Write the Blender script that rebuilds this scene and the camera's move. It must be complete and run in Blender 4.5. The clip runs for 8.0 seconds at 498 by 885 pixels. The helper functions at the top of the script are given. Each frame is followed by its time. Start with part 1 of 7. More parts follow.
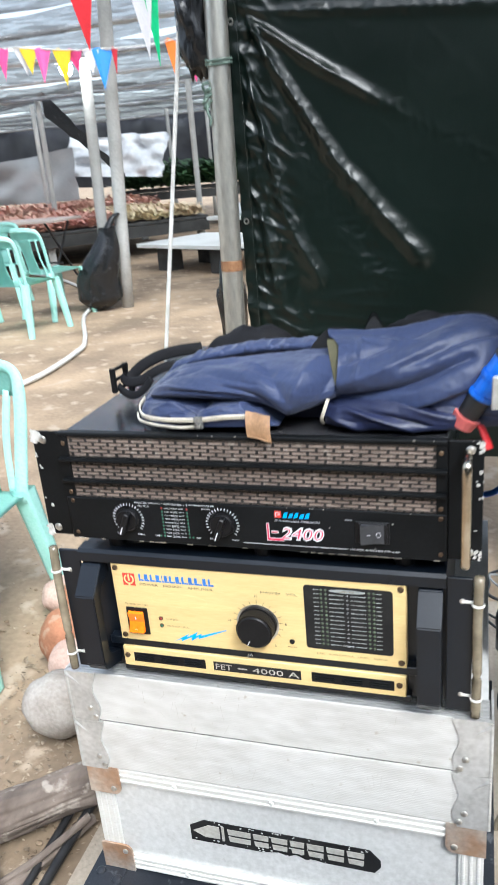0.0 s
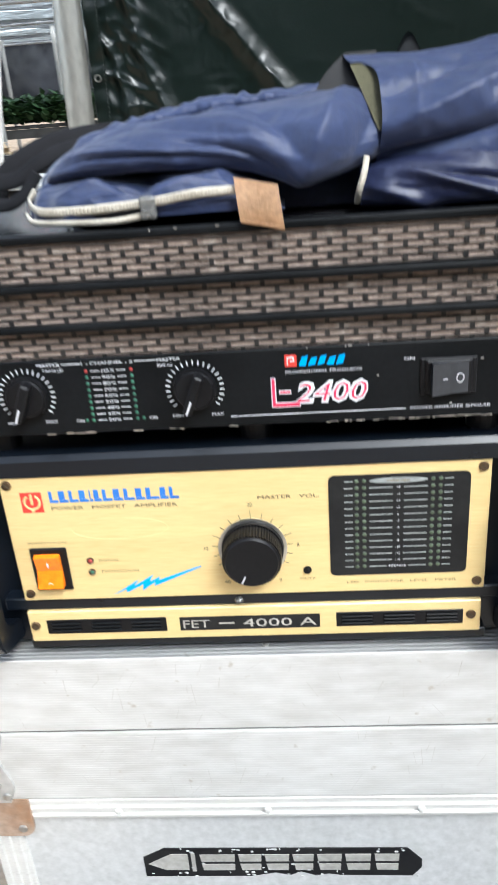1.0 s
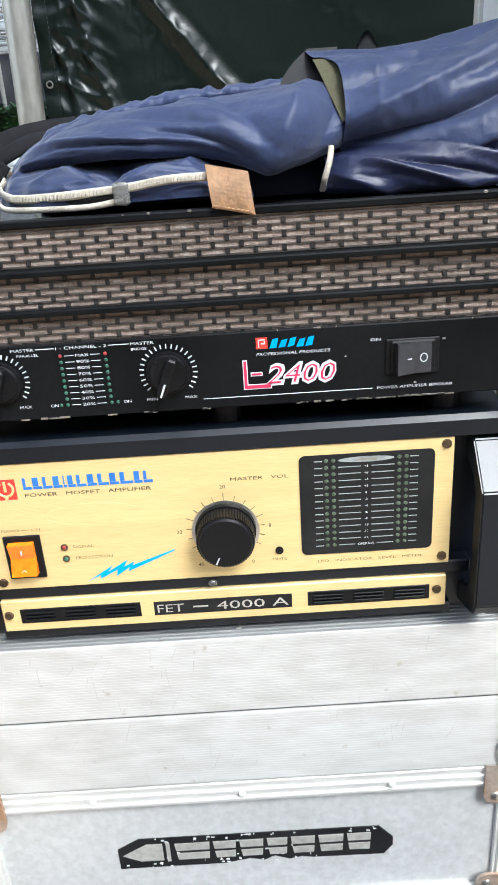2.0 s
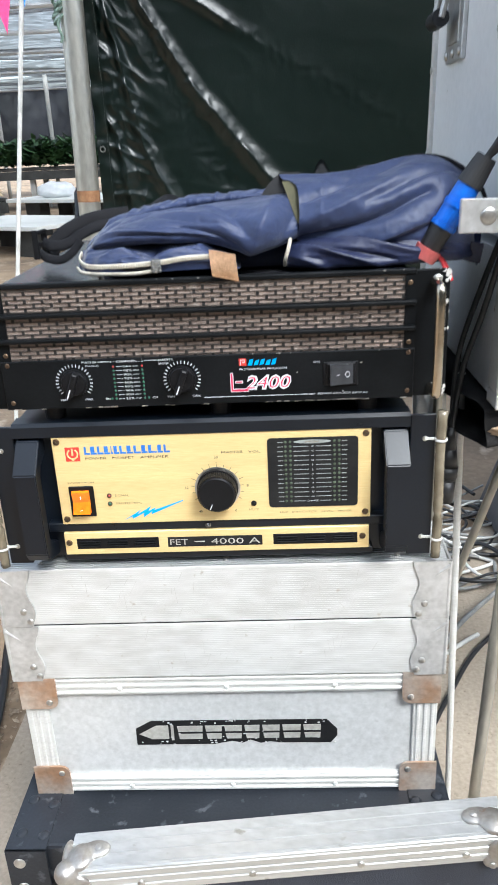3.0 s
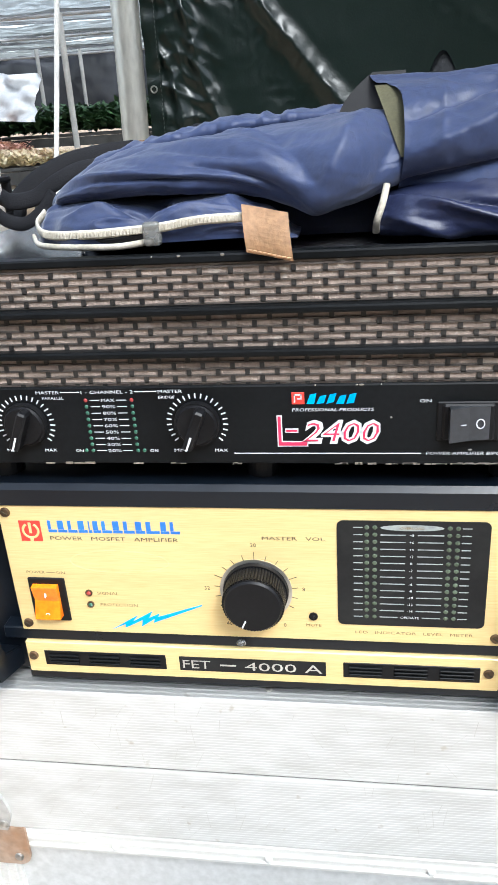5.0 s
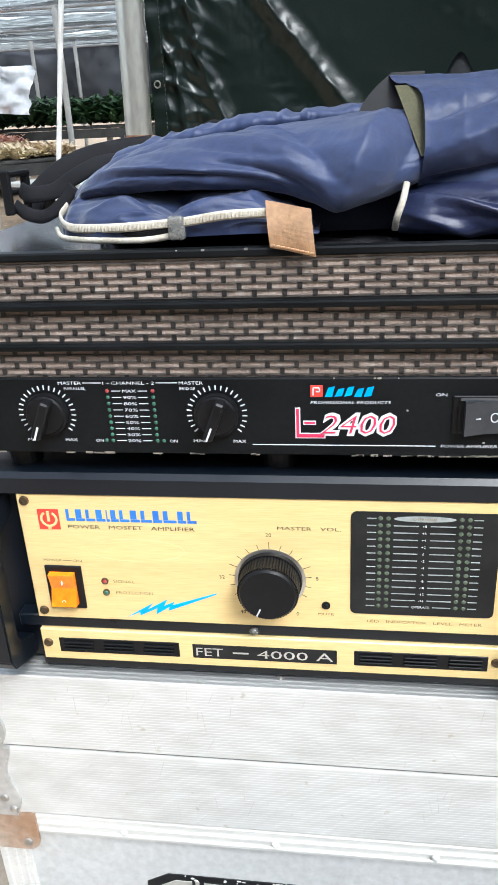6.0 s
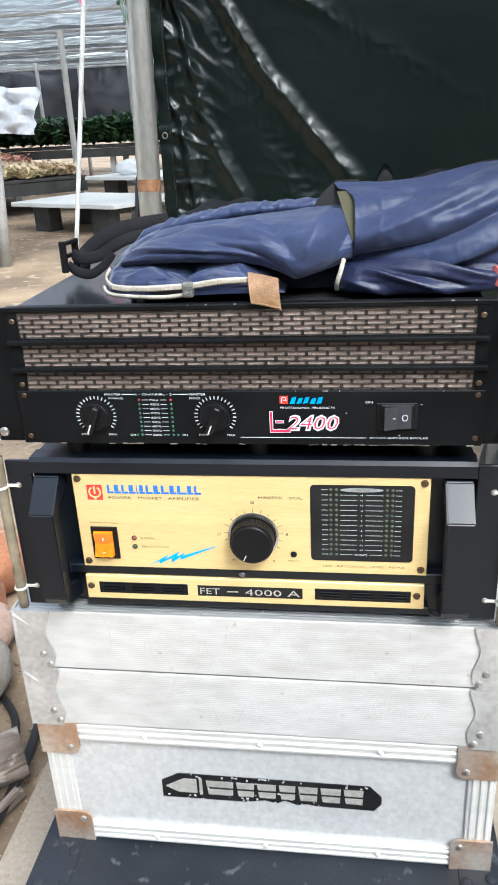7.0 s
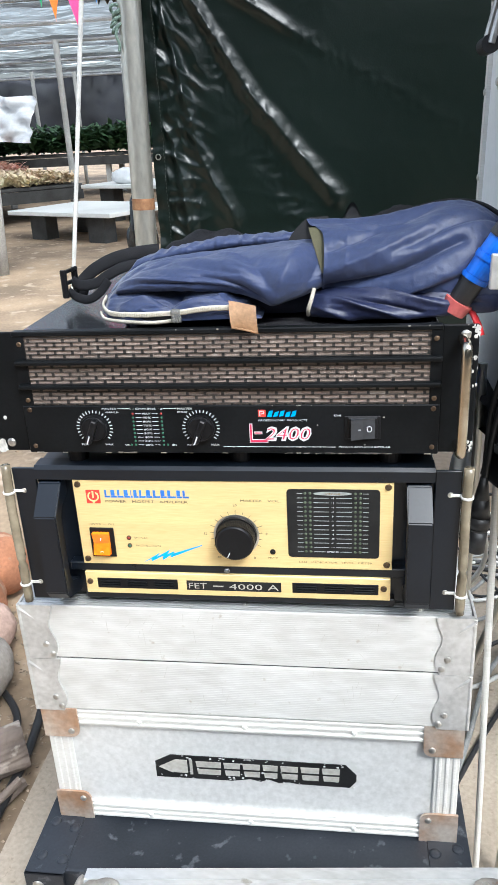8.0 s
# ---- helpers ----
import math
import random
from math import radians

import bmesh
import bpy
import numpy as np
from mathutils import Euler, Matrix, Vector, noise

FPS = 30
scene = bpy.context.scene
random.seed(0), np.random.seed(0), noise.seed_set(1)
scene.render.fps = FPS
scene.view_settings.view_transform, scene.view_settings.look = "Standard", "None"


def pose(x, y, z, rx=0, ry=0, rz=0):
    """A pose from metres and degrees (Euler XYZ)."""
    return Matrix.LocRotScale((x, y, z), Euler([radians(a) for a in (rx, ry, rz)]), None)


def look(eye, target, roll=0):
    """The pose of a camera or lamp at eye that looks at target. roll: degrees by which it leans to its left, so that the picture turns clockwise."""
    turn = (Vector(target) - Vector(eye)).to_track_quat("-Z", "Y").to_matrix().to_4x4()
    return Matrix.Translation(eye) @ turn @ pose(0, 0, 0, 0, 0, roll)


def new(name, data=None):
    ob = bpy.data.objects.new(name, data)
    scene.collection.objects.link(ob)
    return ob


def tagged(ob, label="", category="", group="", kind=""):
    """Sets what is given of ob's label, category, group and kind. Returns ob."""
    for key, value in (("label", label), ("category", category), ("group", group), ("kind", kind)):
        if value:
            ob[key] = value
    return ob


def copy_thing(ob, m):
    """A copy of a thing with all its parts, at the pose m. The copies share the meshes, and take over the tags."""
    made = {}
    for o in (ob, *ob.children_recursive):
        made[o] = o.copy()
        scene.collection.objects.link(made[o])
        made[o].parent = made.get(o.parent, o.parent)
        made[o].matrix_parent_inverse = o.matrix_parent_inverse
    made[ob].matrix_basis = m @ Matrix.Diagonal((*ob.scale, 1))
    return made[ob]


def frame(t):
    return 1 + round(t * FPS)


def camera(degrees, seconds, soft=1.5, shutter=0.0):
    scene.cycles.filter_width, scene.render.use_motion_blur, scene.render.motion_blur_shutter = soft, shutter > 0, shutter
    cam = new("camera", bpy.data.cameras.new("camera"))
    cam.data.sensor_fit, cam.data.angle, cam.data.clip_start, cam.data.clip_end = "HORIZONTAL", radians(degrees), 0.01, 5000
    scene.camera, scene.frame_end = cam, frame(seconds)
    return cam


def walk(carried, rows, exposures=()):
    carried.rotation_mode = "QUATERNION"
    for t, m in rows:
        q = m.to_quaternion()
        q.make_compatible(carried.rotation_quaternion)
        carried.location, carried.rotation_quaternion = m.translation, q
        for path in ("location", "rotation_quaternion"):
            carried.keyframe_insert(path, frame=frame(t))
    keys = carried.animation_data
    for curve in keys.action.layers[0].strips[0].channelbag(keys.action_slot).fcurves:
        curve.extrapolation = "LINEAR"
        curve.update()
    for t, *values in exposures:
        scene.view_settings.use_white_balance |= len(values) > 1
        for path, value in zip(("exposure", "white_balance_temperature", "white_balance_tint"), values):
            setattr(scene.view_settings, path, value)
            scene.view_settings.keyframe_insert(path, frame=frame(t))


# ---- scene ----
cam = camera(36.4, 8.0, shutter=0.3)
PATH = [
    (0, (0.235, -0.688, 1.217), (-0.343, 1.096, 0.522), -5.0),
    (0.5, (0.103, -0.549, 1.117), (-0.276, 1.239, 0.305), -4.2),
    (1, (0.044, -0.458, 1.024), (-0.099, 1.356, 0.195), -4.4),
    (1.2, (0.031, -0.446, 0.993), (-0.03, 1.387, 0.197), -3.5),
    (2.3, (0.029, -0.528, 1.026), (0.018, 1.301, 0.217), -3.8),
    (2.5, (0.046, -0.579, 1.037), (0.014, 1.258, 0.248), -3.7),
    (3, (0.074, -0.738, 1.075), (-0.01, 1.12, 0.341), -2.7),
    (3.5, (0.115, -0.817, 1.135), (-0.003, 1.066, 0.471), -2.3),
    (4, (0.105, -0.731, 1.109), (-0.079, 1.145, 0.441), -2.5),
    (4.5, (0.084, -0.512, 1.065), (-0.175, 1.331, 0.333), -3.8),
    (5, (0.075, -0.423, 1.029), (-0.218, 1.385, 0.226), -3.8),
    (6.3, (0.058, -0.45, 1.033), (-0.207, 1.356, 0.216), -2.8),
    (6.5, (0.07, -0.482, 1.052), (-0.207, 1.321, 0.231), -3.2),
    (7, (0.098, -0.627, 1.097), (-0.173, 1.195, 0.318), -2.9),
    (7.5, (0.111, -0.706, 1.126), (-0.152, 1.124, 0.364), -2.8),
    (8, (0.123, -0.697, 1.131), (-0.139, 1.132, 0.364), -3.0),
]
walk(cam, [(t, look(eye, target, roll)) for t, eye, target, roll in PATH],
     exposures=[(0.0, 1.41, 5920, 6), (3.5, 1.41, 5920, 6), (5.0, 1.53, 5920, 6), (6.5, 1.41, 5920, 6), (8.0, 1.45, 5920, 6)])

# ---- light ----
world = bpy.data.worlds.new("world")
scene.world = world
world.use_nodes = True
wn = world.node_tree.nodes
sky = wn.new("ShaderNodeTexSky")
sky.sky_type = "NISHITA"
sky.sun_disc = False
sky.sun_elevation = radians(52)
sky.sun_rotation = radians(145)
sky.dust_density = 3.0
pale = wn.new("ShaderNodeHueSaturation")
pale.inputs["Saturation"].default_value = 0.45
world.node_tree.links.new(sky.outputs[0], pale.inputs["Color"])
world.node_tree.links.new(pale.outputs[0], wn["Background"].inputs[0])
wn["Background"].inputs[1].default_value = 0.15
sun = new("sun", bpy.data.lights.new("sun", "SUN"))
sun.data.energy = 1.5
sun.data.angle = radians(22)
sun.data.color = (1.0, 0.98, 0.95)
sun.matrix_basis = look((2.4, -3.4, 5.0), (0, 0, 0))


# ---- materials ----
def mat(name, c1, c2=None, scale=6.0, fine=90.0, rough=0.5, rvar=0.12, metal=0.0, bump=0.1, stretch=(1, 1, 1), coat=0.0, detail=6.0, split=(0.35, 0.65), trans=0.0, dirt=None, emit=0.0, sheen=0.0, spec=0.5):
    m = bpy.data.materials.new(name)
    m.use_nodes = True
    n, l = m.node_tree.nodes, m.node_tree.links
    b = n["Principled BSDF"]
    tc = n.new("ShaderNodeTexCoord")
    mp = n.new("ShaderNodeMapping")
    mp.inputs["Scale"].default_value = stretch
    l.new(tc.outputs["Object"], mp.inputs[0])
    big, small = n.new("ShaderNodeTexNoise"), n.new("ShaderNodeTexNoise")
    for t, s in ((big, scale), (small, fine)):
        t.inputs["Scale"].default_value = s
        t.inputs["Detail"].default_value = detail
        l.new(mp.outputs[0], t.inputs["Vector"])
    c2 = c2 or tuple(0.8 * v for v in c1)
    ramp = n.new("ShaderNodeMapRange")
    ramp.inputs[1].default_value, ramp.inputs[2].default_value = split
    l.new(big.outputs[0], ramp.inputs[0])
    mix = n.new("ShaderNodeMix")
    mix.data_type = "RGBA"
    l.new(ramp.outputs[0], mix.inputs[0])
    mix.inputs[6].default_value, mix.inputs[7].default_value = (*c1, 1), (*c2, 1)
    grain = n.new("ShaderNodeMix")
    grain.data_type, grain.blend_type = "RGBA", "OVERLAY"
    grain.inputs[0].default_value = 0.35
    l.new(mix.outputs[2], grain.inputs[6])
    l.new(small.outputs[0], grain.inputs[7])
    out = grain.outputs[2]
    if dirt:
        spots = n.new("ShaderNodeTexNoise")
        spots.inputs["Scale"].default_value = dirt[1]
        spots.inputs["Detail"].default_value = 8
        l.new(tc.outputs["Object"], spots.inputs["Vector"])
        dr = n.new("ShaderNodeMapRange")
        dr.inputs[1].default_value, dr.inputs[2].default_value = dirt[2], dirt[2] + 0.08
        l.new(spots.outputs[0], dr.inputs[0])
        dm = n.new("ShaderNodeMix")
        dm.data_type = "RGBA"
        l.new(dr.outputs[0], dm.inputs[0])
        l.new(out, dm.inputs[6])
        dm.inputs[7].default_value = (*dirt[0], 1)
        out = dm.outputs[2]
    l.new(out, b.inputs["Base Color"])
    rr = n.new("ShaderNodeMapRange")
    rr.inputs[3].default_value, rr.inputs[4].default_value = max(0.03, rough - rvar), min(1, rough + rvar)
    l.new(big.outputs[0], rr.inputs[0])
    l.new(rr.outputs[0], b.inputs["Roughness"])
    b.inputs["Metallic"].default_value = metal
    b.inputs["Specular IOR Level"].default_value = spec
    b.inputs["Coat Weight"].default_value = coat
    b.inputs["Transmission Weight"].default_value = trans
    b.inputs["Sheen Weight"].default_value = sheen
    if emit:
        l.new(out, b.inputs["Emission Color"])
        b.inputs["Emission Strength"].default_value = emit
    if bump:
        bp = n.new("ShaderNodeBump")
        bp.inputs["Strength"].default_value = bump
        bp.inputs["Distance"].default_value = 0.002
        l.new(small.outputs[0], bp.inputs["Height"])
        l.new(bp.outputs[0], b.inputs["Normal"])
    return m


BLACK = mat("black_paint", (0.0042, 0.0048, 0.0054), (0.0076, 0.0083, 0.0092), 14, 300, 0.40, 0.1, bump=0.04, spec=0.13, dirt=((0.08, 0.075, 0.07), 60, 0.74))
BLACKTOP = mat("worn_black_enamel", (0.01, 0.011, 0.013), (0.03, 0.03, 0.033), 9, 250, 0.22, 0.12, bump=0.03, dirt=((0.16, 0.14, 0.12), 40, 0.68))
NAVYBLK = mat("blue_black_paint", (0.0030, 0.0050, 0.0088), (0.0054, 0.0082, 0.0132), 12, 300, 0.30, 0.08, bump=0.03, spec=0.42)
SATIN = mat("satin_black_plastic", (0.005, 0.005, 0.006), (0.008, 0.008, 0.009), 30, 400, 0.42, 0.08, bump=0.03, spec=0.22)
GOLD = mat("brushed_gold", (0.84, 0.64, 0.30), (0.79, 0.59, 0.27), 3, 60, 0.45, 0.06, metal=0.25, bump=0.02, stretch=(1, 1, 30))
FILTER = mat("dusty_foam", (0.34, 0.265, 0.22), (0.21, 0.163, 0.135), 25, 300, 0.95, 0.03, bump=0.6, dirt=((0.40, 0.34, 0.29), 70, 0.6))
GRID = mat("worn_grille_metal", (0.014, 0.013, 0.013), (0.03, 0.026, 0.023), 40, 400, 0.5, 0.15, bump=0.1)
DUSTBAR = mat("dusty_grille_bar", (0.085, 0.068, 0.056), (0.04, 0.034, 0.03), 60, 400, 0.8, 0.1, bump=0.2)
ROCKER = mat("grey_black_rocker", (0.025, 0.027, 0.031), (0.035, 0.037, 0.042), 30, 300, 0.35, 0.08, bump=0.02)
WHITEINK = mat("white_print", (0.75, 0.76, 0.78), (0.62, 0.63, 0.65), 60, 400, 0.6, 0.05, bump=0)
BLACKINK = mat("black_print", (0.03, 0.025, 0.015), (0.05, 0.04, 0.02), 60, 400, 0.6, 0.05, bump=0)
BROWNINK = mat("bronze_print", (0.20, 0.13, 0.045), (0.25, 0.17, 0.06), 60, 400, 0.5, 0.05, bump=0)
BLUEINK = mat("blue_print", (0.03, 0.16, 0.55), (0.04, 0.2, 0.6), 60, 400, 0.5, 0.05, bump=0)
CYANINK = mat("bright_blue_print", (0.0, 0.33, 0.80), (0.0, 0.38, 0.86), 60, 400, 0.5, 0.05, bump=0)
REDINK = mat("red_print", (0.72, 0.05, 0.035), (0.65, 0.045, 0.03), 60, 400, 0.5, 0.05, bump=0)
PINKINK = mat("crimson_print", (0.68, 0.03, 0.10), (0.6, 0.025, 0.09), 60, 400, 0.5, 0.05, bump=0)
# the amber rocker emits a little of its own colour, with no lamp behind it
ORANGE = mat("glowing_amber_plastic", (0.90, 0.22, 0.006), (0.82, 0.17, 0.006), 40, 300, 0.25, 0.05, bump=0, coat=0.3, emit=0.12)
DARKLED = mat("unlit_led", (0.10, 0.13, 0.09), (0.07, 0.09, 0.06), 40, 200, 0.2, 0.05, bump=0, coat=0.5)
REDLED = mat("unlit_red_led", (0.35, 0.05, 0.04), (0.25, 0.03, 0.03), 40, 200, 0.2, 0.05, bump=0, coat=0.5)
GREENLED = mat("unlit_green_led", (0.05, 0.16, 0.10), (0.03, 0.1, 0.07), 40, 200, 0.2, 0.05, bump=0, coat=0.5)
SCREW = mat("bronzed_screw", (0.16, 0.11, 0.07), (0.09, 0.06, 0.04), 90, 400, 0.45, 0.15, metal=0.8, bump=0.1)
STEEL = mat("bare_steel", (0.62, 0.60, 0.56), (0.42, 0.40, 0.37), 20, 200, 0.35, 0.12, metal=0.9, bump=0.08)
CHROME = mat("worn_chrome", (0.72, 0.66, 0.55), (0.45, 0.38, 0.28), 25, 200, 0.22, 0.12, metal=1.0, bump=0.05)
ALU = mat("scuffed_aluminium", (0.70, 0.69, 0.655), (0.62, 0.61, 0.58), 5, 130, 0.42, 0.1, metal=0.2, bump=0.10, stretch=(0.12, 1, 6), dirt=((0.48, 0.46, 0.42), 55, 0.71))
ALUPANEL = mat("speckled_laminate", (0.605, 0.604, 0.590), (0.565, 0.566, 0.555), 7, 150, 0.40, 0.08, metal=0.2, bump=0.03, dirt=((0.45, 0.44, 0.42), 45, 0.68))
RUSTPLATE = mat("rusting_zinc_plate", (0.56, 0.50, 0.44), (0.42, 0.25, 0.15), 22, 150, 0.42, 0.12, metal=0.55, bump=0.08)
ZINC = mat("zinc_corner", (0.62, 0.615, 0.60), (0.46, 0.455, 0.44), 18, 150, 0.36, 0.1, metal=0.5, bump=0.06)
STICKER = mat("black_sticker", (0.010, 0.010, 0.011), (0.018, 0.018, 0.018), 30, 200, 0.45, 0.1, bump=0.03, spec=0.25)
SILVERINK = mat("silver_foil", (0.62, 0.60, 0.55), (0.50, 0.48, 0.44), 60, 200, 0.4, 0.1, metal=0.4, bump=0.02)
DULLZINC = mat("dull_worn_zinc", (0.46, 0.44, 0.41), (0.33, 0.30, 0.27), 30, 180, 0.42, 0.12, metal=0.8, bump=0.15, dirt=((0.30, 0.15, 0.07), 60, 0.66))
BANDALU = mat("dull_rolled_aluminium", (0.64, 0.63, 0.605), (0.57, 0.56, 0.535), 9, 60, 0.40, 0.10, metal=0.25, bump=0.05, stretch=(0.5, 1, 1.6), dirt=((0.46, 0.425, 0.37), 85, 0.66))
RACKLAM = mat("pale_grey_laminate", (0.84, 0.85, 0.85), (0.78, 0.79, 0.79), 5, 110, 0.40, 0.08, metal=0.05, bump=0.05, dirt=((0.52, 0.50, 0.47), 40, 0.70))
GREYINK = mat("grey_print", (0.34, 0.36, 0.35), (0.26, 0.28, 0.27), 60, 400, 0.6, 0.05, bump=0)
GLUE = mat("clear_glue", (0.36, 0.36, 0.35), (0.28, 0.28, 0.27), 60, 200, 0.2, 0.05, bump=0, trans=0.6)
CHIPPED = mat("bare_primer", (0.62, 0.61, 0.58), (0.40, 0.38, 0.35), 90, 400, 0.5, 0.1, bump=0.1)
CARPET = mat("dark_blue_carpet_board", (0.018, 0.021, 0.03), (0.032, 0.037, 0.05), 12, 700, 0.75, 0.1, bump=0.5, dirt=((0.16, 0.16, 0.16), 120, 0.68))
CASEBLK = mat("black_case_board", (0.009, 0.011, 0.015), (0.020, 0.023, 0.029), 8, 300, 0.42, 0.12, bump=0.12, spec=0.3, dirt=((0.075, 0.08, 0.09), 55, 0.62))
TUBE = mat("yellowed_clear_tube", (0.42, 0.36, 0.26), (0.27, 0.225, 0.155), 22, 120, 0.18, 0.08, bump=0.02, trans=0.40)
CLEARTIE = mat("clear_cable_tie", (0.75, 0.74, 0.70), (0.65, 0.64, 0.6), 60, 200, 0.3, 0.05, bump=0)
RIDGED = mat("ridged_dull_aluminium", (0.66, 0.66, 0.65), (0.52, 0.52, 0.51), 6, 130, 0.40, 0.1, metal=0.75, bump=0.10, stretch=(0.12, 1, 6), dirt=((0.40, 0.38, 0.34), 60, 0.68))
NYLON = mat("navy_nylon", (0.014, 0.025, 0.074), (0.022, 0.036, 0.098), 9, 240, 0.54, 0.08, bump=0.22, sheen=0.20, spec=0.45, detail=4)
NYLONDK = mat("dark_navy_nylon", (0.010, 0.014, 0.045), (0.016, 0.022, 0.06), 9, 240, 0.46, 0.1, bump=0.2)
OLIVE = mat("olive_lining", (0.075, 0.070, 0.034), (0.05, 0.046, 0.022), 20, 600, 0.8, 0.08, bump=0.2)
WEBBING = mat("black_webbing", (0.006, 0.006, 0.0075), (0.012, 0.012, 0.014), 30, 900, 0.75, 0.1, bump=0.4, spec=0.2)
ZIP = mat("cream_zip_tape", (0.52, 0.48, 0.40), (0.40, 0.36, 0.29), 60, 500, 0.7, 0.08, bump=0.3)
LEATHER = mat("tan_leather", (0.58, 0.36, 0.20), (0.46, 0.275, 0.145), 25, 300, 0.6, 0.08, bump=0.25)
GREYPIPING = mat("grey_blue_piping", (0.10, 0.12, 0.17), (0.07, 0.085, 0.13), 40, 500, 0.6, 0.06, bump=0.2)
GREYFAB = mat("dark_grey_fabric", (0.05, 0.052, 0.055), (0.035, 0.036, 0.04), 20, 400, 0.8, 0.05, bump=0.2)
TARP = mat("dark_green_tarpaulin", (0.0024, 0.0066, 0.0050), (0.0042, 0.0098, 0.0076), 3, 260, 0.31, 0.04, bump=0.12, spec=0.44, dirt=((0.020, 0.015, 0.010), 9, 0.68))
GALV = mat("galvanised_pipe", (0.52, 0.51, 0.46), (0.40, 0.385, 0.34), 9, 120, 0.38, 0.1, metal=0.75, bump=0.06, stretch=(1, 1, 0.3))
RUST = mat("rust", (0.33, 0.17, 0.08), (0.2, 0.09, 0.04), 60, 300, 0.8, 0.1, bump=0.3)
WHITEROPE = mat("white_rope", (0.72, 0.71, 0.68), (0.58, 0.57, 0.54), 30, 500, 0.8, 0.08, bump=0.4)
SOIL = mat("trodden_soil", (0.39, 0.285, 0.185), (0.185, 0.135, 0.09), 1.6, 45, 0.92, 0.05, bump=0.9, detail=10, dirt=((0.42, 0.33, 0.24), 9, 0.58))
CONCRETE = mat("dusty_concrete", (0.41, 0.345, 0.27), (0.32, 0.265, 0.205), 3, 130, 0.9, 0.06, bump=0.5, detail=10, dirt=((0.25, 0.2, 0.15), 60, 0.62))


# ---- tools ----
def box(bm, x0, x1, y0, y1, z0, z1, bev=0.0, seg=1):
    r = bmesh.ops.create_cube(bm, size=1)
    vs = r["verts"]
    for v in vs:
        v.co = Vector(((x0 + x1) / 2 + v.co.x * (x1 - x0), (y0 + y1) / 2 + v.co.y * (y1 - y0), (z0 + z1) / 2 + v.co.z * (z1 - z0)))
    if bev:
        es = {e for v in vs for e in v.link_edges}
        bmesh.ops.bevel(bm, geom=list(es), offset=bev, segments=seg, affect="EDGES", profile=0.5)
    return bm


def cyl(bm, p, q, r, r2=None, seg=16, caps=True):
    p, q = Vector(p), Vector(q)
    d = q - p
    m = Matrix.Translation((p + q) / 2) @ d.to_track_quat("Z", "Y").to_matrix().to_4x4()
    bmesh.ops.create_cone(bm, cap_ends=caps, segments=seg, radius1=r, radius2=r if r2 is None else r2, depth=d.length, matrix=m)
    return bm


def ball(bm, c, r, seg=12, squash=(1, 1, 1)):
    m = Matrix.Translation(c) @ Matrix.Diagonal((*squash, 1))
    bmesh.ops.create_uvsphere(bm, u_segments=seg, v_segments=max(6, seg // 2), radius=r, matrix=m)
    return bm


def spline(points, n=12):
    """Catmull-Rom through the points."""
    ps = [Vector(p) for p in points]
    ps = [2 * ps[0] - ps[1]] + ps + [2 * ps[-1] - ps[-2]]
    out = []
    for i in range(1, len(ps) - 2):
        a, b, c, d = ps[i - 1:i + 3]
        for k in range(n):
            t = k / n
            out.append(0.5 * ((2 * b) + (c - a) * t + (2 * a - 5 * b + 4 * c - d) * t * t + (3 * b - a - 3 * c + d) * t ** 3))
    out.append(ps[-2])
    return out


def sweep(bm, path, ra, rb=None, seg=8, up=Vector((0, 0, 1)), closed=True, taper=None):
    """A tube (or a flat strap where rb differs) along a path."""
    rb = rb or ra
    rings = []
    for i, p in enumerate(path):
        d = (path[min(i + 1, len(path) - 1)] - path[max(i - 1, 0)]).normalized()
        s = d.cross(up)
        s = s.normalized() if s.length > 1e-5 else Vector((1, 0, 0))
        u = s.cross(d).normalized()
        k = taper(i / (len(path) - 1)) if taper else 1
        rings.append([bm.verts.new(p + s * (ra * k * math.cos(a)) + u * (rb * k * math.sin(a))) for a in (2 * math.pi * j / seg for j in range(seg))])
    for a, b in zip(rings, rings[1:]):
        for j in range(seg):
            bm.faces.new((a[j], a[(j + 1) % seg], b[(j + 1) % seg], b[j]))
    if closed:
        bm.faces.new(rings[0][::-1])
        bm.faces.new(rings[-1])
    return bm


def surface(f, nu, nv):
    """A sheet of nu x nv cells from f(u, v)."""
    bm = bmesh.new()
    g = [[bm.verts.new(f(i / nu, j / nv)) for j in range(nv + 1)] for i in range(nu + 1)]
    for i in range(nu):
        for j in range(nv):
            bm.faces.new((g[i][j], g[i + 1][j], g[i + 1][j + 1], g[i][j + 1]))
    return bm


def prism(bm, outline, y0, y1):
    """An outline of (x, z) pushed from y0 (front) to y1 (back)."""
    a = [bm.verts.new((x, y0, z)) for x, z in outline]
    b = [bm.verts.new((x, y1, z)) for x, z in outline]
    bm.faces.new(a)
    bm.faces.new(b[::-1])
    for i in range(len(a)):
        j = (i + 1) % len(a)
        bm.faces.new((a[j], a[i], b[i], b[j]))
    return bm


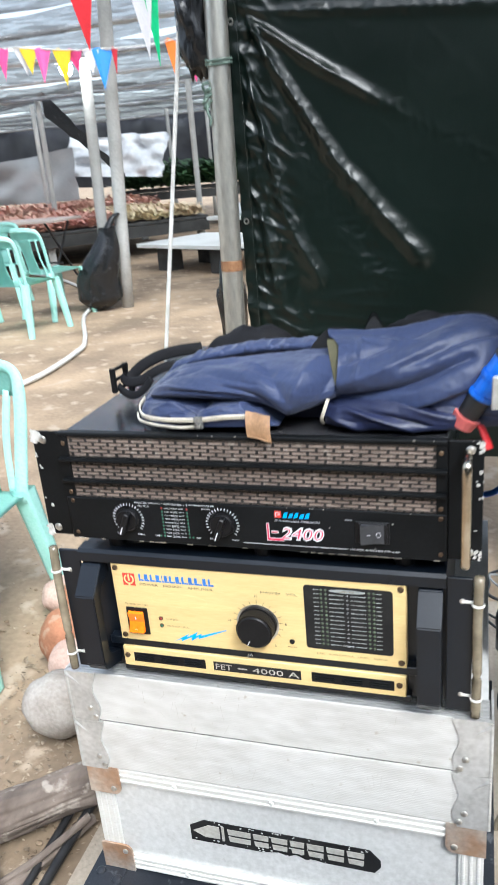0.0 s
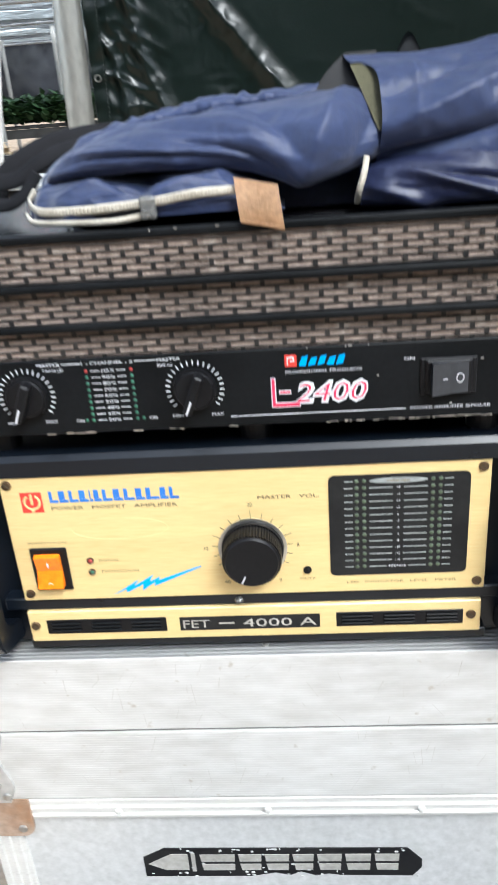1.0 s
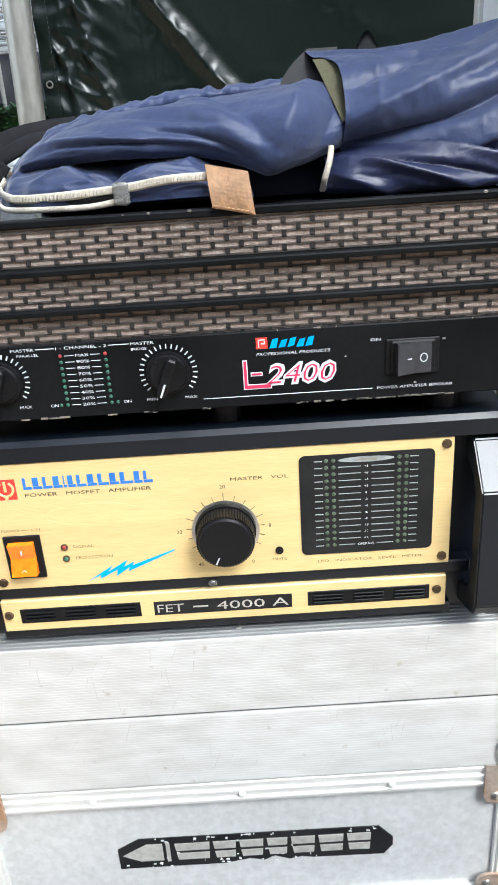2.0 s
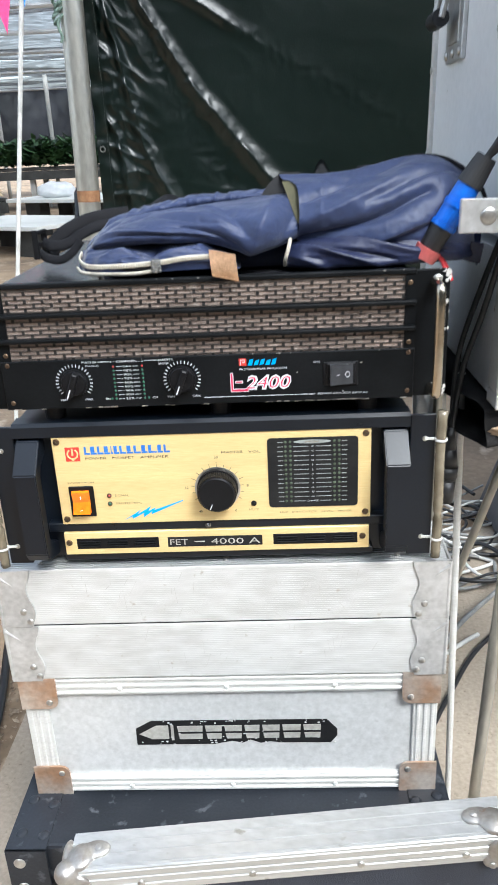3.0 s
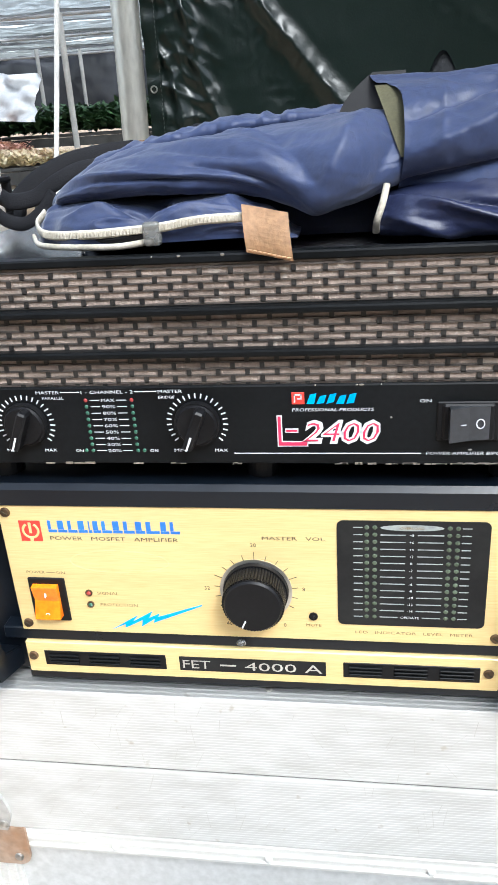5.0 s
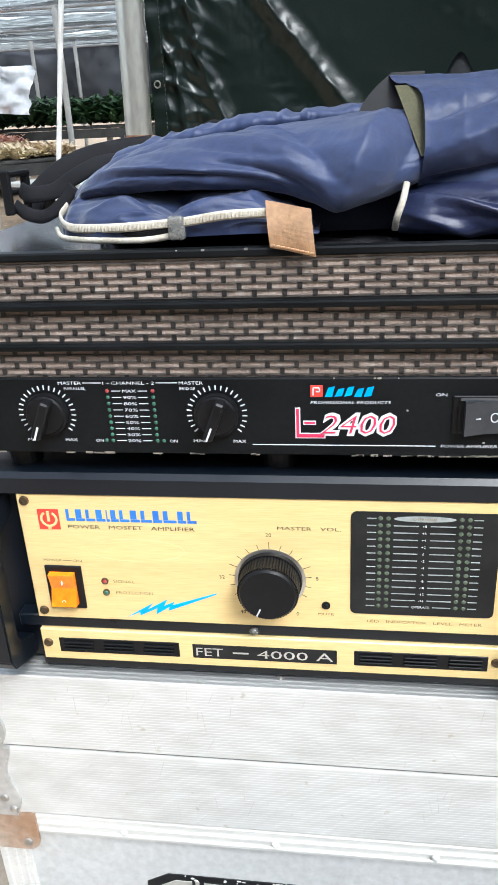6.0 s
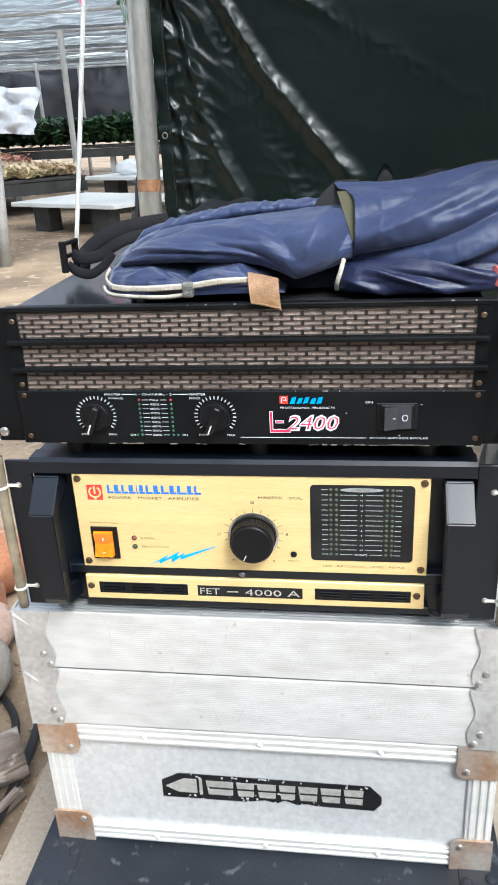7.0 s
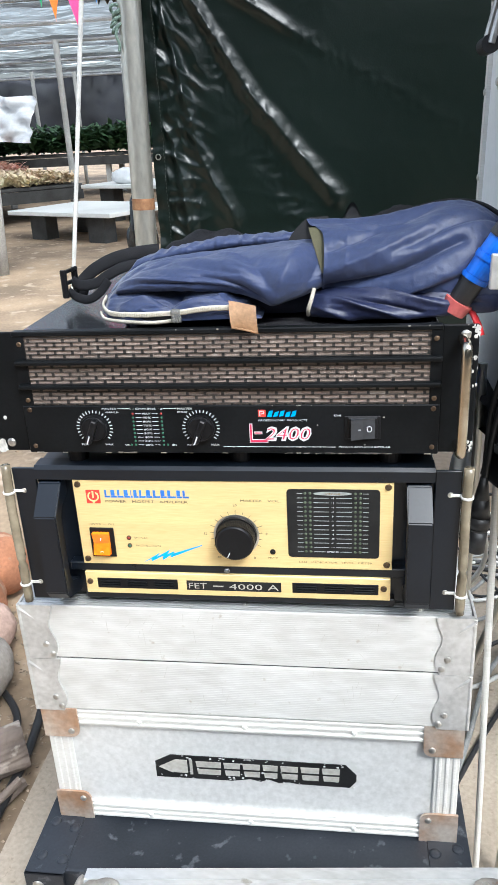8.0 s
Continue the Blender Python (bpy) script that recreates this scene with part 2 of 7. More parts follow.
def write(bm, s, x, z, y, cap, width=None, align="LEFT", shear=0.0, thick=0.0002, bold=0.0):
    """Lettering on a face that looks to -y: cap height, and width if given."""
    c = bpy.data.curves.new("lettering", "FONT")
    c.body, c.size, c.align_x, c.shear, c.resolution_u, c.offset = s, cap / 0.72, "LEFT", shear, 2, bold
    ob = new("lettering", c)
    me = bpy.data.meshes.new_from_object(ob.evaluated_get(bpy.context.evaluated_depsgraph_get()))
    bpy.data.objects.remove(ob)
    xs = [v.co.x for v in me.vertices]
    w = max(xs) - min(xs)
    k = width / w if width else 1.0
    w *= k
    x0 = x - {"LEFT": 0, "CENTER": w / 2, "RIGHT": w}[align]
    lo = min(xs)
    base = len(bm.verts)
    vs = [bm.verts.new((x0 + (v.co.x - lo) * k, y - thick, z + v.co.y)) for v in me.vertices]
    for p in me.polygons:
        try:
            bm.faces.new([vs[i] for i in p.vertices])
        except ValueError:
            pass
    bpy.data.meshes.remove(me)
    return bm


def thing(name, base, label, category, group="", kind=""):
    e = new(name)
    e.empty_display_size = 0.05
    e.matrix_basis = Matrix.Translation(base)
    return tagged(e, label, category, group, kind)


def part(name, bm, material, parent=None, label="", smooth=False):
    bmesh.ops.recalc_face_normals(bm, faces=bm.faces)
    me = bpy.data.meshes.new(name)
    bm.to_mesh(me)
    bm.free()
    me.materials.append(material)
    if smooth:
        for p in me.polygons:
            p.use_smooth = True
    ob = new(name, me)
    if parent:
        ob.parent = parent
        if parent.parent is None:
            ob.matrix_parent_inverse = parent.matrix_basis.inverted()
    return tagged(ob, label)


def B(*a, **k):
    return box(bmesh.new(), *a, **k)


def solo(name, bm, material, label, category, group="", kind="", smooth=False):
    return tagged(part(name, bm, material, None, "", smooth), label, category, group, kind)


# ---- ground ----
def ground_z(x, y):
    return 0.0


def soil(u, v):
    a, b = (u - 0.45), v
    x = math.copysign(abs(a) ** 1.8, a) * 260
    y = -14 + 150 * b ** 2.2
    z = ground_z(x, y)
    n = 0.012 * noise.noise((x * 1.7, y * 1.7, 0)) + 0.006 * noise.noise((x * 6, y * 6, 3))
    return Vector((x, y, z - 0.022 + n))


solo("ground", surface(soil, 150, 130), SOIL, "trodden brown soil yard with dry litter", "ground", kind="structure", smooth=True)
slab = bmesh.new()
prism(slab, [(-0.47, -0.05), (3.2, -0.05), (3.2, 0.0), (-0.47, 0.0)], -3.5, 1.25)
solo("pavement", slab, CONCRETE, "dusty tan concrete slab", "pavement", kind="structure")


# ---- upper amplifier ----
def rivet_head(bm, c, r, depth=0.0012):
    cyl(bm, (c[0], c[1], c[2]), (c[0], c[1] - depth, c[2]), r, r * 0.6, 10)


def txt(parent, ink, *a, **k):
    part("lettering", write(bmesh.new(), *a, **k), ink, parent)


def upper_amplifier():
    root = thing("power_amplifier", (0, 0.2, 0.815), "black rack power amplifier with dusty slotted grille, stacked on another amplifier", "amplifier", "stacked amplifiers")
    F = -0.006
    part("chassis", B(-0.2065, 0.2075, 0.004, 0.40, 0.829, 0.953, bev=0.0015), BLACKTOP, root)
    part("front_panel", B(-0.2065, 0.2085, F, 0.004, 0.8295, 0.8805, bev=0.0008), BLACK, root)
    part("top_trim", B(-0.2065, 0.2085, F, 0.004, 0.9525, 0.9575, bev=0.001), BLACK, root)
    bm = bmesh.new()
    box(bm, -0.2065, -0.195, F + 0.001, 0.004, 0.8805, 0.9525)
    part("side_trim", bm, BLACK, root)
    part("side_trim", B(0.198, 0.2085, F + 0.001, 0.004, 0.8805, 0.9525), BLACK, root)
    part("dust_filter", B(-0.195, 0.198, -0.0030, 0.0038, 0.8805, 0.9525), FILTER, root, "brown dust-clogged foam filter")
    rows = (0.9500, 0.9235, 0.8985)
    for k, top in enumerate(rows):
        g, hb = bmesh.new(), bmesh.new()
        pitch, rp = 0.0176, 0.0041
        for r in range(6):
            z = top + 0.0002 - r * rp
            box(hb, -0.195, 0.198, -0.0040, -0.0029, z - 0.00055, z + 0.00055)
        for r in range(5):
            z = top - (r + 0.5) * rp
            x = -0.195 + (0.25 + 0.5 * (r % 2) + 0.17 * k) * pitch
            while x < 0.198:
                box(g, max(-0.195, x - 0.0014), min(0.198, x + 0.0014), -0.0040, -0.0029, z - rp / 2, z + rp / 2)
                x += pitch
        gr = part("grille", g, GRID, root, "brick-slotted metal grille")
        part("dust_layer", hb, DUSTBAR, gr, "grille bars coated with brown dust")
    for z in (0.9262, 0.9012):
        part("rib", B(-0.2065, 0.2085, F - 0.004, 0.0, z - 0.0024, z + 0.0024, bev=0.0015, seg=2), BLACK, root)
    # ears
    for s, x0, x1 in ((-1, -0.241, -0.2065), (1, 0.2085, 0.2415)):
        ear = part("ear", B(x0, x1, 0.0, 0.004, 0.829, 0.956, bev=0.001), BLACK, root)
        chips = bmesh.new()
        rnd = random.Random(5 + s)
        for i in range(44):
            zz = rnd.choice((rnd.uniform(0.829, 0.84), rnd.uniform(0.944, 0.956), rnd.uniform(0.829, 0.956)))
            xx = (x0 if s < 0 else x1) - s * abs(rnd.gauss(0.0, 0.0045))
            k = (1.5 if s < 0 else 0.7) if zz < 0.84 or zz > 0.944 else 0.8
            w, h = k * rnd.uniform(0.0006, 0.0030), k * rnd.uniform(0.0006, 0.0032)
            ball(chips, (xx, -0.0002, zz), 1, 6, (w, 0.0003, h))
        tagged(part("bare_spot", chips, CHIPPED, ear, "chipped paint showing bare metal"), kind="stuff")
        for z in (0.8385, 0.9465):
            c = bmesh.new()
            xx = (x0 + x1) / 2 + s * 0.004
            ball(c, (xx, -0.0005, z), 0.0048, 12, (1, 0.45, 1))
            part("bolt", c, STEEL, ear)
    hb = spline([(0.2265, 0.002, 0.9435), (0.2265, -0.022, 0.9430), (0.2265, -0.030, 0.9360), (0.2265, -0.031, 0.89), (0.2265, -0.030, 0.8450), (0.2265, -0.022, 0.8385), (0.2265, 0.002, 0.838)], 8)
    part("handle", sweep(bmesh.new(), hb, 0.0048, seg=12, up=Vector((1, 0, 0))), CHROME, root, "worn chrome handle with brassy patches", smooth=True)
    # panel screws
    for x in (-0.1995, 0.2025):
        for z in (0.945, 0.887, 0.8765, 0.837):
            c = bmesh.new()
            ball(c, (x, F, z), 0.0026, 10, (1, 0.4, 1))
            part("screw", c, SCREW, root)
    # knobs
    for kx in (-0.1335, -0.0235):
        kz = 0.8570
        kb = bmesh.new()
        cyl(kb, (kx, F, kz), (kx, F - 0.004, kz), 0.0142, 0.0138, 40)
        cyl(kb, (kx, F - 0.004, kz), (kx, F - 0.0055, kz), 0.0128, 0.0118, 40)
        knob = part("knob", kb, SATIN, root, "black rotary level knob turned low")
        a = radians(-112)
        bar = box(bmesh.new(), -0.0125, 0.0135, -0.0105, 0, -0.0032, 0.0032, bev=0.0012)
        bar.transform(Matrix.Translation((kx, F - 0.004, kz)) @ Matrix.Rotation(-a, 4, "Y"))
        part("grip", bar, SATIN, knob)
        pt = box(bmesh.new(), 0.004, 0.0133, -0.0002, 0.001, -0.0006, 0.0006)
        pt.transform(Matrix.Translation((kx, F - 0.0148, kz)) @ Matrix.Rotation(-a, 4, "Y"))
        part("pointer", pt, WHITEINK, knob)
        tk = bmesh.new()
        for i in range(23):
            t = radians(-128 + i * 256 / 22)
            q = box(bmesh.new(), -0.0004, 0.0004, -0.0002, 0.0, 0.0160, 0.0190)
            q.transform(Matrix.Translation((kx, F - 0.0001, kz)) @ Matrix.Rotation(t, 4, "Y"))
            me = bpy.data.meshes.new("tick")
            q.to_mesh(me)
            q.free()
            tk.from_mesh(me)
            bpy.data.meshes.remove(me)
        tagged(part("tick_scale", tk, WHITEINK, root), kind="stuff")
    # printing
    w = bmesh.new()
    txt(root, WHITEINK, "MASTER", -0.1235, 0.8765, F, 0.0021, 0.0150)
    txt(root, WHITEINK, "PARALLEL", -0.1200, 0.8730, F, 0.0018, 0.0140)
    txt(root, WHITEINK, "MASTER", -0.0460, 0.8765, F, 0.0021, 0.0150)
    txt(root, WHITEINK, "BRIDGE", -0.0460, 0.8730, F, 0.0018, 0.0100)
    txt(root, WHITEINK, "1 - CHANNEL - 2", -0.0780, 0.8765, F, 0.0021, 0.0330, "CENTER")
    box(w, -0.1075, -0.0955, F - 0.0002, F, 0.8773, 0.8778)
    box(w, -0.0605, -0.0470, F - 0.0002, F, 0.8773, 0.8778)
    for i, s in enumerate(("MAX", "90%", "80%", "70%", "60%", "50%", "40%", "30%", "20%")):
        z = 0.8722 - i * 0.00422
        txt(root, WHITEINK, s, -0.0780, z - 0.001, F, 0.0021, 0.0085, "CENTER")
        box(w, -0.0895, -0.0835, F - 0.0002, F, z - 0.0002, z + 0.0002)
        box(w, -0.0725, -0.0665, F - 0.0002, F, z - 0.0002, z + 0.0002)
    for kx in (-0.1335, -0.0235):
        txt(root, WHITEINK, "MIN", kx - 0.0125, 0.8378, F, 0.0021, 0.0070, "CENTER")
        txt(root, WHITEINK, "MAX", kx + 0.0135, 0.8378, F, 0.0021, 0.0080, "CENTER")
    txt(root, WHITEINK, "ON", -0.1035, 0.8375, F, 0.0021, 0.0050)
    txt(root, WHITEINK, "ON", -0.0550, 0.8375, F, 0.0021, 0.0050)
    txt(root, WHITEINK, "PROFESSIONAL PRODUCTS", 0.0345, 0.8640, F, 0.0020, 0.0480, shear=0.15)
    txt(root, WHITEINK, "ON", 0.1085, 0.8690, F, 0.0020, 0.0065)
    txt(root, WHITEINK, "POWER AMPLIFIER BIPOLAR", 0.1130, 0.8358, F, 0.0020, 0.0500, shear=0.1)
    box(w, -0.0020, 0.1100, F - 0.0002, F, 0.8364, 0.8369)
    tagged(part("rule_line", w, WHITEINK, root), kind="stuff")
    for i in range(9):
        z = 0.8722 - i * 0.00422
        for x in (-0.0922, -0.0630):
            c = bmesh.new()
            ball(c, (x, F, z), 0.0013, 10, (1, 0.5, 1))
            part("led", c, REDLED if i == 0 else GREENLED, root)
    for x in (-0.0966, -0.0588):
        c = bmesh.new()
        ball(c, (x, F, 0.8385), 0.0013, 10, (1, 0.5, 1))
        part("led", c, GREENLED, root)
    # maker's badge as plain shapes
    part("badge", B(0.0345, 0.0420, F - 0.0003, F, 0.8685, 0.8760, bev=0.0001), REDINK, root)
    bw = bmesh.new()
    box(bw, 0.0358, 0.0366, F - 0.0006, F, 0.8696, 0.8749)
    box(bw, 0.0358, 0.0405, F - 0.0006, F, 0.8741, 0.8749)
    box(bw, 0.0397, 0.0405, F - 0.0006, F, 0.8718, 0.8749)
    box(bw, 0.0378, 0.0405, F - 0.0006, F, 0.8716, 0.8724)
    part("badge_mark", bw, WHITEINK, root)
    bl = bmesh.new()
    for i in range(5):
        x = 0.0432 + i * 0.0058
        h = 0.0066 if i % 2 == 0 else 0.0056
        prism(bl, [(x, 0.8686), (x + 0.0044, 0.8686 + 0.0006 * (i % 3)), (x + 0.0060, 0.8686 + h), (x + 0.0022, 0.8686 + h - 0.0008)], F - 0.0003, F)
    part("script_mark", bl, CYANINK, root)
    # model number
    o = bmesh.new()
    prism(o, [(0.0250, 0.8615), (0.0282, 0.8615), (0.0282, 0.8448), (0.0435, 0.8448), (0.0435, 0.8412), (0.0250, 0.8412)], F - 0.0002, F)
    write(o, "2400", 0.0395, 0.8440, F, 0.0140, 0.0468, shear=0.22, bold=0.0010)
    box(o, 0.0300, 0.0378, F - 0.0002, F, 0.8502, 0.8530)
    part("model_outline", o, WHITEINK, root)
    o = bmesh.new()
    prism(o, [(0.0257, 0.8608), (0.0275, 0.8608), (0.0275, 0.8441), (0.0428, 0.8441), (0.0428, 0.8419), (0.0257, 0.8419)], F - 0.0005, F)
    write(o, "2400", 0.0403, 0.8445, F - 0.0003, 0.0130, 0.0450, shear=0.22, bold=-0.0003)
    box(o, 0.0306, 0.0372, F - 0.0005, F, 0.8510, 0.8522)
    part("model_number", o, PINKINK, root)
    # switch
    sw = part("power_switch", B(0.1185, 0.1533, F - 0.0015, F, 0.8454, 0.8696, bev=0.0006), SATIN, root, "black rocker power switch")
    part("bezel", B(0.1215, 0.1507, F - 0.0035, F, 0.8461, 0.8687, bev=0.0012), SATIN, sw)
    rk = bmesh.new()
    vs = [(0.1249, 0.8471), (0.1477, 0.8471), (0.1477, 0.8677), (0.1249, 0.8677)]
    a = [rk.verts.new((x, F - (0.0095 if x < 0.128 else 0.0035), z)) for x, z in vs]
    m2 = [rk.verts.new((0.1361, F - 0.0055, 0.8471)), rk.verts.new((0.1361, F - 0.0055, 0.8677))]
    b = [rk.verts.new((x, F, z)) for x, z in vs]
    rk.faces.new((a[0], m2[0], m2[1], a[3]))
    rk.faces.new((m2[0], a[1], a[2], m2[1]))
    rk.faces.new((a[0], a[3], b[3], b[0]))
    rk.faces.new((a[1], b[1], b[2], a[2]))
    rk.faces.new((a[3], m2[1], a[2], b[2], b[3]))
    rk.faces.new((a[0], b[0], b[1], a[1], m2[0]))
    part("rocker", rk, ROCKER, sw)
    mk = bmesh.new()
    box(mk, 0.1312, 0.1342, F - 0.0072, F - 0.005, 0.8571, 0.8576)
    ring = [Vector((0.1424 + 0.0022 * math.cos(t), F - 0.0050, 0.8574 + 0.0028 * math.sin(t))) for t in (2 * math.pi * i / 20 for i in range(21))]
    sweep(mk, ring, 0.0003, seg=6, up=Vector((0, 1, 0)))
    part("switch_mark", mk, WHITEINK, sw)
    ch = bmesh.new()
    rnd = random.Random(21)
    for i in range(46):
        x = rnd.choice((rnd.uniform(-0.205, 0.207), rnd.uniform(0.06, 0.18)))
        w = rnd.uniform(0.0006, 0.0045)
        box(ch, x - w, x + w, F - 0.0003, F + 0.001, 0.8293, 0.8293 + rnd.uniform(0.0005, 0.0014))
    for i in range(14):
        x, z = rnd.uniform(-0.2, 0.2), rnd.choice((0.8803, 0.9572, rnd.uniform(0.832, 0.878)))
        ball(ch, (x, F - 0.0001, z), 1, 6, (rnd.uniform(0.0004, 0.0018), 0.0002, rnd.uniform(0.0004, 0.0008)))
    tagged(part("paint_chip", ch, STEEL, root, "bare metal where paint has chipped"), kind="stuff")
    # feet
    for x in (-0.165, 0.012, 0.165):
        c = bmesh.new()
        cyl(c, (x, 0.02, 0.8125), (x, 0.02, 0.8295), 0.011, 0.012, 20)
        part("foot", c, SATIN, root)
    for x in (-0.165, 0.165):
        c = bmesh.new()
        cyl(c, (x, 0.36, 0.8125), (x, 0.36, 0.8295), 0.011, 0.012, 20)
        part("foot", c, SATIN, root)


upper_amplifier()


# ---- lower amplifier ----
def lower_amplifier():
    root = thing("power_amplifier", (0, 0.2, 0.645), "black rack power amplifier with gold faceplate and big volume knob", "amplifier", "stacked amplifiers")
    part("chassis", B(-0.208, 0.208, 0.014, 0.42, 0.6465, 0.8115, bev=0.002), NAVYBLK, root)
    # shaped front frame
    part("top_rail", prismx(-0.208, 0.208, [(-0.0035, 0.7970), (-0.0035, 0.8085), (0.0, 0.8120), (0.018, 0.8125), (0.018, 0.7965), (-0.002, 0.7965)]), NAVYBLK, root)
    part("middle_rail", B(-0.185, 0.185, 0.0, 0.014, 0.6835, 0.6940, bev=0.001), NAVYBLK, root)
    part("bottom_rail", B(-0.172, 0.172, 0.001, 0.014, 0.6470, 0.6555, bev=0.001), NAVYBLK, root)
    part("faceplate", B(-0.1680, 0.1680, -0.0025, 0.014, 0.6940, 0.7967, bev=0.0007), GOLD, root, "gold anodised faceplate")
    part("lower_plate", B(-0.1690, 0.1670, -0.0025, 0.014, 0.6560, 0.6832, bev=0.0007), GOLD, root, "gold strip with vent slots")
    F = -0.0025
    for x, z in ((-0.1625, 0.7912), (0.1625, 0.7912), (-0.1625, 0.7005), (0.1625, 0.7005), (-0.1640, 0.6710), (0.1600, 0.6710)):
        c = bmesh.new()
        cyl(c, (x, F, z), (x, F - 0.0016, z), 0.0036, 0.0030, 16)
        sc = part("screw", c, SCREW, root)
        q = box(bmesh.new(), -0.0022, 0.0022, -0.0003, 0.0003, -0.0004, 0.0004)
        q.transform(Matrix.Translation((x, F - 0.0017, z)) @ Matrix.Rotation(0.7, 4, "Y"))
        part("slot", q, BLACKINK, sc)
    # side handles and pockets
    for s in (-1, 1):
        def X(v):
            return s * v
        pk = bmesh.new()
        box(pk, *sorted((X(0.168), X(0.212))), 0.012, 0.016, 0.647, 0.797)
        part("pocket", pk, NAVYBLK, root)
        hd = bmesh.new()
        prof = [(0.012, 0.7965), (-0.004, 0.7935), (-0.030, 0.7650), (-0.030, 0.6720), (-0.024, 0.6620), (0.012, 0.6500), (0.012, 0.668), (-0.010, 0.678), (-0.014, 0.686), (-0.014, 0.757), (-0.008, 0.767), (0.012, 0.775)]
        a = [hd.verts.new((X(0.1805), y, z)) for y, z in prof]
        b = [hd.verts.new((X(0.2050), y, z)) for y, z in prof]
        hd.faces.new(a)
        hd.faces.new(b[::-1])
        for i in range(len(prof)):
            j = (i + 1) % len(prof)
            hd.faces.new((a[i], a[j], b[j], b[i]))
        bmesh.ops.recalc_face_normals(hd, faces=hd.faces)
        bmesh.ops.bevel(hd, geom=list(hd.edges), offset=0.0012, segments=2, affect="EDGES")
        part("handle", hd, NAVYBLK, root, "angular black cast handle")
        ear = part("ear", B(*sorted((X(0.2085), X(0.2345))), 0.0, 0.004, 0.6450, 0.8085, bev=0.0008), NAVYBLK, root)
        x = X(0.2395)
        tb = part("edge_tube", sweep(bmesh.new(), spline([(x, -0.004, 0.6440), (x + 0.0004, -0.0045, 0.70), (x - 0.0003, -0.004, 0.76), (x + 0.0006, -0.003, 0.8130)], 6), 0.0052, seg=12), TUBE, root, "yellowed plastic tube tied along the edge", smooth=True)
        for z in (0.782, 0.667):
            tie = bmesh.new()
            ring = [Vector((x + 0.0060 * math.cos(t), -0.004 + 0.0060 * math.sin(t), z)) for t in (2 * math.pi * i / 16 for i in range(17))]
            sweep(tie, ring, 0.0008, 0.0015, 6)
            box(tie, *sorted((x - s * 0.005, x - s * 0.016)), -0.0018, 0.0004, z - 0.0014, z + 0.0014, bev=0.0004)
            part("cable_tie", tie, CLEARTIE, root)
            hole = bmesh.new()
            cyl(hole, (x - s * 0.0155, 0.0002, z), (x - s * 0.0155, -0.0008, z), 0.0032, 0.0026, 12)
            part("slot_bolt", hole, STEEL, ear)
    # badge
    part("badge", B(-0.1545, -0.1392, F - 0.0003, F, 0.7690, 0.7850, bev=0.0001), REDINK, root)
    bm = bmesh.new()
    for r0, a0, a1 in ((0.0054, 120, 420),):
        pts = [Vector((-0.1468 + r0 * math.cos(radians(a)), F - 0.0003, 0.7772 + r0 * math.sin(radians(a)))) for a in range(a0, a1 + 1, 12)]
        sweep(bm, pts, 0.0009, 0.0004, 6, up=Vector((0, 1, 0)))
    box(bm, -0.1477, -0.1459, F - 0.0008, F, 0.7755, 0.7835)
    box(bm, -0.1479, -0.1457, F - 0.0008, F, 0.7696, 0.7712)
    part("badge_mark", bm, GOLD, root)
    widths = (7.0, 7.4, 7.4, 7.4, 2.6, 6.2, 7.8, 7.6, 8.6, 7.4, 10.5, 6.6, 7.4)
    x, k = -0.1340, 0.0910 / (sum(widths) + 12 * 1.0)
    for i, wv in enumerate(widths):
        w = wv * k
        part("name_mark", B(x, x + w, F - 0.0003, F, 0.7762, 0.7782), BLUEINK, root, "blue maker's name drawn as bars" if i == 0 else "")
        part("name_mark", B(x, x + w * (0.35 + 0.3 * (i % 2)), F - 0.0003, F, 0.7785, 0.7852), BLUEINK, root)
        x += (wv + 1.0) * k
    t = bmesh.new()
    txt(root, BLACKINK, "POWER   MOSFET   AMPLIFIER", -0.1338, 0.7702, F, 0.0030, 0.0890)
    txt(root, BLACKINK, "MASTER   VOL.", 0.0110, 0.7730, F, 0.0027, 0.0420)
    txt(root, BLACKINK, "20", 0.0050, 0.7675, F, 0.0030, None, "CENTER")
    txt(root, BLACKINK, "32", -0.0265, 0.7330, F, 0.0030, None, "RIGHT")
    txt(root, BLACKINK, "8", 0.0362, 0.7340, F, 0.0030)
    txt(root, BLACKINK, "40", -0.0150, 0.7045, F, 0.0030, None, "CENTER")
    txt(root, BLACKINK, "0", 0.0235, 0.7045, F, 0.0030, None, "CENTER")
    for i in range(17):
        if i in (0, 16):
            continue
        a = radians(-135 + i * 270 / 16)
        q = box(bmesh.new(), -0.00018, 0.00018, -0.0002, 0.0, 0.0235, 0.0285 if i % 4 else 0.0300)
        q.transform(Matrix.Translation((0.0050, F, 0.7335)) @ Matrix.Rotation(a, 4, "Y"))
        me = bpy.data.meshes.new("tick")
        q.to_mesh(me)
        q.free()
        t.from_mesh(me)
        bpy.data.meshes.remove(me)
    tagged(part("dial_marks", t, BLACKINK, root), kind="stuff")
    t = bmesh.new()
    txt(root, BROWNINK, "POWER", -0.1560, 0.7428, F, 0.0022, 0.0135)
    txt(root, BROWNINK, "ON", -0.1345, 0.7428, F, 0.0022, 0.0065)
    box(t, -0.1418, -0.1355, F - 0.0002, F, 0.7437, 0.7441)
    txt(root, BROWNINK, "SIGNAL", -0.1070, 0.7265, F, 0.0024, 0.0155)
    txt(root, BROWNINK, "PROTECTION", -0.1060, 0.7170, F, 0.0024, 0.0270)
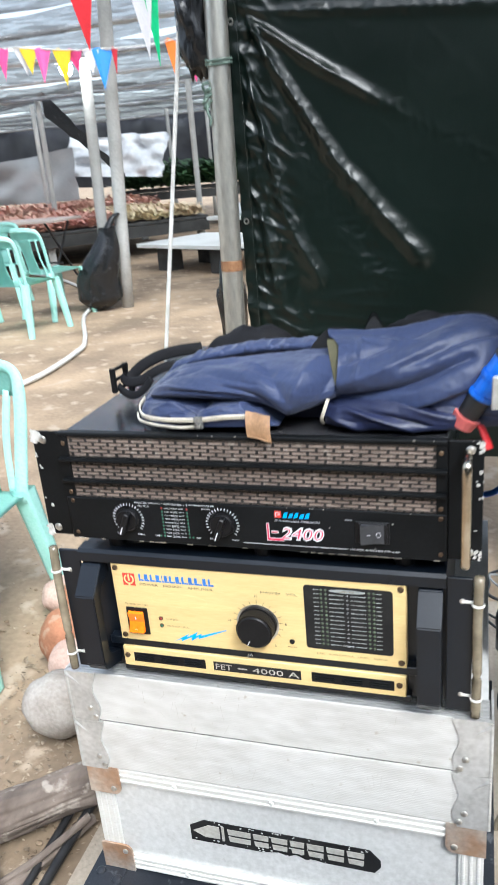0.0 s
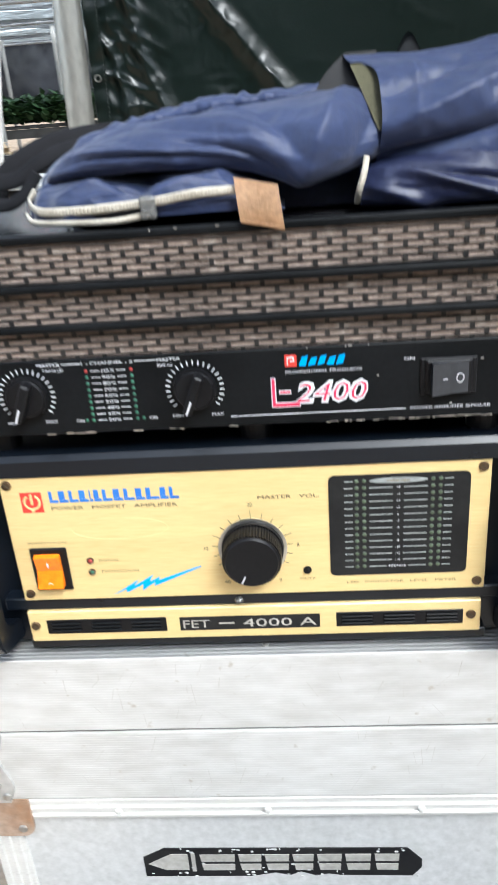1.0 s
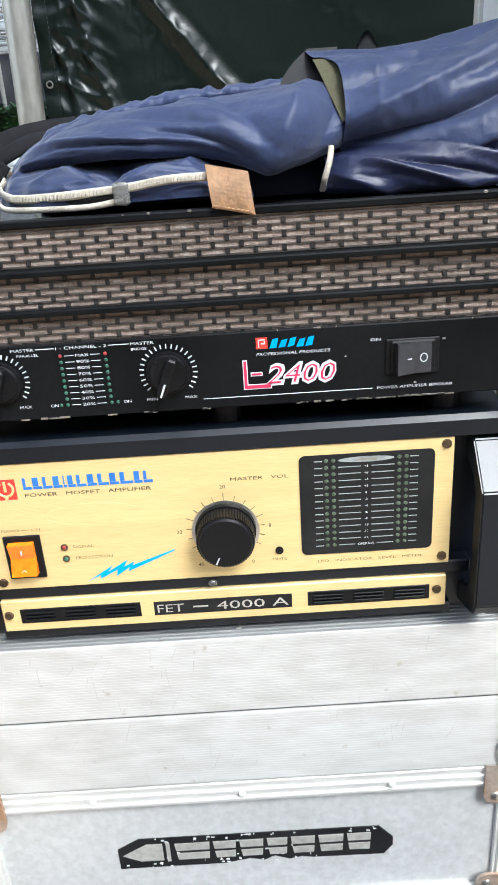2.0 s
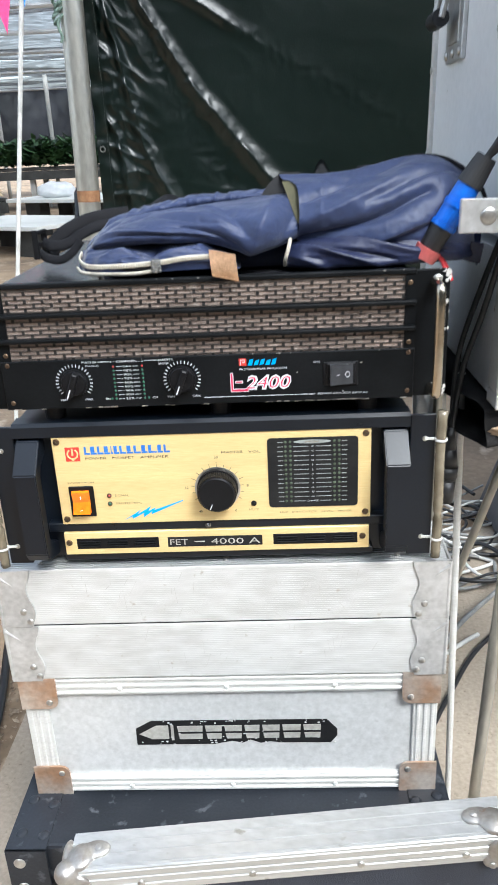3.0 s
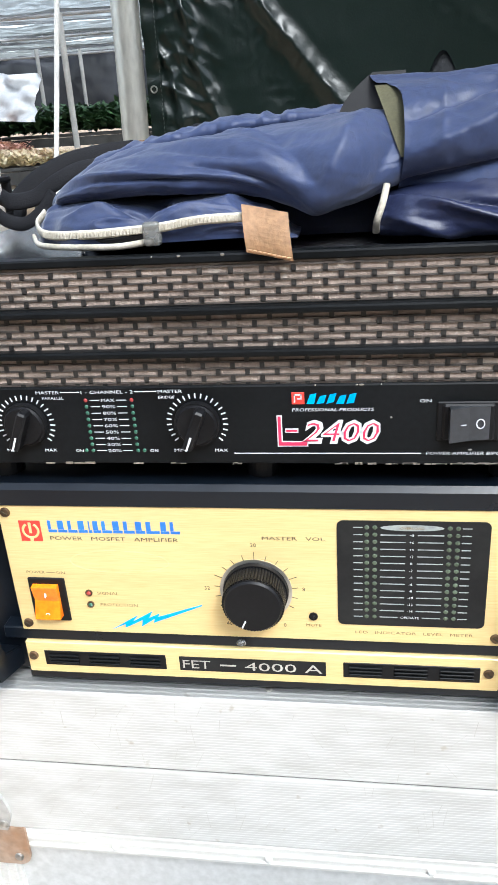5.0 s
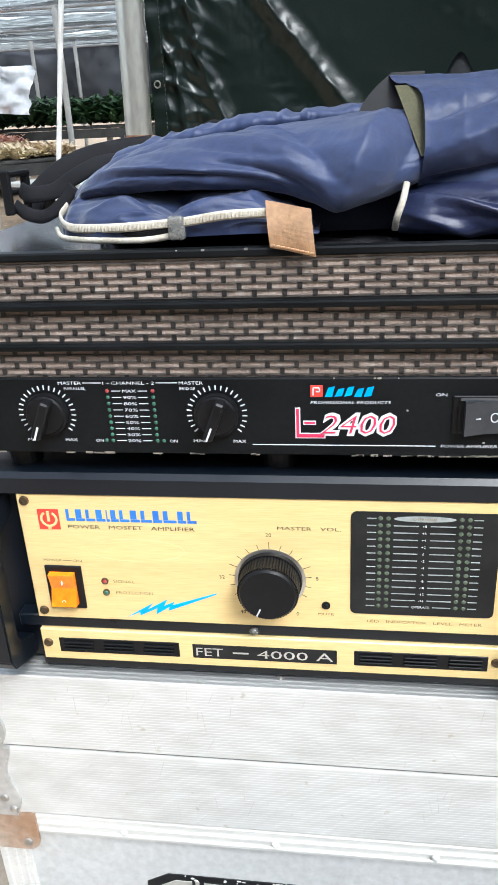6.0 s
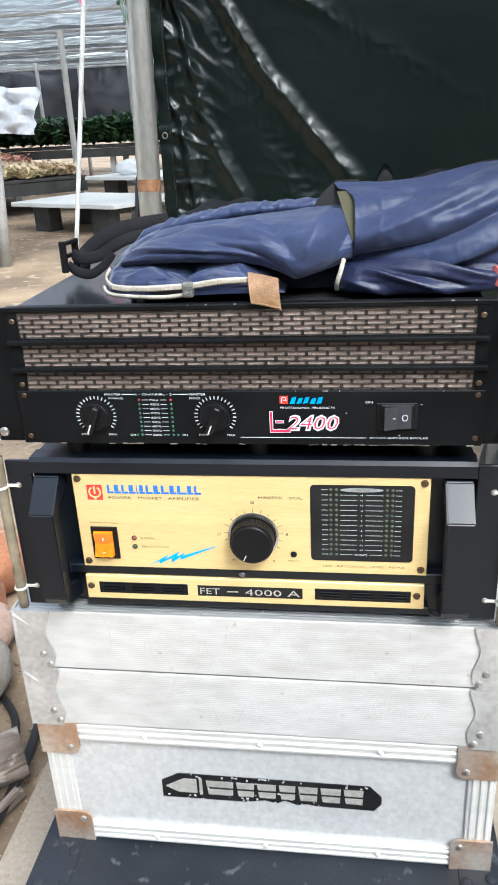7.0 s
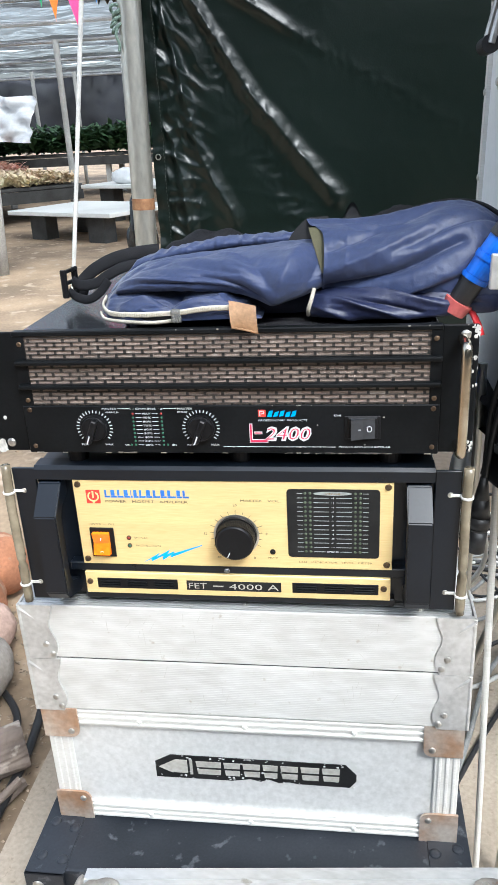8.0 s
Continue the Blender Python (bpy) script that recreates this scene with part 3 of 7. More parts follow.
    txt(root, BROWNINK, "MUTE", 0.0430, 0.7055, F, 0.0023, 0.0105, "CENTER")
    txt(root, BROWNINK, "LED   INDICATOR   LEVEL   METER", 0.0710, 0.7012, F, 0.0022, 0.0770)
    part("dash", t, BROWNINK, root)
    # embossed oval
    em = bmesh.new()
    pts = [Vector((-0.088 + 0.0345 * math.cos(a), F, 0.7535 + 0.0088 * math.sin(a))) for a in (2 * math.pi * i / 48 for i in range(49))]
    sweep(em, pts, 0.0003, 0.00012, 6, up=Vector((0, 1, 0)))
    write(em, "GOLD SERIES", -0.088, 0.7510, F, 0.0052, 0.0480, "CENTER", shear=0.15, thick=0.00015)
    part("embossing", em, GOLD, root)
    # blue flash
    fl = bmesh.new()
    prism(fl, [(-0.1000, 0.6972), (-0.0800, 0.7100), (-0.0840, 0.7045), (-0.0690, 0.7138), (-0.0720, 0.7080), (-0.0640, 0.7120), (-0.0655, 0.7090), (-0.0330, 0.7205), (-0.0335, 0.7193), (-0.0690, 0.7040), (-0.0680, 0.7075), (-0.0780, 0.7005), (-0.0770, 0.7060), (-0.0900, 0.6990), (-0.0900, 0.7020)], F - 0.0003, F)
    part("flash_mark", fl, CYANINK, root)
    # switch
    sw = part("power_switch", B(-0.1560, -0.1290, F - 0.0018, F, 0.7040, 0.7400, bev=0.0007), SATIN, root, "amber rocker power switch")
    rk = bmesh.new()
    prof = [(F - 0.0060, 0.7345), (F - 0.0030, 0.7220), (F - 0.0080, 0.7095), (F, 0.7085), (F, 0.7355)]
    a = [rk.verts.new((-0.1525, y, z)) for y, z in prof]
    b = [rk.verts.new((-0.1340, y, z)) for y, z in prof]
    rk.faces.new(a)
    rk.faces.new(b[::-1])
    for i in range(5):
        rk.faces.new((a[i], a[(i + 1) % 5], b[(i + 1) % 5], b[i]))
    part("rocker", rk, ORANGE, sw, "amber rocker with a faint added glow")
    mk = bmesh.new()
    box(mk, -0.1435, -0.1430, F - 0.0060, F, 0.7265, 0.7295)
    ring = [Vector((-0.1432 + 0.0014 * math.cos(t2), F - 0.0066, 0.7125 + 0.0014 * math.sin(t2))) for t2 in (2 * math.pi * i / 16 for i in range(17))]
    sweep(mk, ring, 0.00025, seg=6, up=Vector((0, 1, 0)))
    part("switch_mark", mk, WHITEINK, sw)
    for x, z, m in ((-0.1130, 0.7278, REDLED), (-0.1130, 0.7182, GREENLED), (0.0430, 0.7140, SATIN)):
        c = bmesh.new()
        cyl(c, (x, F, z), (x, F - 0.0010, z), 0.0026 if m is not SATIN else 0.0030, None, 16)
        hs = part("led_bezel", c, SCREW if m is not SATIN else SATIN, root)
        c = bmesh.new()
        ball(c, (x, F - 0.001, z), 0.0017, 12, (1, 0.6, 1))
        part("led", c, m, hs)
    # volume knob
    kx, kz = 0.0050, 0.7335
    scl = bmesh.new()
    cyl(scl, (kx, F, kz), (kx, F - 0.0006, kz), 0.0245, None, 48)
    part("dial_plate", scl, STEEL, root)
    kb = bmesh.new()
    cyl(kb, (kx, F - 0.0006, kz), (kx, F - 0.004, kz), 0.0222, 0.0218, 48)
    knob = part("volume_knob", kb, SATIN, root, "large ribbed black volume knob")
    rb = bmesh.new()
    for i in range(60):
        a0 = 2 * math.pi * i / 60
        r = 0.0200
        q = Vector((kx + r * math.cos(a0), 0, kz + r * math.sin(a0)))
        cyl(rb, (q.x, F - 0.004, q.z), (q.x, F - 0.017, q.z), 0.0009, 0.0008, 6)
    cyl(rb, (kx, F - 0.004, kz), (kx, F - 0.018, kz), 0.0200, 0.0196, 48)
    part("ribbed_skirt", rb, SATIN, knob)
    cp = bmesh.new()
    cyl(cp, (kx, F - 0.018, kz), (kx, F - 0.0195, kz), 0.0194, 0.0182, 48)
    part("cap", cp, SATIN, knob)
    q = box(bmesh.new(), -0.0005, 0.0005, -0.0004, 0.0004, 0.012, 0.0180)
    q.transform(Matrix.Translation((kx, F - 0.0197, kz)) @ Matrix.Rotation(radians(-155), 4, "Y"))
    part("pointer", q, WHITEINK, knob)
    # level meter
    me = bmesh.new()
    rr = 0.004
    x0, x1, z0, z1 = 0.0595, 0.1545, 0.7085, 0.7885
    outl = []
    for cx, cz, a0 in ((x1 - rr, z1 - rr, 0), (x0 + rr, z1 - rr, 90), (x0 + rr, z0 + rr, 180), (x1 - rr, z0 + rr, 270)):
        outl += [(cx + rr * math.cos(radians(a0 + d)), cz + rr * math.sin(radians(a0 + d))) for d in (0, 22, 45, 68, 90)]
    prism(me, outl, F - 0.0006, F)
    meter = part("meter_window", me, STICKER, root, "dark level meter window")
    w = bmesh.new()
    for i in range(14):
        z = 0.7838 - i * 0.00525
        y0 = F - 0.0009
        if i:
            s0 = ("+8", "+6", "+4", "+2", "0", "-2", "-4", "-6", "-8", "-10", "-12", "-14", "OPERATE")[i - 1]
            txt(meter, WHITEINK, s0, 0.1065, z - 0.0009, F - 0.0006, 0.0019, 0.0120 if i == 13 else None, "CENTER")
            g = 0.0078 if i == 13 else 0.0038
            box(w, 0.0870, 0.1065 - g, y0, F - 0.0006, z - 0.0003, z + 0.0003)
            box(w, 0.1065 + g, 0.1262, y0, F - 0.0006, z - 0.0003, z + 0.0003)
        box(w, 0.0700, 0.0758, y0, F - 0.0006, z - 0.0003, z + 0.0003)
        box(w, 0.1372, 0.1430, y0, F - 0.0006, z - 0.0003, z + 0.0003)
        for x in (0.0784, 0.0835, 0.1296, 0.1347):
            c = bmesh.new()
            ball(c, (x, F - 0.0006, z), 0.0016, 8, (1, 0.4, 1))
            part("led", c, DARKLED, meter)
    ov = [(0.1065 + 0.0195 * math.cos(a), 0.7838 + 0.0021 * math.sin(a)) for a in (2 * math.pi * i / 32 for i in range(32))]
    prism(w, ov, F - 0.0009, F - 0.0006)
    tagged(part("scale", w, GREYINK, meter), kind="stuff")
    t = write(bmesh.new(), "OVERLOAD", 0.1065, 0.7829, F - 0.0009, 0.0018, 0.0150, "CENTER")
    part("lettering", t, BROWNINK, meter)
    # lower strip
    for x0, x1 in ((-0.1555, -0.0640), (0.0625, 0.1545)):
        v = part("vent", B(x0, x1, F - 0.0005, F + 0.001, 0.6630, 0.6758, bev=0.0004), SATIN, root)
        n3 = (x1 - x0) / 3
        for k in range(3):
            for j in range(3):
                z = 0.6664 + j * 0.0030
                part("louvre", B(x0 + n3 * k + 0.004, x0 + n3 * (k + 1) - 0.004, F - 0.0022, F - 0.0003, z - 0.0007, z + 0.0009, bev=0.0004), BLACK, v)
    fp = part("model_plate", B(-0.0540, 0.0505, F - 0.0004, F, 0.6632, 0.6752), STICKER, root)
    w = bmesh.new()
    txt(fp, SILVERINK, "FET", -0.0515, 0.6655, F - 0.0004, 0.0074, 0.0200)
    txt(fp, SILVERINK, "4000 A", -0.0065, 0.6655, F - 0.0004, 0.0074, 0.0545)
    box(w, -0.0245, -0.0130, F - 0.0007, F, 0.6685, 0.6697)
    part("dash", w, SILVERINK, fp)
    c = bmesh.new()
    ball(c, (-0.008, -0.002, 0.6888), 0.0032, 10, (1.1, 0.8, 0.9))
    part("glue_blob", c, GLUE, root, "clear glue blob")
    for x in (-0.13, -0.02, 0.06, 0.15):
        c = bmesh.new()
        ball(c, (x, -0.0040 + 0.003, 0.8045), 0.0008, 6)
        part("paint_chip", c, WHITEINK, root)


def prismx(x0, x1, prof):
    bm = bmesh.new()
    a = [bm.verts.new((x0, y, z)) for y, z in prof]
    b = [bm.verts.new((x1, y, z)) for y, z in prof]
    bm.faces.new(a)
    bm.faces.new(b[::-1])
    for i in range(len(prof)):
        j = (i + 1) % len(prof)
        bm.faces.new((a[i], a[j], b[j], b[i]))
    return bm


lower_amplifier()


# ---- silver flight case ----
SCRATCH = mat("scratch_grime", (0.44, 0.42, 0.38), (0.52, 0.50, 0.46), 40, 300, 0.7, 0.1, bump=0)
def rivet(c, r=0.0034):
    bm = bmesh.new()
    ball(bm, c, r, 10, (1, 0.5, 1))
    return bm


def silver_case():
    root = thing("flight_case", (0, 0.2, 0.305), "silver aluminium flight case with riveted edges and rusty corner plates", "flight case")
    L, R = -0.2545, 0.2565
    # top surface with fine ridges along the front edge
    lid = part("lid", B(L + 0.003, R - 0.003, 0.0175, 0.46, 0.5665, 0.6435), ALUPANEL, root)
    bands = ((0.5665, 0.6395), (0.4890, 0.5640))
    for z0, z1 in bands:
        prof = [(-0.0085, z0), (-0.0119, z0), (-0.0123, z0 + 0.0006)]
        z = z0 + 0.0010
        while z < z1 - 0.0030:
            prof += [(-0.01239, z), (-0.0125, z + 0.0003), (-0.0125, z + 0.0017), (-0.01239, z + 0.0020)]
            z += 0.0026
        prof += [(-0.0123, z1 - 0.0006), (-0.0119, z1), (-0.0085, z1)]
        b = prismx(L, R, prof)
        bmesh.ops.recalc_face_normals(b, faces=list(b.faces))
        part("edge_profile", b, BANDALU, lid if z0 > 0.56 else root, "wide ridged aluminium edge profile")
    ridge = [(-0.0084, 0.5700), (-0.0084, 0.6385), (-0.0118, 0.6388)]
    for i in range(8):
        y = -0.0115 + i * 0.0036
        z = 0.6390 + 0.0042 * i / 7
        ridge += [(y, z), (y + 0.0003, z + 0.0008), (y + 0.0022, z + 0.0011), (y + 0.0025, z + 0.0004)]
    ridge += [(0.0174, 0.6440), (0.0174, 0.5700)]
    tp = bmesh.new()
    ea = [tp.verts.new((L + 0.002, y, z)) for y, z in ridge]
    eb = [tp.verts.new((R - 0.002, y, z)) for y, z in ridge]
    tp.faces.new(ea)
    tp.faces.new(eb[::-1])
    for i in range(len(ea)):
        k = (i + 1) % len(ea)
        tp.faces.new((ea[i], eb[i], eb[k], ea[k]))
    tpp = part("top_profile", tp, RIDGED, lid, "ridged aluminium top edge")
    for x in (-0.205, 0.008, 0.200):
        c = bmesh.new()
        ball(c, (x, -0.0020, 0.6428), 0.0032, 10, (1, 1, 0.55))
        part("screw", c, STEEL, tpp)
    part("body", B(-0.2500, 0.2525, -0.004, 0.46, 0.3060, 0.5630, bev=0.001), ALUPANEL, root, "speckled silver laminate body")
    part("seam", B(L + 0.002, R - 0.002, -0.010, 0.455, 0.5638, 0.5668), SATIN, root)
    # slim profiles on the body
    for z0, z1 in ((0.4600, 0.4885), (0.3070, 0.3330)):
        s = bmesh.new()
        box(s, -0.2500, 0.2525, -0.0085, -0.0038, z0, z1, bev=0.0008)
        for k in (0.18, 0.5, 0.82):
            z = z0 + (z1 - z0) * k
            box(s, -0.2490, 0.2515, -0.0105, -0.008, z - 0.0022, z + 0.0022, bev=0.0009)
        pr = part("edge_profile", s, ALU, root)
        for x in (-0.130, 0.0, 0.130):
            part("rivet", rivet((x, -0.0110, (z0 + z1) / 2 - 0.003)), ALU, pr)
    for x0, x1 in ((-0.2510, -0.2220), (0.2245, 0.2535)):
        s = bmesh.new()
        box(s, x0, x1, -0.0080, -0.0035, 0.333, 0.460, bev=0.0008)
        for k in (0.2, 0.5, 0.8):
            x = x0 + (x1 - x0) * k
            box(s, x - 0.0022, x + 0.0022, -0.0098, -0.0075, 0.333, 0.460, bev=0.0009)
        part("edge_profile", s, ALU, root)
    # rusty square plates
    for sx, x0, x1 in ((-1, -0.2530, -0.2075), (1, 0.2100, 0.2555)):
        for top in (True, False):
            z0, z1 = (0.4440, 0.4890) if top else (0.3050, 0.3520)
            cx, cz = (x1 if sx < 0 else x0), (z0 if top else z1)
            r = 0.011
            pts = []
            cor = [(x0, z0), (x1, z0), (x1, z1), (x0, z1)]
            for px, pz in cor:
                if px == cx and pz == cz:
                    ox, oz = px + (sx) * r, pz + (r if top else -r)
                    a0 = math.atan2(pz - oz, 0)
                    arc = []
                    for k in range(7):
                        a = math.pi / 2 * k / 6
                        arc.append((ox - sx * r * math.sin(a), oz + (-r if top else r) * math.cos(a)))
                    if (sx < 0) == (not top):
                        arc = arc[::-1]
                    pts += arc
                else:
                    pts.append((px, pz))
            p = prism(bmesh.new(), pts, -0.0128, -0.0100)
            pl = part("corner_plate", p, RUSTPLATE, root, "square zinc corner plate browned by rust")
            part("rivet", rivet((cx + sx * 0.010, -0.0135, cz + (0.010 if top else -0.010)), 0.0042), STEEL, pl)
    # folded steel corners on the lid bands
    for sx, xe in ((-1, L), (1, R)):
        for z0, z1 in bands:
            n = 14
            edge = []
            for i in range(n + 1):
                t = i / n
                w = 0.036 + 0.0035 * math.cos(t * 8.5)
                edge.append((xe - sx * w, z1 + 0.001 - (z1 - z0 + 0.002) * t))
            pts = [(xe + sx * 0.0015, z1 + 0.001)] + edge + [(xe + sx * 0.0015, z0 - 0.001)]
            if sx < 0:
                pts = pts[::-1]
            p = prism(bmesh.new(), pts, -0.0152, -0.0120)
            box(p, *sorted((xe, xe + sx * 0.0025)), -0.0150, 0.040, z0, z1 + 0.001)
            cyl(p, (xe + sx * 0.001, -0.0138, z1 - 0.004), (xe - sx * 0.020, -0.0142, z1 - 0.021), 0.0034, 0.0008, 10)
            cyl(p, (xe + sx * 0.0005, -0.0140, z1), (xe + sx * 0.0005, -0.0140, z0), 0.0024, None, 10)
            pl = part("lid_corner", p, ZINC, root, "pressed zinc corner with rivets")
            for zz in (0.020, 0.007):
                part("rivet", rivet((xe - sx * (0.026 + (0.006 if zz < 0.01 else 0)), -0.0158, z0 + zz), 0.0040), STEEL, pl)
    scr = bmesh.new()
    rnd = random.Random(8)
    for i in range(110):
        z0, z1 = rnd.choice(bands)
        x, z, a, ln = rnd.uniform(-0.2, 0.2), rnd.uniform(z0 + 0.006, z1 - 0.006), rnd.choice((rnd.gauss(1.2, 0.3), rnd.gauss(-1.2, 0.4), rnd.gauss(0, 0.2))), rnd.uniform(0.004, 0.022)
        dx, dz = math.cos(a) * ln / 2, math.sin(a) * ln / 2
        dz = max(min(dz, z1 - 0.003 - z, z - z0 - 0.003), -min(z1 - 0.003 - z, z - z0 - 0.003))
        w = rnd.uniform(0.00008, 0.00022)
        vs = [scr.verts.new((x + px, -0.01265, z + pz)) for px, pz in ((-dx - w, -dz), (-dx + w, -dz), (dx + w, dz), (dx - w, dz))]
        scr.faces.new(vs)
    tagged(part("scratch", scr, SCRATCH, root, "fine dark scratches"), kind="stuff")
    # worn sticker with maker's mark as plain blocks
    st = part("sticker", prism(bmesh.new(), [(-0.1180, 0.4040), (-0.0980, 0.4160), (0.1200, 0.4150), (0.1330, 0.4000), (0.1330, 0.3900), (0.1250, 0.3790), (0.0600, 0.3800), (0.0500, 0.3820), (0.0380, 0.3795), (0.0250, 0.3850), (0.0150, 0.3800), (0.0020, 0.3835), (-0.0200, 0.3790), (-0.1180, 0.3790)], -0.0050, -0.0038), STICKER, root, "black maker's sticker with scuffed lower edge")
    marks = [prism(bmesh.new(), [(-0.1140, 0.3960), (-0.0920, 0.4090), (-0.0770, 0.4090), (-0.0770, 0.3880), (-0.0980, 0.3880)], -0.0055, -0.0045), B(-0.0740, -0.0705, -0.0055, -0.0045, 0.3860, 0.4100)]
    x = -0.0660
    for w in (0.034, 0.023, 0.024, 0.021, 0.024, 0.025, 0.024):
        e = x + w - 0.0032
        marks.append(prism(bmesh.new(), [(x + 0.0025, 0.3875), (e, 0.3875), (e + 0.0005, 0.3955), (x + 0.0012, 0.3955)], -0.0055, -0.0045))
        marks.append(prism(bmesh.new(), [(x + 0.0010, 0.3990), (e + 0.0006, 0.3990), (e + 0.0012, 0.4080), (x, 0.4080)], -0.0055, -0.0045))
        x += w + 0.0010
    scuff = bmesh.new()
    for i in range(60):
        x0 = rnd.uniform(-0.116, 0.130) if i % 3 else rnd.gauss(0.0, 0.02)
        z0 = rnd.choice((rnd.uniform(0.379, 0.386), rnd.uniform(0.380, 0.4145), rnd.uniform(0.411, 0.4155)))
        ball(scuff, (x0, -0.0052, z0), 1, 6, (rnd.uniform(0.0004, 0.0022), 0.0006, rnd.uniform(0.0004, 0.0014)))
    tagged(part("scuff", scuff, ALUPANEL, st, "bare scuffs in the sticker"), kind="stuff")
    for mk in marks:
        part("maker_mark", mk, SILVERINK, st)
    root.matrix_basis = Matrix.Translation((0, 0.0105, -0.003)) @ root.matrix_basis


silver_case()


# ---- black case under the stack ----
def black_case():
    root = thing("equipment_case", (0, 0.2, 0), "large black board case with riveted black corners under the stack", "equipment case")
    part("body", B(-0.266, 0.268, -0.080, 0.50, 0.035, 0.3035, bev=0.004, seg=2), CASEBLK, root)
    for x in (-0.268, 0.268):
        s = -1 if x < 0 else 1
        st = bmesh.new()
        box(st, *sorted((x + s * 0.002, x - s * 0.048)), -0.0880, 0.50, 0.3030, 0.3050, bev=0.0006)
        box(st, *sorted((x + s * 0.002, x - s * 0.048)), -0.0880, -0.0850, 0.230, 0.3050, bev=0.0006)
        pl = part("corner_plate", st, CASEBLK, root)
        for px, py in ((x - s * 0.012, -0.012), (x - s * 0.012, -0.062), (x - s * 0.040, -0.066), (x - s * 0.040, -0.02)):
            c = bmesh.new()
            ball(c, (px, py, 0.3050), 0.0075, 12, (1, 1, 0.4))
            part("rivet", c, CASEBLK, pl)
        for pz in (0.285, 0.245):
            c = bmesh.new()
            ball(c, (x - s * 0.014, -0.0880, pz), 0.0075, 12, (1, 0.4, 1))
            part("rivet", c, STEEL, pl)
    for x in (-0.22, 0.22):
        for y in (-0.04, 0.45):
            part("foot", B(x - 0.03, x + 0.03, y - 0.03, y + 0.03, 0.0, 0.036, bev=0.004), SATIN, root)


black_case()


# ---- case lid leaning before it ----
def loose_lid():
    root = thing("case_lid", (0.06, -0.14, 0.0), "loose flight-case lid with aluminium edge standing before the black case", "case lid")
    m = Matrix.Translation((0.099, -0.118, 0.013)) @ Matrix.Rotation(radians(-5.0), 4, "Y") @ Matrix.Rotation(radians(1.0), 4, "Z") @ Matrix.Rotation(radians(4), 4, "X")
    W, H = 0.2230, 0.405

    def put(name, bm, mt, parent, label="", smooth=False):
        bm.transform(m)
        return part(name, bm, mt, parent, label, smooth)
    put("panel", B(-W + 0.004, W - 0.004, -0.035, 0.004, 0.022, H - 0.004), CARPET, root, "dark blue felted panel")
    # ridged angle profile
    top = [(0.006, H - 0.004), (0.006, H)]
    for i in range(3):
        y = 0.003 - i * 0.0135
        top += [(y, H), (y - 0.0006, H + 0.0009), (y - 0.0095, H + 0.0009), (y - 0.0101, H)]
    top += [(-0.0370, H), (-0.0385, H - 0.0015)]
    for i in range(3):
        z = H - 0.004 - i * 0.0105
        top += [(-0.0385, z), (-0.0394, z - 0.0006), (-0.0394, z - 0.0070), (-0.0385, z - 0.0076)]
    top += [(-0.0385, H - 0.036), (-0.0345, H - 0.036), (-0.0345, H - 0.004)]
    e = bmesh.new()
    ea, eb = [e.verts.new((-W, y, z)) for y, z in top], [e.verts.new((W, y, z)) for y, z in top]
    e.faces.new(ea)
    e.faces.new(eb[::-1])
    for i in range(len(ea)):
        k = (i + 1) % len(ea)
        e.faces.new((ea[i], eb[i], eb[k], ea[k]))
    pr = put("edge_profile", e, RIDGED, root, "ridged aluminium edge")
    for x in (-0.150, -0.035, 0.075, 0.180):
        put("rivet", rivet((x, -0.0400, H - 0.024), 0.0042), STEEL, pr)
    for s in (-1, 1):
        c = bmesh.new()
        ball(c, (s * (W + 0.002), -0.036, H - 0.004), 0.0125, 20, (1, 1, 1))
        for q, r in (((-0.026, 0.020, 0.001), (0.017, 0.011, 0.0045)), ((-0.012, 0.012, 0.002), (0.014, 0.016, 0.0065)), ((0.004, 0.020, -0.006), (0.006, 0.018, 0.012)), ((-0.008, -0.004, -0.020), (0.014, 0.0055, 0.017)), ((-0.016, -0.003, -0.036), (0.011, 0.0045, 0.010)), ((0.003, -0.001, -0.028), (0.007, 0.010, 0.020))):
            ball(c, (s * (W + q[0]), -0.036 + q[1], H + q[2]), 1.0, 16, r)
        bc = put("ball_corner", c, DULLZINC, root, "dull metal ball corner", True)
        md = bc.modifiers.new("fuse", "REMESH")
        md.mode, md.voxel_size, md.use_smooth_shade = "VOXEL", 0.0020, True
        put("rivet", rivet((s * (W - 0.018), -0.0445, H - 0.036), 0.0040), STEEL, bc)
        rt = bmesh.new()
        ball(rt, (s * (W - 0.030), -0.016, H + 0.0050), 0.0042, 12, (1, 1, 0.4))
        put("rivet", rt, STEEL, bc)


loose_lid()


# ---- backpack ----
def lump(c, r, seed, squash=(1, 1, 1), rough=0.25, seg=28, freq=2.0):
    bm = bmesh.new()
    bmesh.ops.create_icosphere(bm, subdivisions=4, radius=1.0)
    for v in bm.verts:
        d = v.co.normalized()
        k = 1 + rough * (noise.noise(d * freq + Vector((seed, seed, 0))) + 0.4 * noise.noise(d * freq * 2.7 + Vector((0, seed, seed))))
        v.co = Vector((c[0] + d.x * r * squash[0] * k, c[1] + d.y * r * squash[1] * k, c[2] + d.z * r * squash[2] * k))
    return bm


def smooth(a, b, t):
    t = min(1, max(0, (t - a) / (b - a)))
    return t * t * (3 - 2 * t)


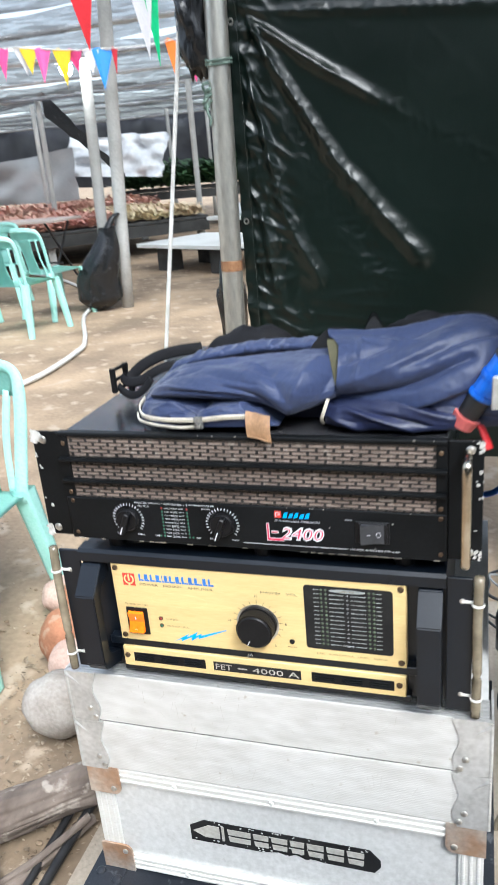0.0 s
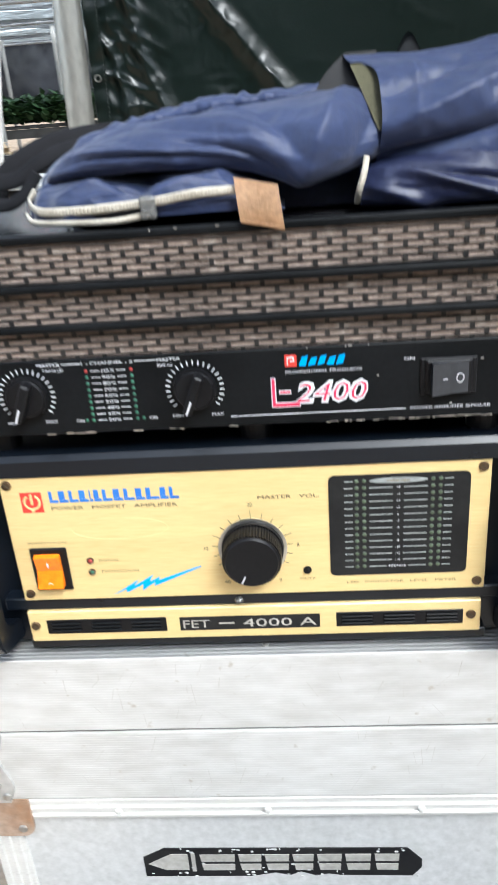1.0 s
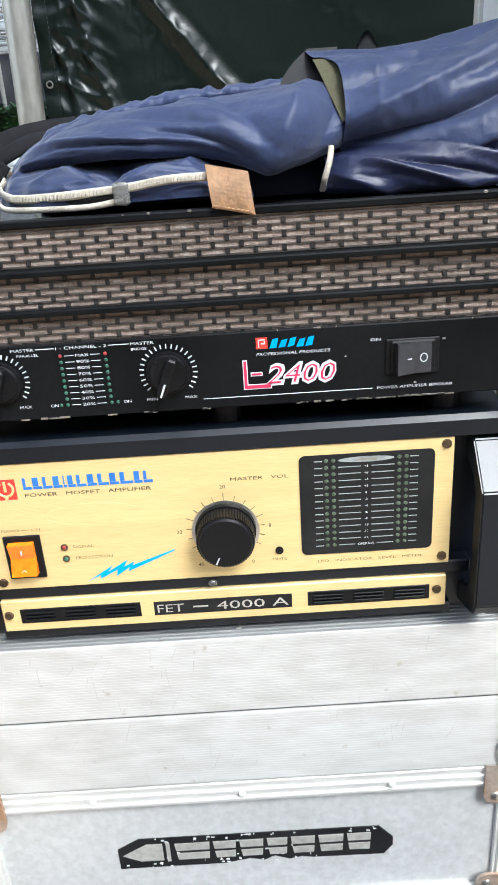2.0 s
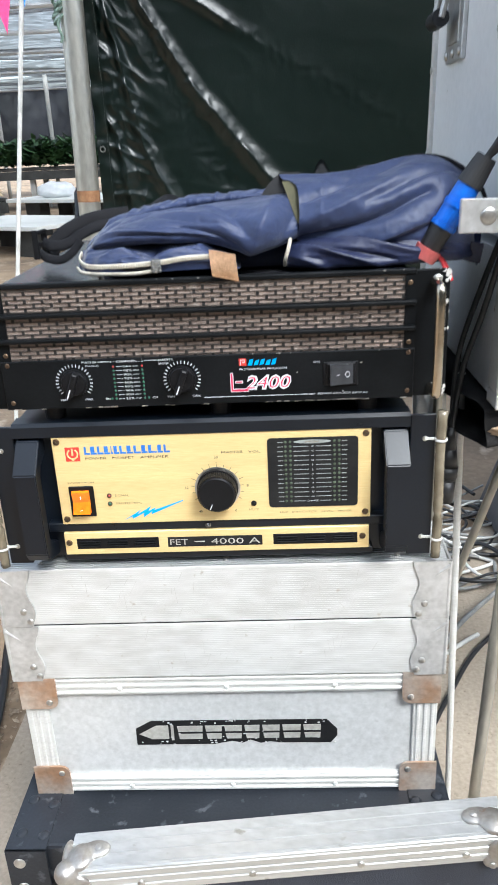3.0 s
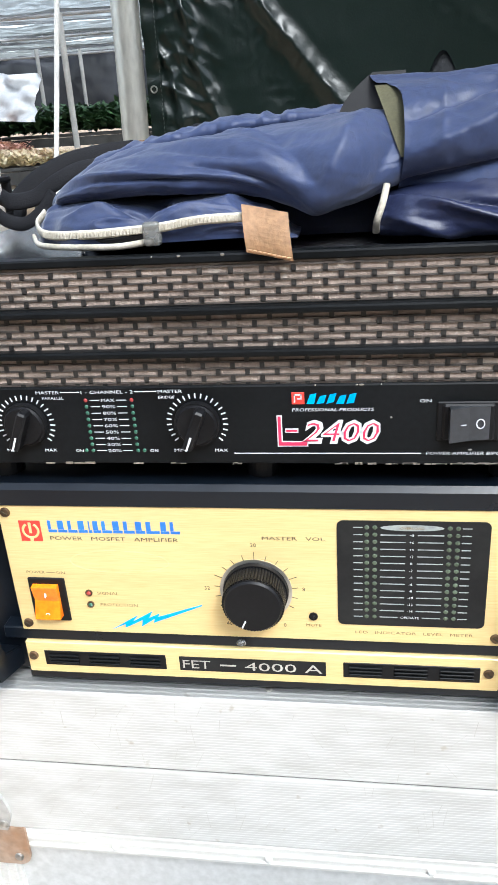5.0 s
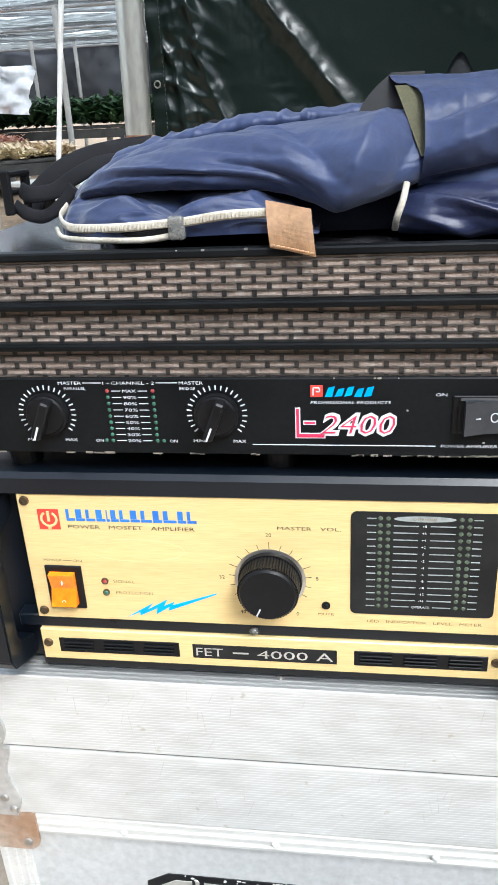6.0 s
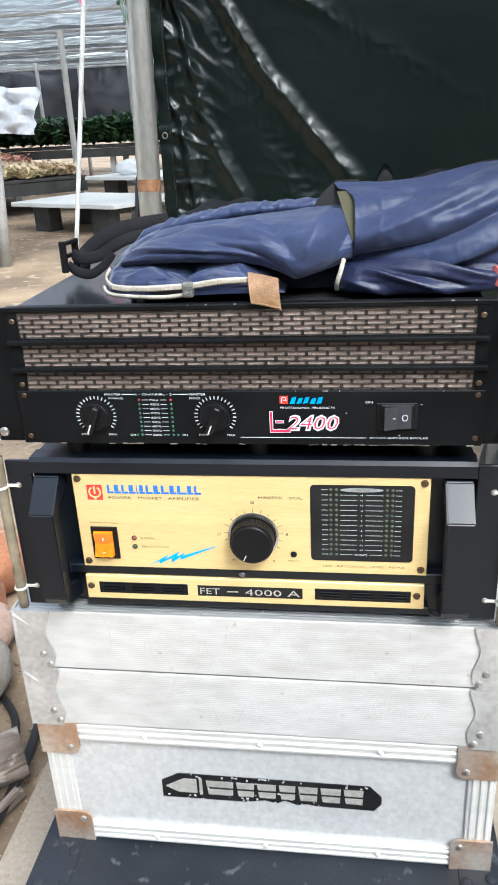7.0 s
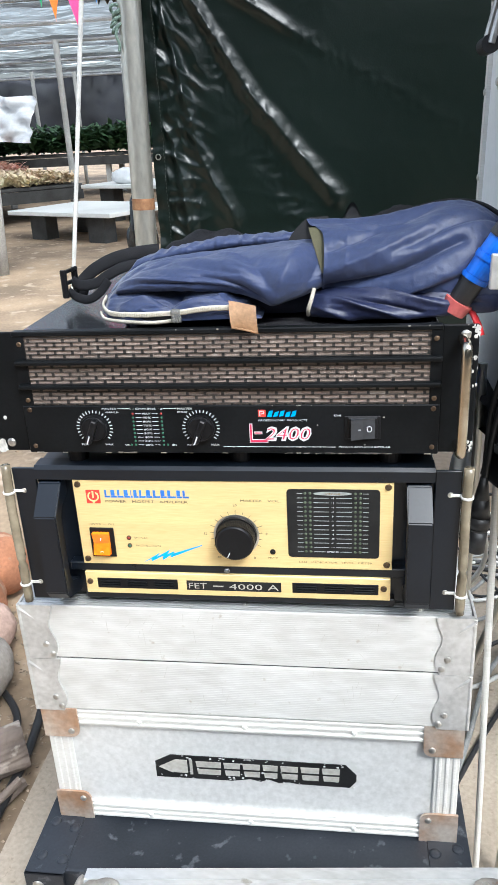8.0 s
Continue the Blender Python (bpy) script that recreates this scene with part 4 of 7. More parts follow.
def heap(x0, x1, yc, depth, height, z0, nu=70, nv=40, tilt=0.0, end=0.12, folds=(), power=0.75, seed=0.0, amp=0.004, droop=0.0):
    """A soft stuffed bag lying along x: rounded ends, folds given as (x, y-side, angle, width, depth)."""
    def f(u, v):
        x = x0 + (x1 - x0) * u
        e = min(1, min(u, 1 - u) / end)
        e = max(0.0, 1 - (1 - e) ** 2.2) ** 0.5
        th = math.pi * v
        d = depth(u) * (0.30 + 0.70 * e)
        h = height(u) * (0.12 + 0.88 * e)
        c = math.cos(th)
        y = yc(u) - d * math.copysign(abs(c) ** power, c)
        z = z0 + h * max(0, math.sin(th)) ** power
        p = Vector((x, y, z))
        nrm = Vector((0, -c, math.sin(th) + 0.2)).normalized()
        s = Vector((x * 14 + seed, y * 14, z * 14))
        k = amp * (noise.noise(s) + 0.6 * noise.noise(s * 2.3) + 0.35 * noise.noise(s * 5.1))
        q = x * 38 + v * 9 + 2.2 * noise.noise(s * 0.8)
        k += amp * 0.55 * (1 - abs(math.sin(q))) ** 2 * smooth(0.02, 0.2, v) * (0.3 + 0.7 * abs(noise.noise(s * 0.6)))
        for fu, fv, ang, w, dep, ln in folds:
            du, dv = (u - fu), (v - fv) * 0.55
            along = du * math.cos(ang) + dv * math.sin(ang)
            across = -du * math.sin(ang) + dv * math.cos(ang)
            k += dep * math.exp(-(across / w) ** 2) * math.exp(-(along / ln) ** 2)
        return p + nrm * k * min(1, e * 1.5)
    return surface(f, nu, nv)


def lerps(ks, t):
    """Smooth values between rows of (place, value...)."""
    for p, q in zip(ks, ks[1:]):
        if t <= q[0]:
            k = smooth(p[0], q[0], t)
            return [u + (v - u) * k for u, v in zip(p[1:], q[1:])]
    return list(ks[-1][1:])


def crease(u, v, a, b, w, d):
    """A valley or ridge of depth d along the line a-b of the cloth."""
    ax, ay, bx, by = *a, *b
    dx, dy = bx - ax, by - ay
    t = min(1, max(0, ((u - ax) * dx + (v - ay) * dy) / (dx * dx + dy * dy)))
    q = math.hypot(u - ax - t * dx, v - ay - t * dy)
    return d * math.exp(-(q / w) ** 1.4) * (0.35 + 0.65 * math.sin(math.pi * (0.1 + 0.8 * t)))


def cloth(x0, x1, front, back, creases, seed, amp, lift=0.012, nu=110, nv=60, out=0.010, slant=0.0):
    """A puffed panel between a front lower edge and a back upper seam."""
    def f(u, v):
        ye, ze = lerps(front, u)
        yb, zb = lerps(back, u)
        p0, p2 = Vector((0, ye, ze)), Vector((0, yb, zb))
        p1 = Vector((0, ye - out, zb + lift))
        p = p0 * (1 - v) ** 2 + p1 * 2 * v * (1 - v) + p2 * v * v
        tan = (p1 - p0) * 2 * (1 - v) + (p2 - p1) * 2 * v
        nrm = Vector((0, -tan.z, tan.y)).normalized()
        xs = x0 - slant * v
        x = xs + (x1 - xs) * u
        s = Vector((x * 16 + seed, v * 2.6, seed))
        k = amp * (noise.noise(s) + 0.5 * noise.noise(s * 2.1) + 0.28 * noise.noise(s * 4.7))
        wv = (x * 60 + v * 7 + 3 * noise.noise(s * 0.7))
        k += amp * 0.35 * (1 - abs(math.sin(wv))) ** 3 * max(0, noise.noise(s * 0.9 + Vector((7, 0, 0))) + 0.25)
        for c in creases:
            k += crease(u, v, *c)
        ridge = 1 - abs(2 * noise.noise(s * 1.3 + Vector((0, 0, 20))))
        k += amp * 0.9 * (max(0, ridge - 0.55) / 0.45) ** 2 - amp * 0.3
        e = min(1, 6 * min(v, 1 - v) + 0.15)
        return Vector((x, p.y, p.z)) + nrm * k * e
    return surface(f, nu, nv)


def rows(ks, t):
    """Catmull-Rom values between rows of (place, value...)."""
    t = min(max(t, ks[0][0]), ks[-1][0])
    i = max(k for k in range(len(ks) - 1) if ks[k][0] <= t)
    p1, p2 = ks[i], ks[i + 1]
    p0, p3 = ks[max(i - 1, 0)], ks[min(i + 2, len(ks) - 1)]
    k = (t - p1[0]) / (p2[0] - p1[0])
    out = []
    for a, b, c, d in zip(p0[1:], p1[1:], p2[1:], p3[1:]):
        out.append(0.5 * (2 * b + (c - a) * k + (2 * a - 5 * b + 4 * c - d) * k * k + (3 * b - a - 3 * c + d) * k ** 3))
    return out


def puff(low, high, yb, creases, seed, amp, bulge=0.010, x_at=None, nu=150, nv=90, back=0.020, fine=1.0):
    """A soft panel: low rows (x, y, z) of the hanging edge, high rows (x, z) of the seam at depth yb."""
    xa, xb = low[0][0], low[-1][0]

    def f(u, v):
        x = xa + (xb - xa) * u
        F, b = rows(low, x)
        (t,) = rows(high, x)
        h = t - b
        prof = ((0.0, F + 0.036, b + 0.012), (0.07, F + 0.012, b + 0.0005), (0.15, F - 0.35 * bulge, b + 0.05 * h), (0.28, F - bulge, b + 0.30 * h), (0.44, F - bulge * 0.3, b + 0.62 * h), (0.60, F + 0.30 * (yb - F), b + 0.86 * h), (0.78, F + 0.68 * (yb - F), t - 0.002), (0.90, yb, t), (1.0, yb + 0.010, t - back))
        y, z = rows(prof, v)
        y2, z2 = rows(prof, min(1, v + 0.01))
        y1, z1 = rows(prof, max(0, v - 0.01))
        nrm = Vector((0, -(z2 - z1), y2 - y1))
        nrm = nrm.normalized() if nrm.length > 1e-7 else Vector((0, -1, 0))
        s = Vector((x * 11 + seed, v * 2.2, seed))
        k = amp * (noise.noise(s) + 0.4 * noise.noise(s * 2.3))
        k += fine * 0.0007 * noise.noise(Vector((x * 70 + seed + v * 12, v * 16, 1.0))) + fine * 0.0004 * noise.noise(Vector((x * 190, v * 30, seed)))
        for c in creases:
            k += crease(u, v, *c)
        e = min(1, 7 * min(v, 1 - v) + 0.1)
        xx = x_at(u, v, x) if x_at else x
        return Vector((xx, y, z)) + nrm * k * e
    return surface(f, nu, nv)


def backpack():
    Z = 0.9590
    root = thing("backpack", (0.07, 0.15, Z), "navy nylon backpack with cream zips lying flat on the amplifier", "backpack")
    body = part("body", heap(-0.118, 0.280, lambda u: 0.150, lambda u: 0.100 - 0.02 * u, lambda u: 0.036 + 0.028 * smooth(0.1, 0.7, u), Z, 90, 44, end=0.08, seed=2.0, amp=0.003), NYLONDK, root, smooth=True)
    # puffed outer panel, its lower edge hanging free over the pocket
    panel = puff([(-0.121, 0.066, 0.9760), (-0.109, 0.046, 0.9830), (-0.0848, 0.034, 0.9868), (-0.0672, 0.028, 0.9888), (-0.0503, 0.025, 0.9895), (-0.0172, 0.023, 0.9885), (0.0054, 0.022, 0.9870), (0.0213, 0.021, 0.9835), (0.037, 0.020, 0.9790), (0.0497, 0.020, 0.9755), (0.0625, 0.021, 0.9765), (0.0782, 0.024, 0.9795), (0.092, 0.034, 0.9855), (0.106, 0.044, 0.9915)],
                 [(-0.121, 0.9850), (-0.113, 0.9960), (-0.1045, 1.0024), (-0.0838, 1.0112), (-0.0454, 1.0164), (-0.0083, 1.0206), (0.0277, 1.0249), (0.0626, 1.0280), (0.085, 1.0285), (0.106, 1.0270)], 0.085,
                 [((0.20, 0.34), (0.62, 0.16), 0.040, -0.0045), ((0.10, 0.42), (0.40, 0.30), 0.035, 0.0040), ((0.30, 0.66), (0.62, 0.46), 0.10, 0.0040), ((0.44, 0.42), (0.72, 0.16), 0.05, -0.0050), ((0.74, 0.10), (0.88, 0.66), 0.060, 0.0085), ((0.88, 0.14), (0.97, 0.60), 0.05, -0.0065), ((0.62, 0.66), (0.76, 0.26), 0.04, -0.0060), ((0.36, 0.56), (0.60, 0.40), 0.03, -0.0035), ((0.46, 0.74), (0.66, 0.58), 0.03, 0.0030), ((0.05, 0.50), (0.22, 0.72), 0.030, -0.0030), ((0.24, 0.80), (0.55, 0.74), 0.03, -0.003), ((0.10, 0.66), (0.34, 0.70), 0.025, 0.003), ((0.16, 0.55), (0.30, 0.62), 0.02, -0.002)],
                 5.0, 0.0022, bulge=0.009, fine=1.0)
    part("outer_panel", panel, NYLON, body, "navy puffed outer panel", smooth=True)
    # flat lip of the open pocket, edged by the zip
    lip = cloth(-0.129, 0.039,
                [(0.0, 0.050, Z + 0.004), (0.08, 0.025, Z + 0.003), (0.25, 0.010, Z + 0.003), (0.45, 0.005, Z + 0.004), (0.80, 0.006, Z + 0.005), (1.0, 0.018, Z + 0.003)],
                [(0.0, 0.075, Z + 0.022), (0.1, 0.058, Z + 0.029), (0.3, 0.050, Z + 0.030), (0.48, 0.048, Z + 0.026), (0.58, 0.034, Z + 0.0275), (0.76, 0.030, Z + 0.0280), (0.88, 0.036, Z + 0.021), (1.0, 0.050, Z + 0.006)],
                [((0.42, 0.5), (0.55, 0.8), 0.06, -0.006), ((0.55, 0.35), (0.75, 0.75), 0.10, 0.005), ((0.15, 0.55), (0.42, 0.6), 0.06, 0.003), ((0.25, 0.70), (0.50, 0.60), 0.03, -0.003), ((0.46, 0.2), (0.54, 0.95), 0.03, -0.005)], 9.0, 0.0022, lift=-0.004, out=0.003)
    part("pocket_lip", lip, NYLON, body, "navy open pocket lip", smooth=True)
    pocket = puff([(0.086, 0.030, 0.9595), (0.10, 0.021, 0.9592), (0.15, 0.017, 0.9592), (0.21, 0.020, 0.9592), (0.26, 0.040, 0.9592), (0.288, 0.080, 0.9592)],
                  [(0.086, 0.986), (0.12, 0.990), (0.18, 0.990), (0.24, 0.986), (0.288, 0.972)], 0.060,
                  [((0.02, 0.62), (0.50, 0.24), 0.030, -0.0055), ((0.05, 0.52), (0.45, 0.16), 0.026, 0.005), ((0.12, 0.70), (0.62, 0.34), 0.030, 0.005), ((0.30, 0.66), (0.80, 0.36), 0.03, -0.005), ((0.02, 0.35), (0.22, 0.10), 0.03, 0.004)], 8.0, 0.0015, bulge=0.004, nu=120, nv=50)
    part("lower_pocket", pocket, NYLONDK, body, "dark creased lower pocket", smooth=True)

    def hem(u, v, x):
        return x + (1 - u) ** 3 * (0.005 * math.sin(math.pi * min(1, v * 1.25)) - 0.015 * smooth(0.55, 0.92, v))
    flap = puff([(0.094, 0.040, 0.983), (0.125, 0.034, 0.980), (0.163, 0.032, 0.976), (0.204, 0.032, 0.972), (0.245, 0.040, 0.967), (0.275, 0.070, 0.962), (0.294, 0.120, 0.960)],
                [(0.094, 1.0455), (0.128, 1.0455), (0.158, 1.0475), (0.182, 1.0525), (0.212, 1.0595), (0.235, 1.060), (0.256, 1.054), (0.276, 1.037), (0.294, 0.996)], 0.090,
                [((0.03, 0.16), (0.66, 0.46), 0.034, -0.0115), ((0.04, 0.30), (0.50, 0.56), 0.05, 0.0075), ((0.10, 0.08), (0.75, 0.32), 0.035, 0.0085), ((0.36, 0.14), (0.92, 0.40), 0.03, -0.0090), ((0.34, 0.44), (0.86, 0.66), 0.035, -0.0060), ((0.02, 0.44), (0.26, 0.60), 0.025, -0.0045), ((0.28, 0.66), (0.60, 0.84), 0.06, -0.0045), ((0.14, 0.74), (0.40, 0.64), 0.03, 0.0040), ((0.10, 0.30), (0.14, 0.72), 0.02, 0.0018), ((0.55, 0.50), (0.90, 0.62), 0.06, 0.004), ((0.62, 0.90), (0.90, 0.80), 0.05, -0.003)],
                12.0, 0.0022, bulge=0.011, x_at=hem, back=0.05, fine=1.1)
    fl = part("flap", flap, NYLON, body, "navy top flap with open hem", smooth=True)
    # narrow strip of lining, and a black sheet as the mouth's shade under the hem
    lin = surface(lambda u, v: Vector((0.0830 + 0.0140 * v + (0.020 - 0.014 * v) * u, 0.066 - 0.036 * v ** 0.8, 1.0420 - 0.0400 * v)), 6, 16)
    part("lining", lin, OLIVE, body, "olive inner lining", smooth=True)
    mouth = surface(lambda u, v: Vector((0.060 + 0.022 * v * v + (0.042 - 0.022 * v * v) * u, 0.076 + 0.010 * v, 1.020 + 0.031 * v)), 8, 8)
    pip = spline([(-0.1215, 0.060, 0.9790), (-0.1185, 0.058, 0.9880), (-0.1085, 0.066, 0.9985), (-0.0960, 0.078, 1.0070), (-0.0838, 0.084, 1.0120)], 8)
    part("piping", sweep(bmesh.new(), pip, 0.0013, seg=8), GREYPIPING, body, "grey piped edge", smooth=True)
    part("mouth", mouth, SATIN, body, "black sheet standing in for shade in the open mouth")
    # padded shoulder strap lying along the top
    PAD = [(-0.1159, 0.098, 0.9965, 0.4), (-0.1038, 0.106, 1.0065, 0.75), (-0.0779, 0.112, 1.0145, 1), (-0.0374, 0.113, 1.0215, 1), (0.0014, 0.112, 1.0268, 1), (0.04, 0.112, 1.0285, 1), (0.075, 0.112, 1.0290, 1), (0.1, 0.112, 1.0285, 0.9)]

    def pad(u, v):
        x = -0.1158 + 0.2008 * u
        y, z, w = rows(PAD, x)
        a = 2 * math.pi * v
        c, s = math.cos(a), math.sin(a)
        g = 0.0011 * noise.noise((x * 95 + y * 20, c * 0.8, 3.0)) + 0.0014 * noise.noise((x * 38, c, s)) - 0.0010 * max(0, noise.noise((x * 60, 9.0, c * 0.5))) * 1.5
        g += 0.0016 * (1 - abs(2 * noise.noise((x * 75, c * 0.7, 4.0)))) - 0.0008
        edge = 0.0030 * noise.noise((x * 70, 2.0, 2.0)) + 0.0014 * noise.noise((x * 190, 5.0, 1.0))
        return Vector((x, y + (0.0165 * c) * w + (edge if c < 0 else 0.0), z + (math.copysign(abs(s) ** 0.7, s) * 0.0066 + g * max(0, s + 0.4)) * w))
    part("shoulder_strap", surface(pad, 160, 24), NYLON, root, "padded wrinkled navy shoulder strap", smooth=True)

    def pad2(u, v):
        a = 2 * math.pi * v
        c = Vector((-0.105 + 0.115 * u, 0.205, Z + 0.043 + 0.012 * u))
        k = 1 + 0.18 * noise.noise((u * 6, math.cos(a), math.sin(a) + 5))
        e = math.sin(math.pi * min(1, max(0, u))) ** 0.45
        return c + Vector((0, 0.026 * math.cos(a) * k * e, 0.026 * math.sin(a) * k * e))
    part("back_pad", surface(pad2, 60, 18), WEBBING, root, "dark padded back", smooth=True)
    tip = surface(lambda u, v: Vector((0.104 + 0.052 * u, 0.112 - 0.004 * math.sin(math.pi * u), 1.010 + v * (0.027 + 0.026 * math.exp(-((u - 0.42) / 0.20) ** 2)))), 24, 8)
    bmesh.ops.solidify(tip, geom=list(tip.faces), thickness=0.004)
    part("tip", tip, GREYFAB, root, "dark grey fabric tip", smooth=True)
    ep = spline([(0.168, 0.100, 1.0500), (0.212, 0.094, 1.0605), (0.240, 0.088, 1.0600), (0.260, 0.080, 1.0520), (0.279, 0.070, 1.0350), (0.289, 0.066, 1.0150), (0.291, 0.066, 0.995)], 8)
    part("piping", sweep(bmesh.new(), ep, 0.0022, seg=8), WEBBING, body, "black piped end seam", smooth=True)
    part("stuffing", lump((0.190, 0.150, 1.030), 0.03, 5.0, (1.9, 0.8, 0.80), 0.3), WEBBING, body, "black fabric bunched behind the flap", smooth=True)
    # cream zip round the lower pocket edge
    zp = spline([(0.014, 0.0040, Z + 0.0165), (-0.012, 0.0020, Z + 0.0160), (-0.036, 0.0020, Z + 0.0130), (-0.055, 0.0040, Z + 0.0115), (-0.085, 0.0095, Z + 0.0100), (-0.112, 0.0220, Z + 0.0100), (-0.1245, 0.038, Z + 0.0150), (-0.1265, 0.056, Z + 0.021)], 12)
    z1 = part("zip", sweep(bmesh.new(), zp, 0.0012, 0.0027, 8), ZIP, body, "cream zip", smooth=True)
    zl = spline([(-0.040, 0.0015, Z + 0.0060), (-0.062, 0.0040, Z + 0.0032), (-0.092, 0.0110, Z + 0.0030), (-0.118, 0.0240, Z + 0.0038), (-0.1280, 0.038, Z + 0.008)], 10)
    part("zip", sweep(bmesh.new(), zl, 0.0013, 0.0019, 8), ZIP, body, "cream zip", smooth=True)
    th = bmesh.new()
    for i in range(62):
        q = zp[i]
        box(th, q.x - 0.0006, q.x + 0.0006, q.y - 0.0019, q.y - 0.0009, q.z - 0.0016, q.z + 0.0016)
    tagged(part("teeth", th, ZIP, z1), kind="stuff")
    gap = spline([(-0.044, 0.0045, Z + 0.0095), (-0.070, 0.0085, Z + 0.0068), (-0.108, 0.0230, Z + 0.0062)], 8)
    part("zip_opening", sweep(bmesh.new(), gap, 0.003, 0.0035, 8, taper=lambda t: 1 - 0.75 * t), WEBBING, body)
    part("zip_end", B(-0.046, -0.036, -0.0015, 0.005, Z + 0.0030, Z + 0.0165, bev=0.002, seg=2), GLUE, body)
    zr = spline([(0.0835, 0.028, Z + 0.003), (0.0840, 0.0195, Z + 0.010), (0.0872, 0.0200, Z + 0.020), (0.0895, 0.027, Z + 0.029)], 10)
    part("zip", sweep(bmesh.new(), zr, 0.0020, 0.0013, 8, up=Vector((0, 1, 0))), ZIP, body, "cream zip", smooth=True)
    # leather tag hanging over the edge
    def tag(u, v):
        return Vector((0.0105 + 0.0255 * u + 0.003 * v, 0.0020 - 0.0095 * v - 0.003 * math.sin(v * 3) + 0.001 * math.sin(u * 5), Z + 0.0235 - 0.0250 * v - 0.0055 * u))
    tg = surface(tag, 10, 10)
    bmesh.ops.solidify(tg, geom=list(tg.faces), thickness=0.0022)
    tt = part("leather_tag", tg, LEATHER, body, "tan leather zip tag", smooth=False)
    stt = bmesh.new()
    for i in range(9):
        p = tag(0.08 + 0.84 * i / 8, 0.93)
        box(stt, p.x - 0.0009, p.x + 0.0009, p.y - 0.0030, p.y - 0.0005, p.z - 0.0003, p.z + 0.0003)
    tagged(part("stitching", stt, LEATHER, tt), kind="stuff")
    # webbing loop with its ladder buckle
    for pts, w in (([(-0.0930, 0.1550, 1.0170), (-0.1180, 0.1500, 1.0150), (-0.1430, 0.1430, 1.0100), (-0.1660, 0.1370, 0.9990), (-0.1780, 0.1330, 0.9880), (-0.1800, 0.1250, 0.9790), (-0.1700, 0.1170, 0.9770)], 0.0075),
                   ([(-0.0880, 0.1100, 1.0070), (-0.1180, 0.1070, 1.0050), (-0.1380, 0.1050, 0.9970), (-0.1540, 0.1030, 0.9880), (-0.1720, 0.1050, 0.9860), (-0.1840, 0.1150, 0.9890)], 0.0060),
                   ([(-0.1380, 0.1010, 0.9910), (-0.1480, 0.0990, 0.9790), (-0.1620, 0.0990, 0.9710), (-0.1780, 0.1050, 0.9730), (-0.1900, 0.1150, 0.9780)], 0.0050)):
        part("strap", sweep(bmesh.new(), spline(pts, 10), 0.0018, w, 12, up=Vector((0, 0.30, 0.95))), WEBBING, root, "black webbing strap", smooth=True)
    bk = bmesh.new()
    for z in (0.971, 0.984, 0.9965):
        cyl(bk, (-0.1915, 0.103, z + 0.003), (-0.1880, 0.137, z + 0.005), 0.0024, None, 8)
    for y in (0.104, 0.136):
        box(bk, -0.1935, -0.1865, y - 0.002, y + 0.002, 0.972, 1.003, bev=0.001)
    part("buckle", bk, SATIN, root)

    # the whole bag slumps a little towards its back
    for ob in (o for o in bpy.data.objects if o.type == "MESH" and (o.parent == root or (o.parent and o.parent.parent in (root, body)) or o.parent == body)):
        for v in ob.data.vertices:
            v.co.z -= 0.066 * v.co.y
            v.co.y *= 1.09


backpack()


# ---- tarpaulin wall and its pole ----
GREYTHREAD = mat("grey_thread", (0.05, 0.055, 0.05), (0.03, 0.035, 0.03), 60, 300, 0.8, 0.05, bump=0)
FOLDS = (((-0.29, 1.60), (-0.16, 1.502), (0.08, 1.352), (0.40, 1.18), 0.016, 0.012, 0.0135, 0.66),
         ((-0.29, 1.60), (-0.229, 1.484), (-0.092, 1.266), (0.10, 1.04), 0.016, 0.012, 0.0135, 1.25),
         ((-0.300, 1.52), (-0.258, 1.31), (-0.225, 1.15), (-0.15, 1.00), 0.014, 0.011, 0.0120, 1.2),
         ((-0.325, 1.25), (-0.284, 1.18), (-0.270, 1.08), (-0.262, 0.98), 0.012, 0.010, 0.0105, 1.2),
         ((-0.29, 1.61), (0.0, 1.585), (0.3, 1.56), (0.7, 1.52), 0.016, 0.012, 0.005, 0.9),
         ((-0.24, 1.50), (-0.12, 1.24), (-0.02, 1.10), (0.02, 0.98), 0.050, 0.030, -0.006, 1.0))


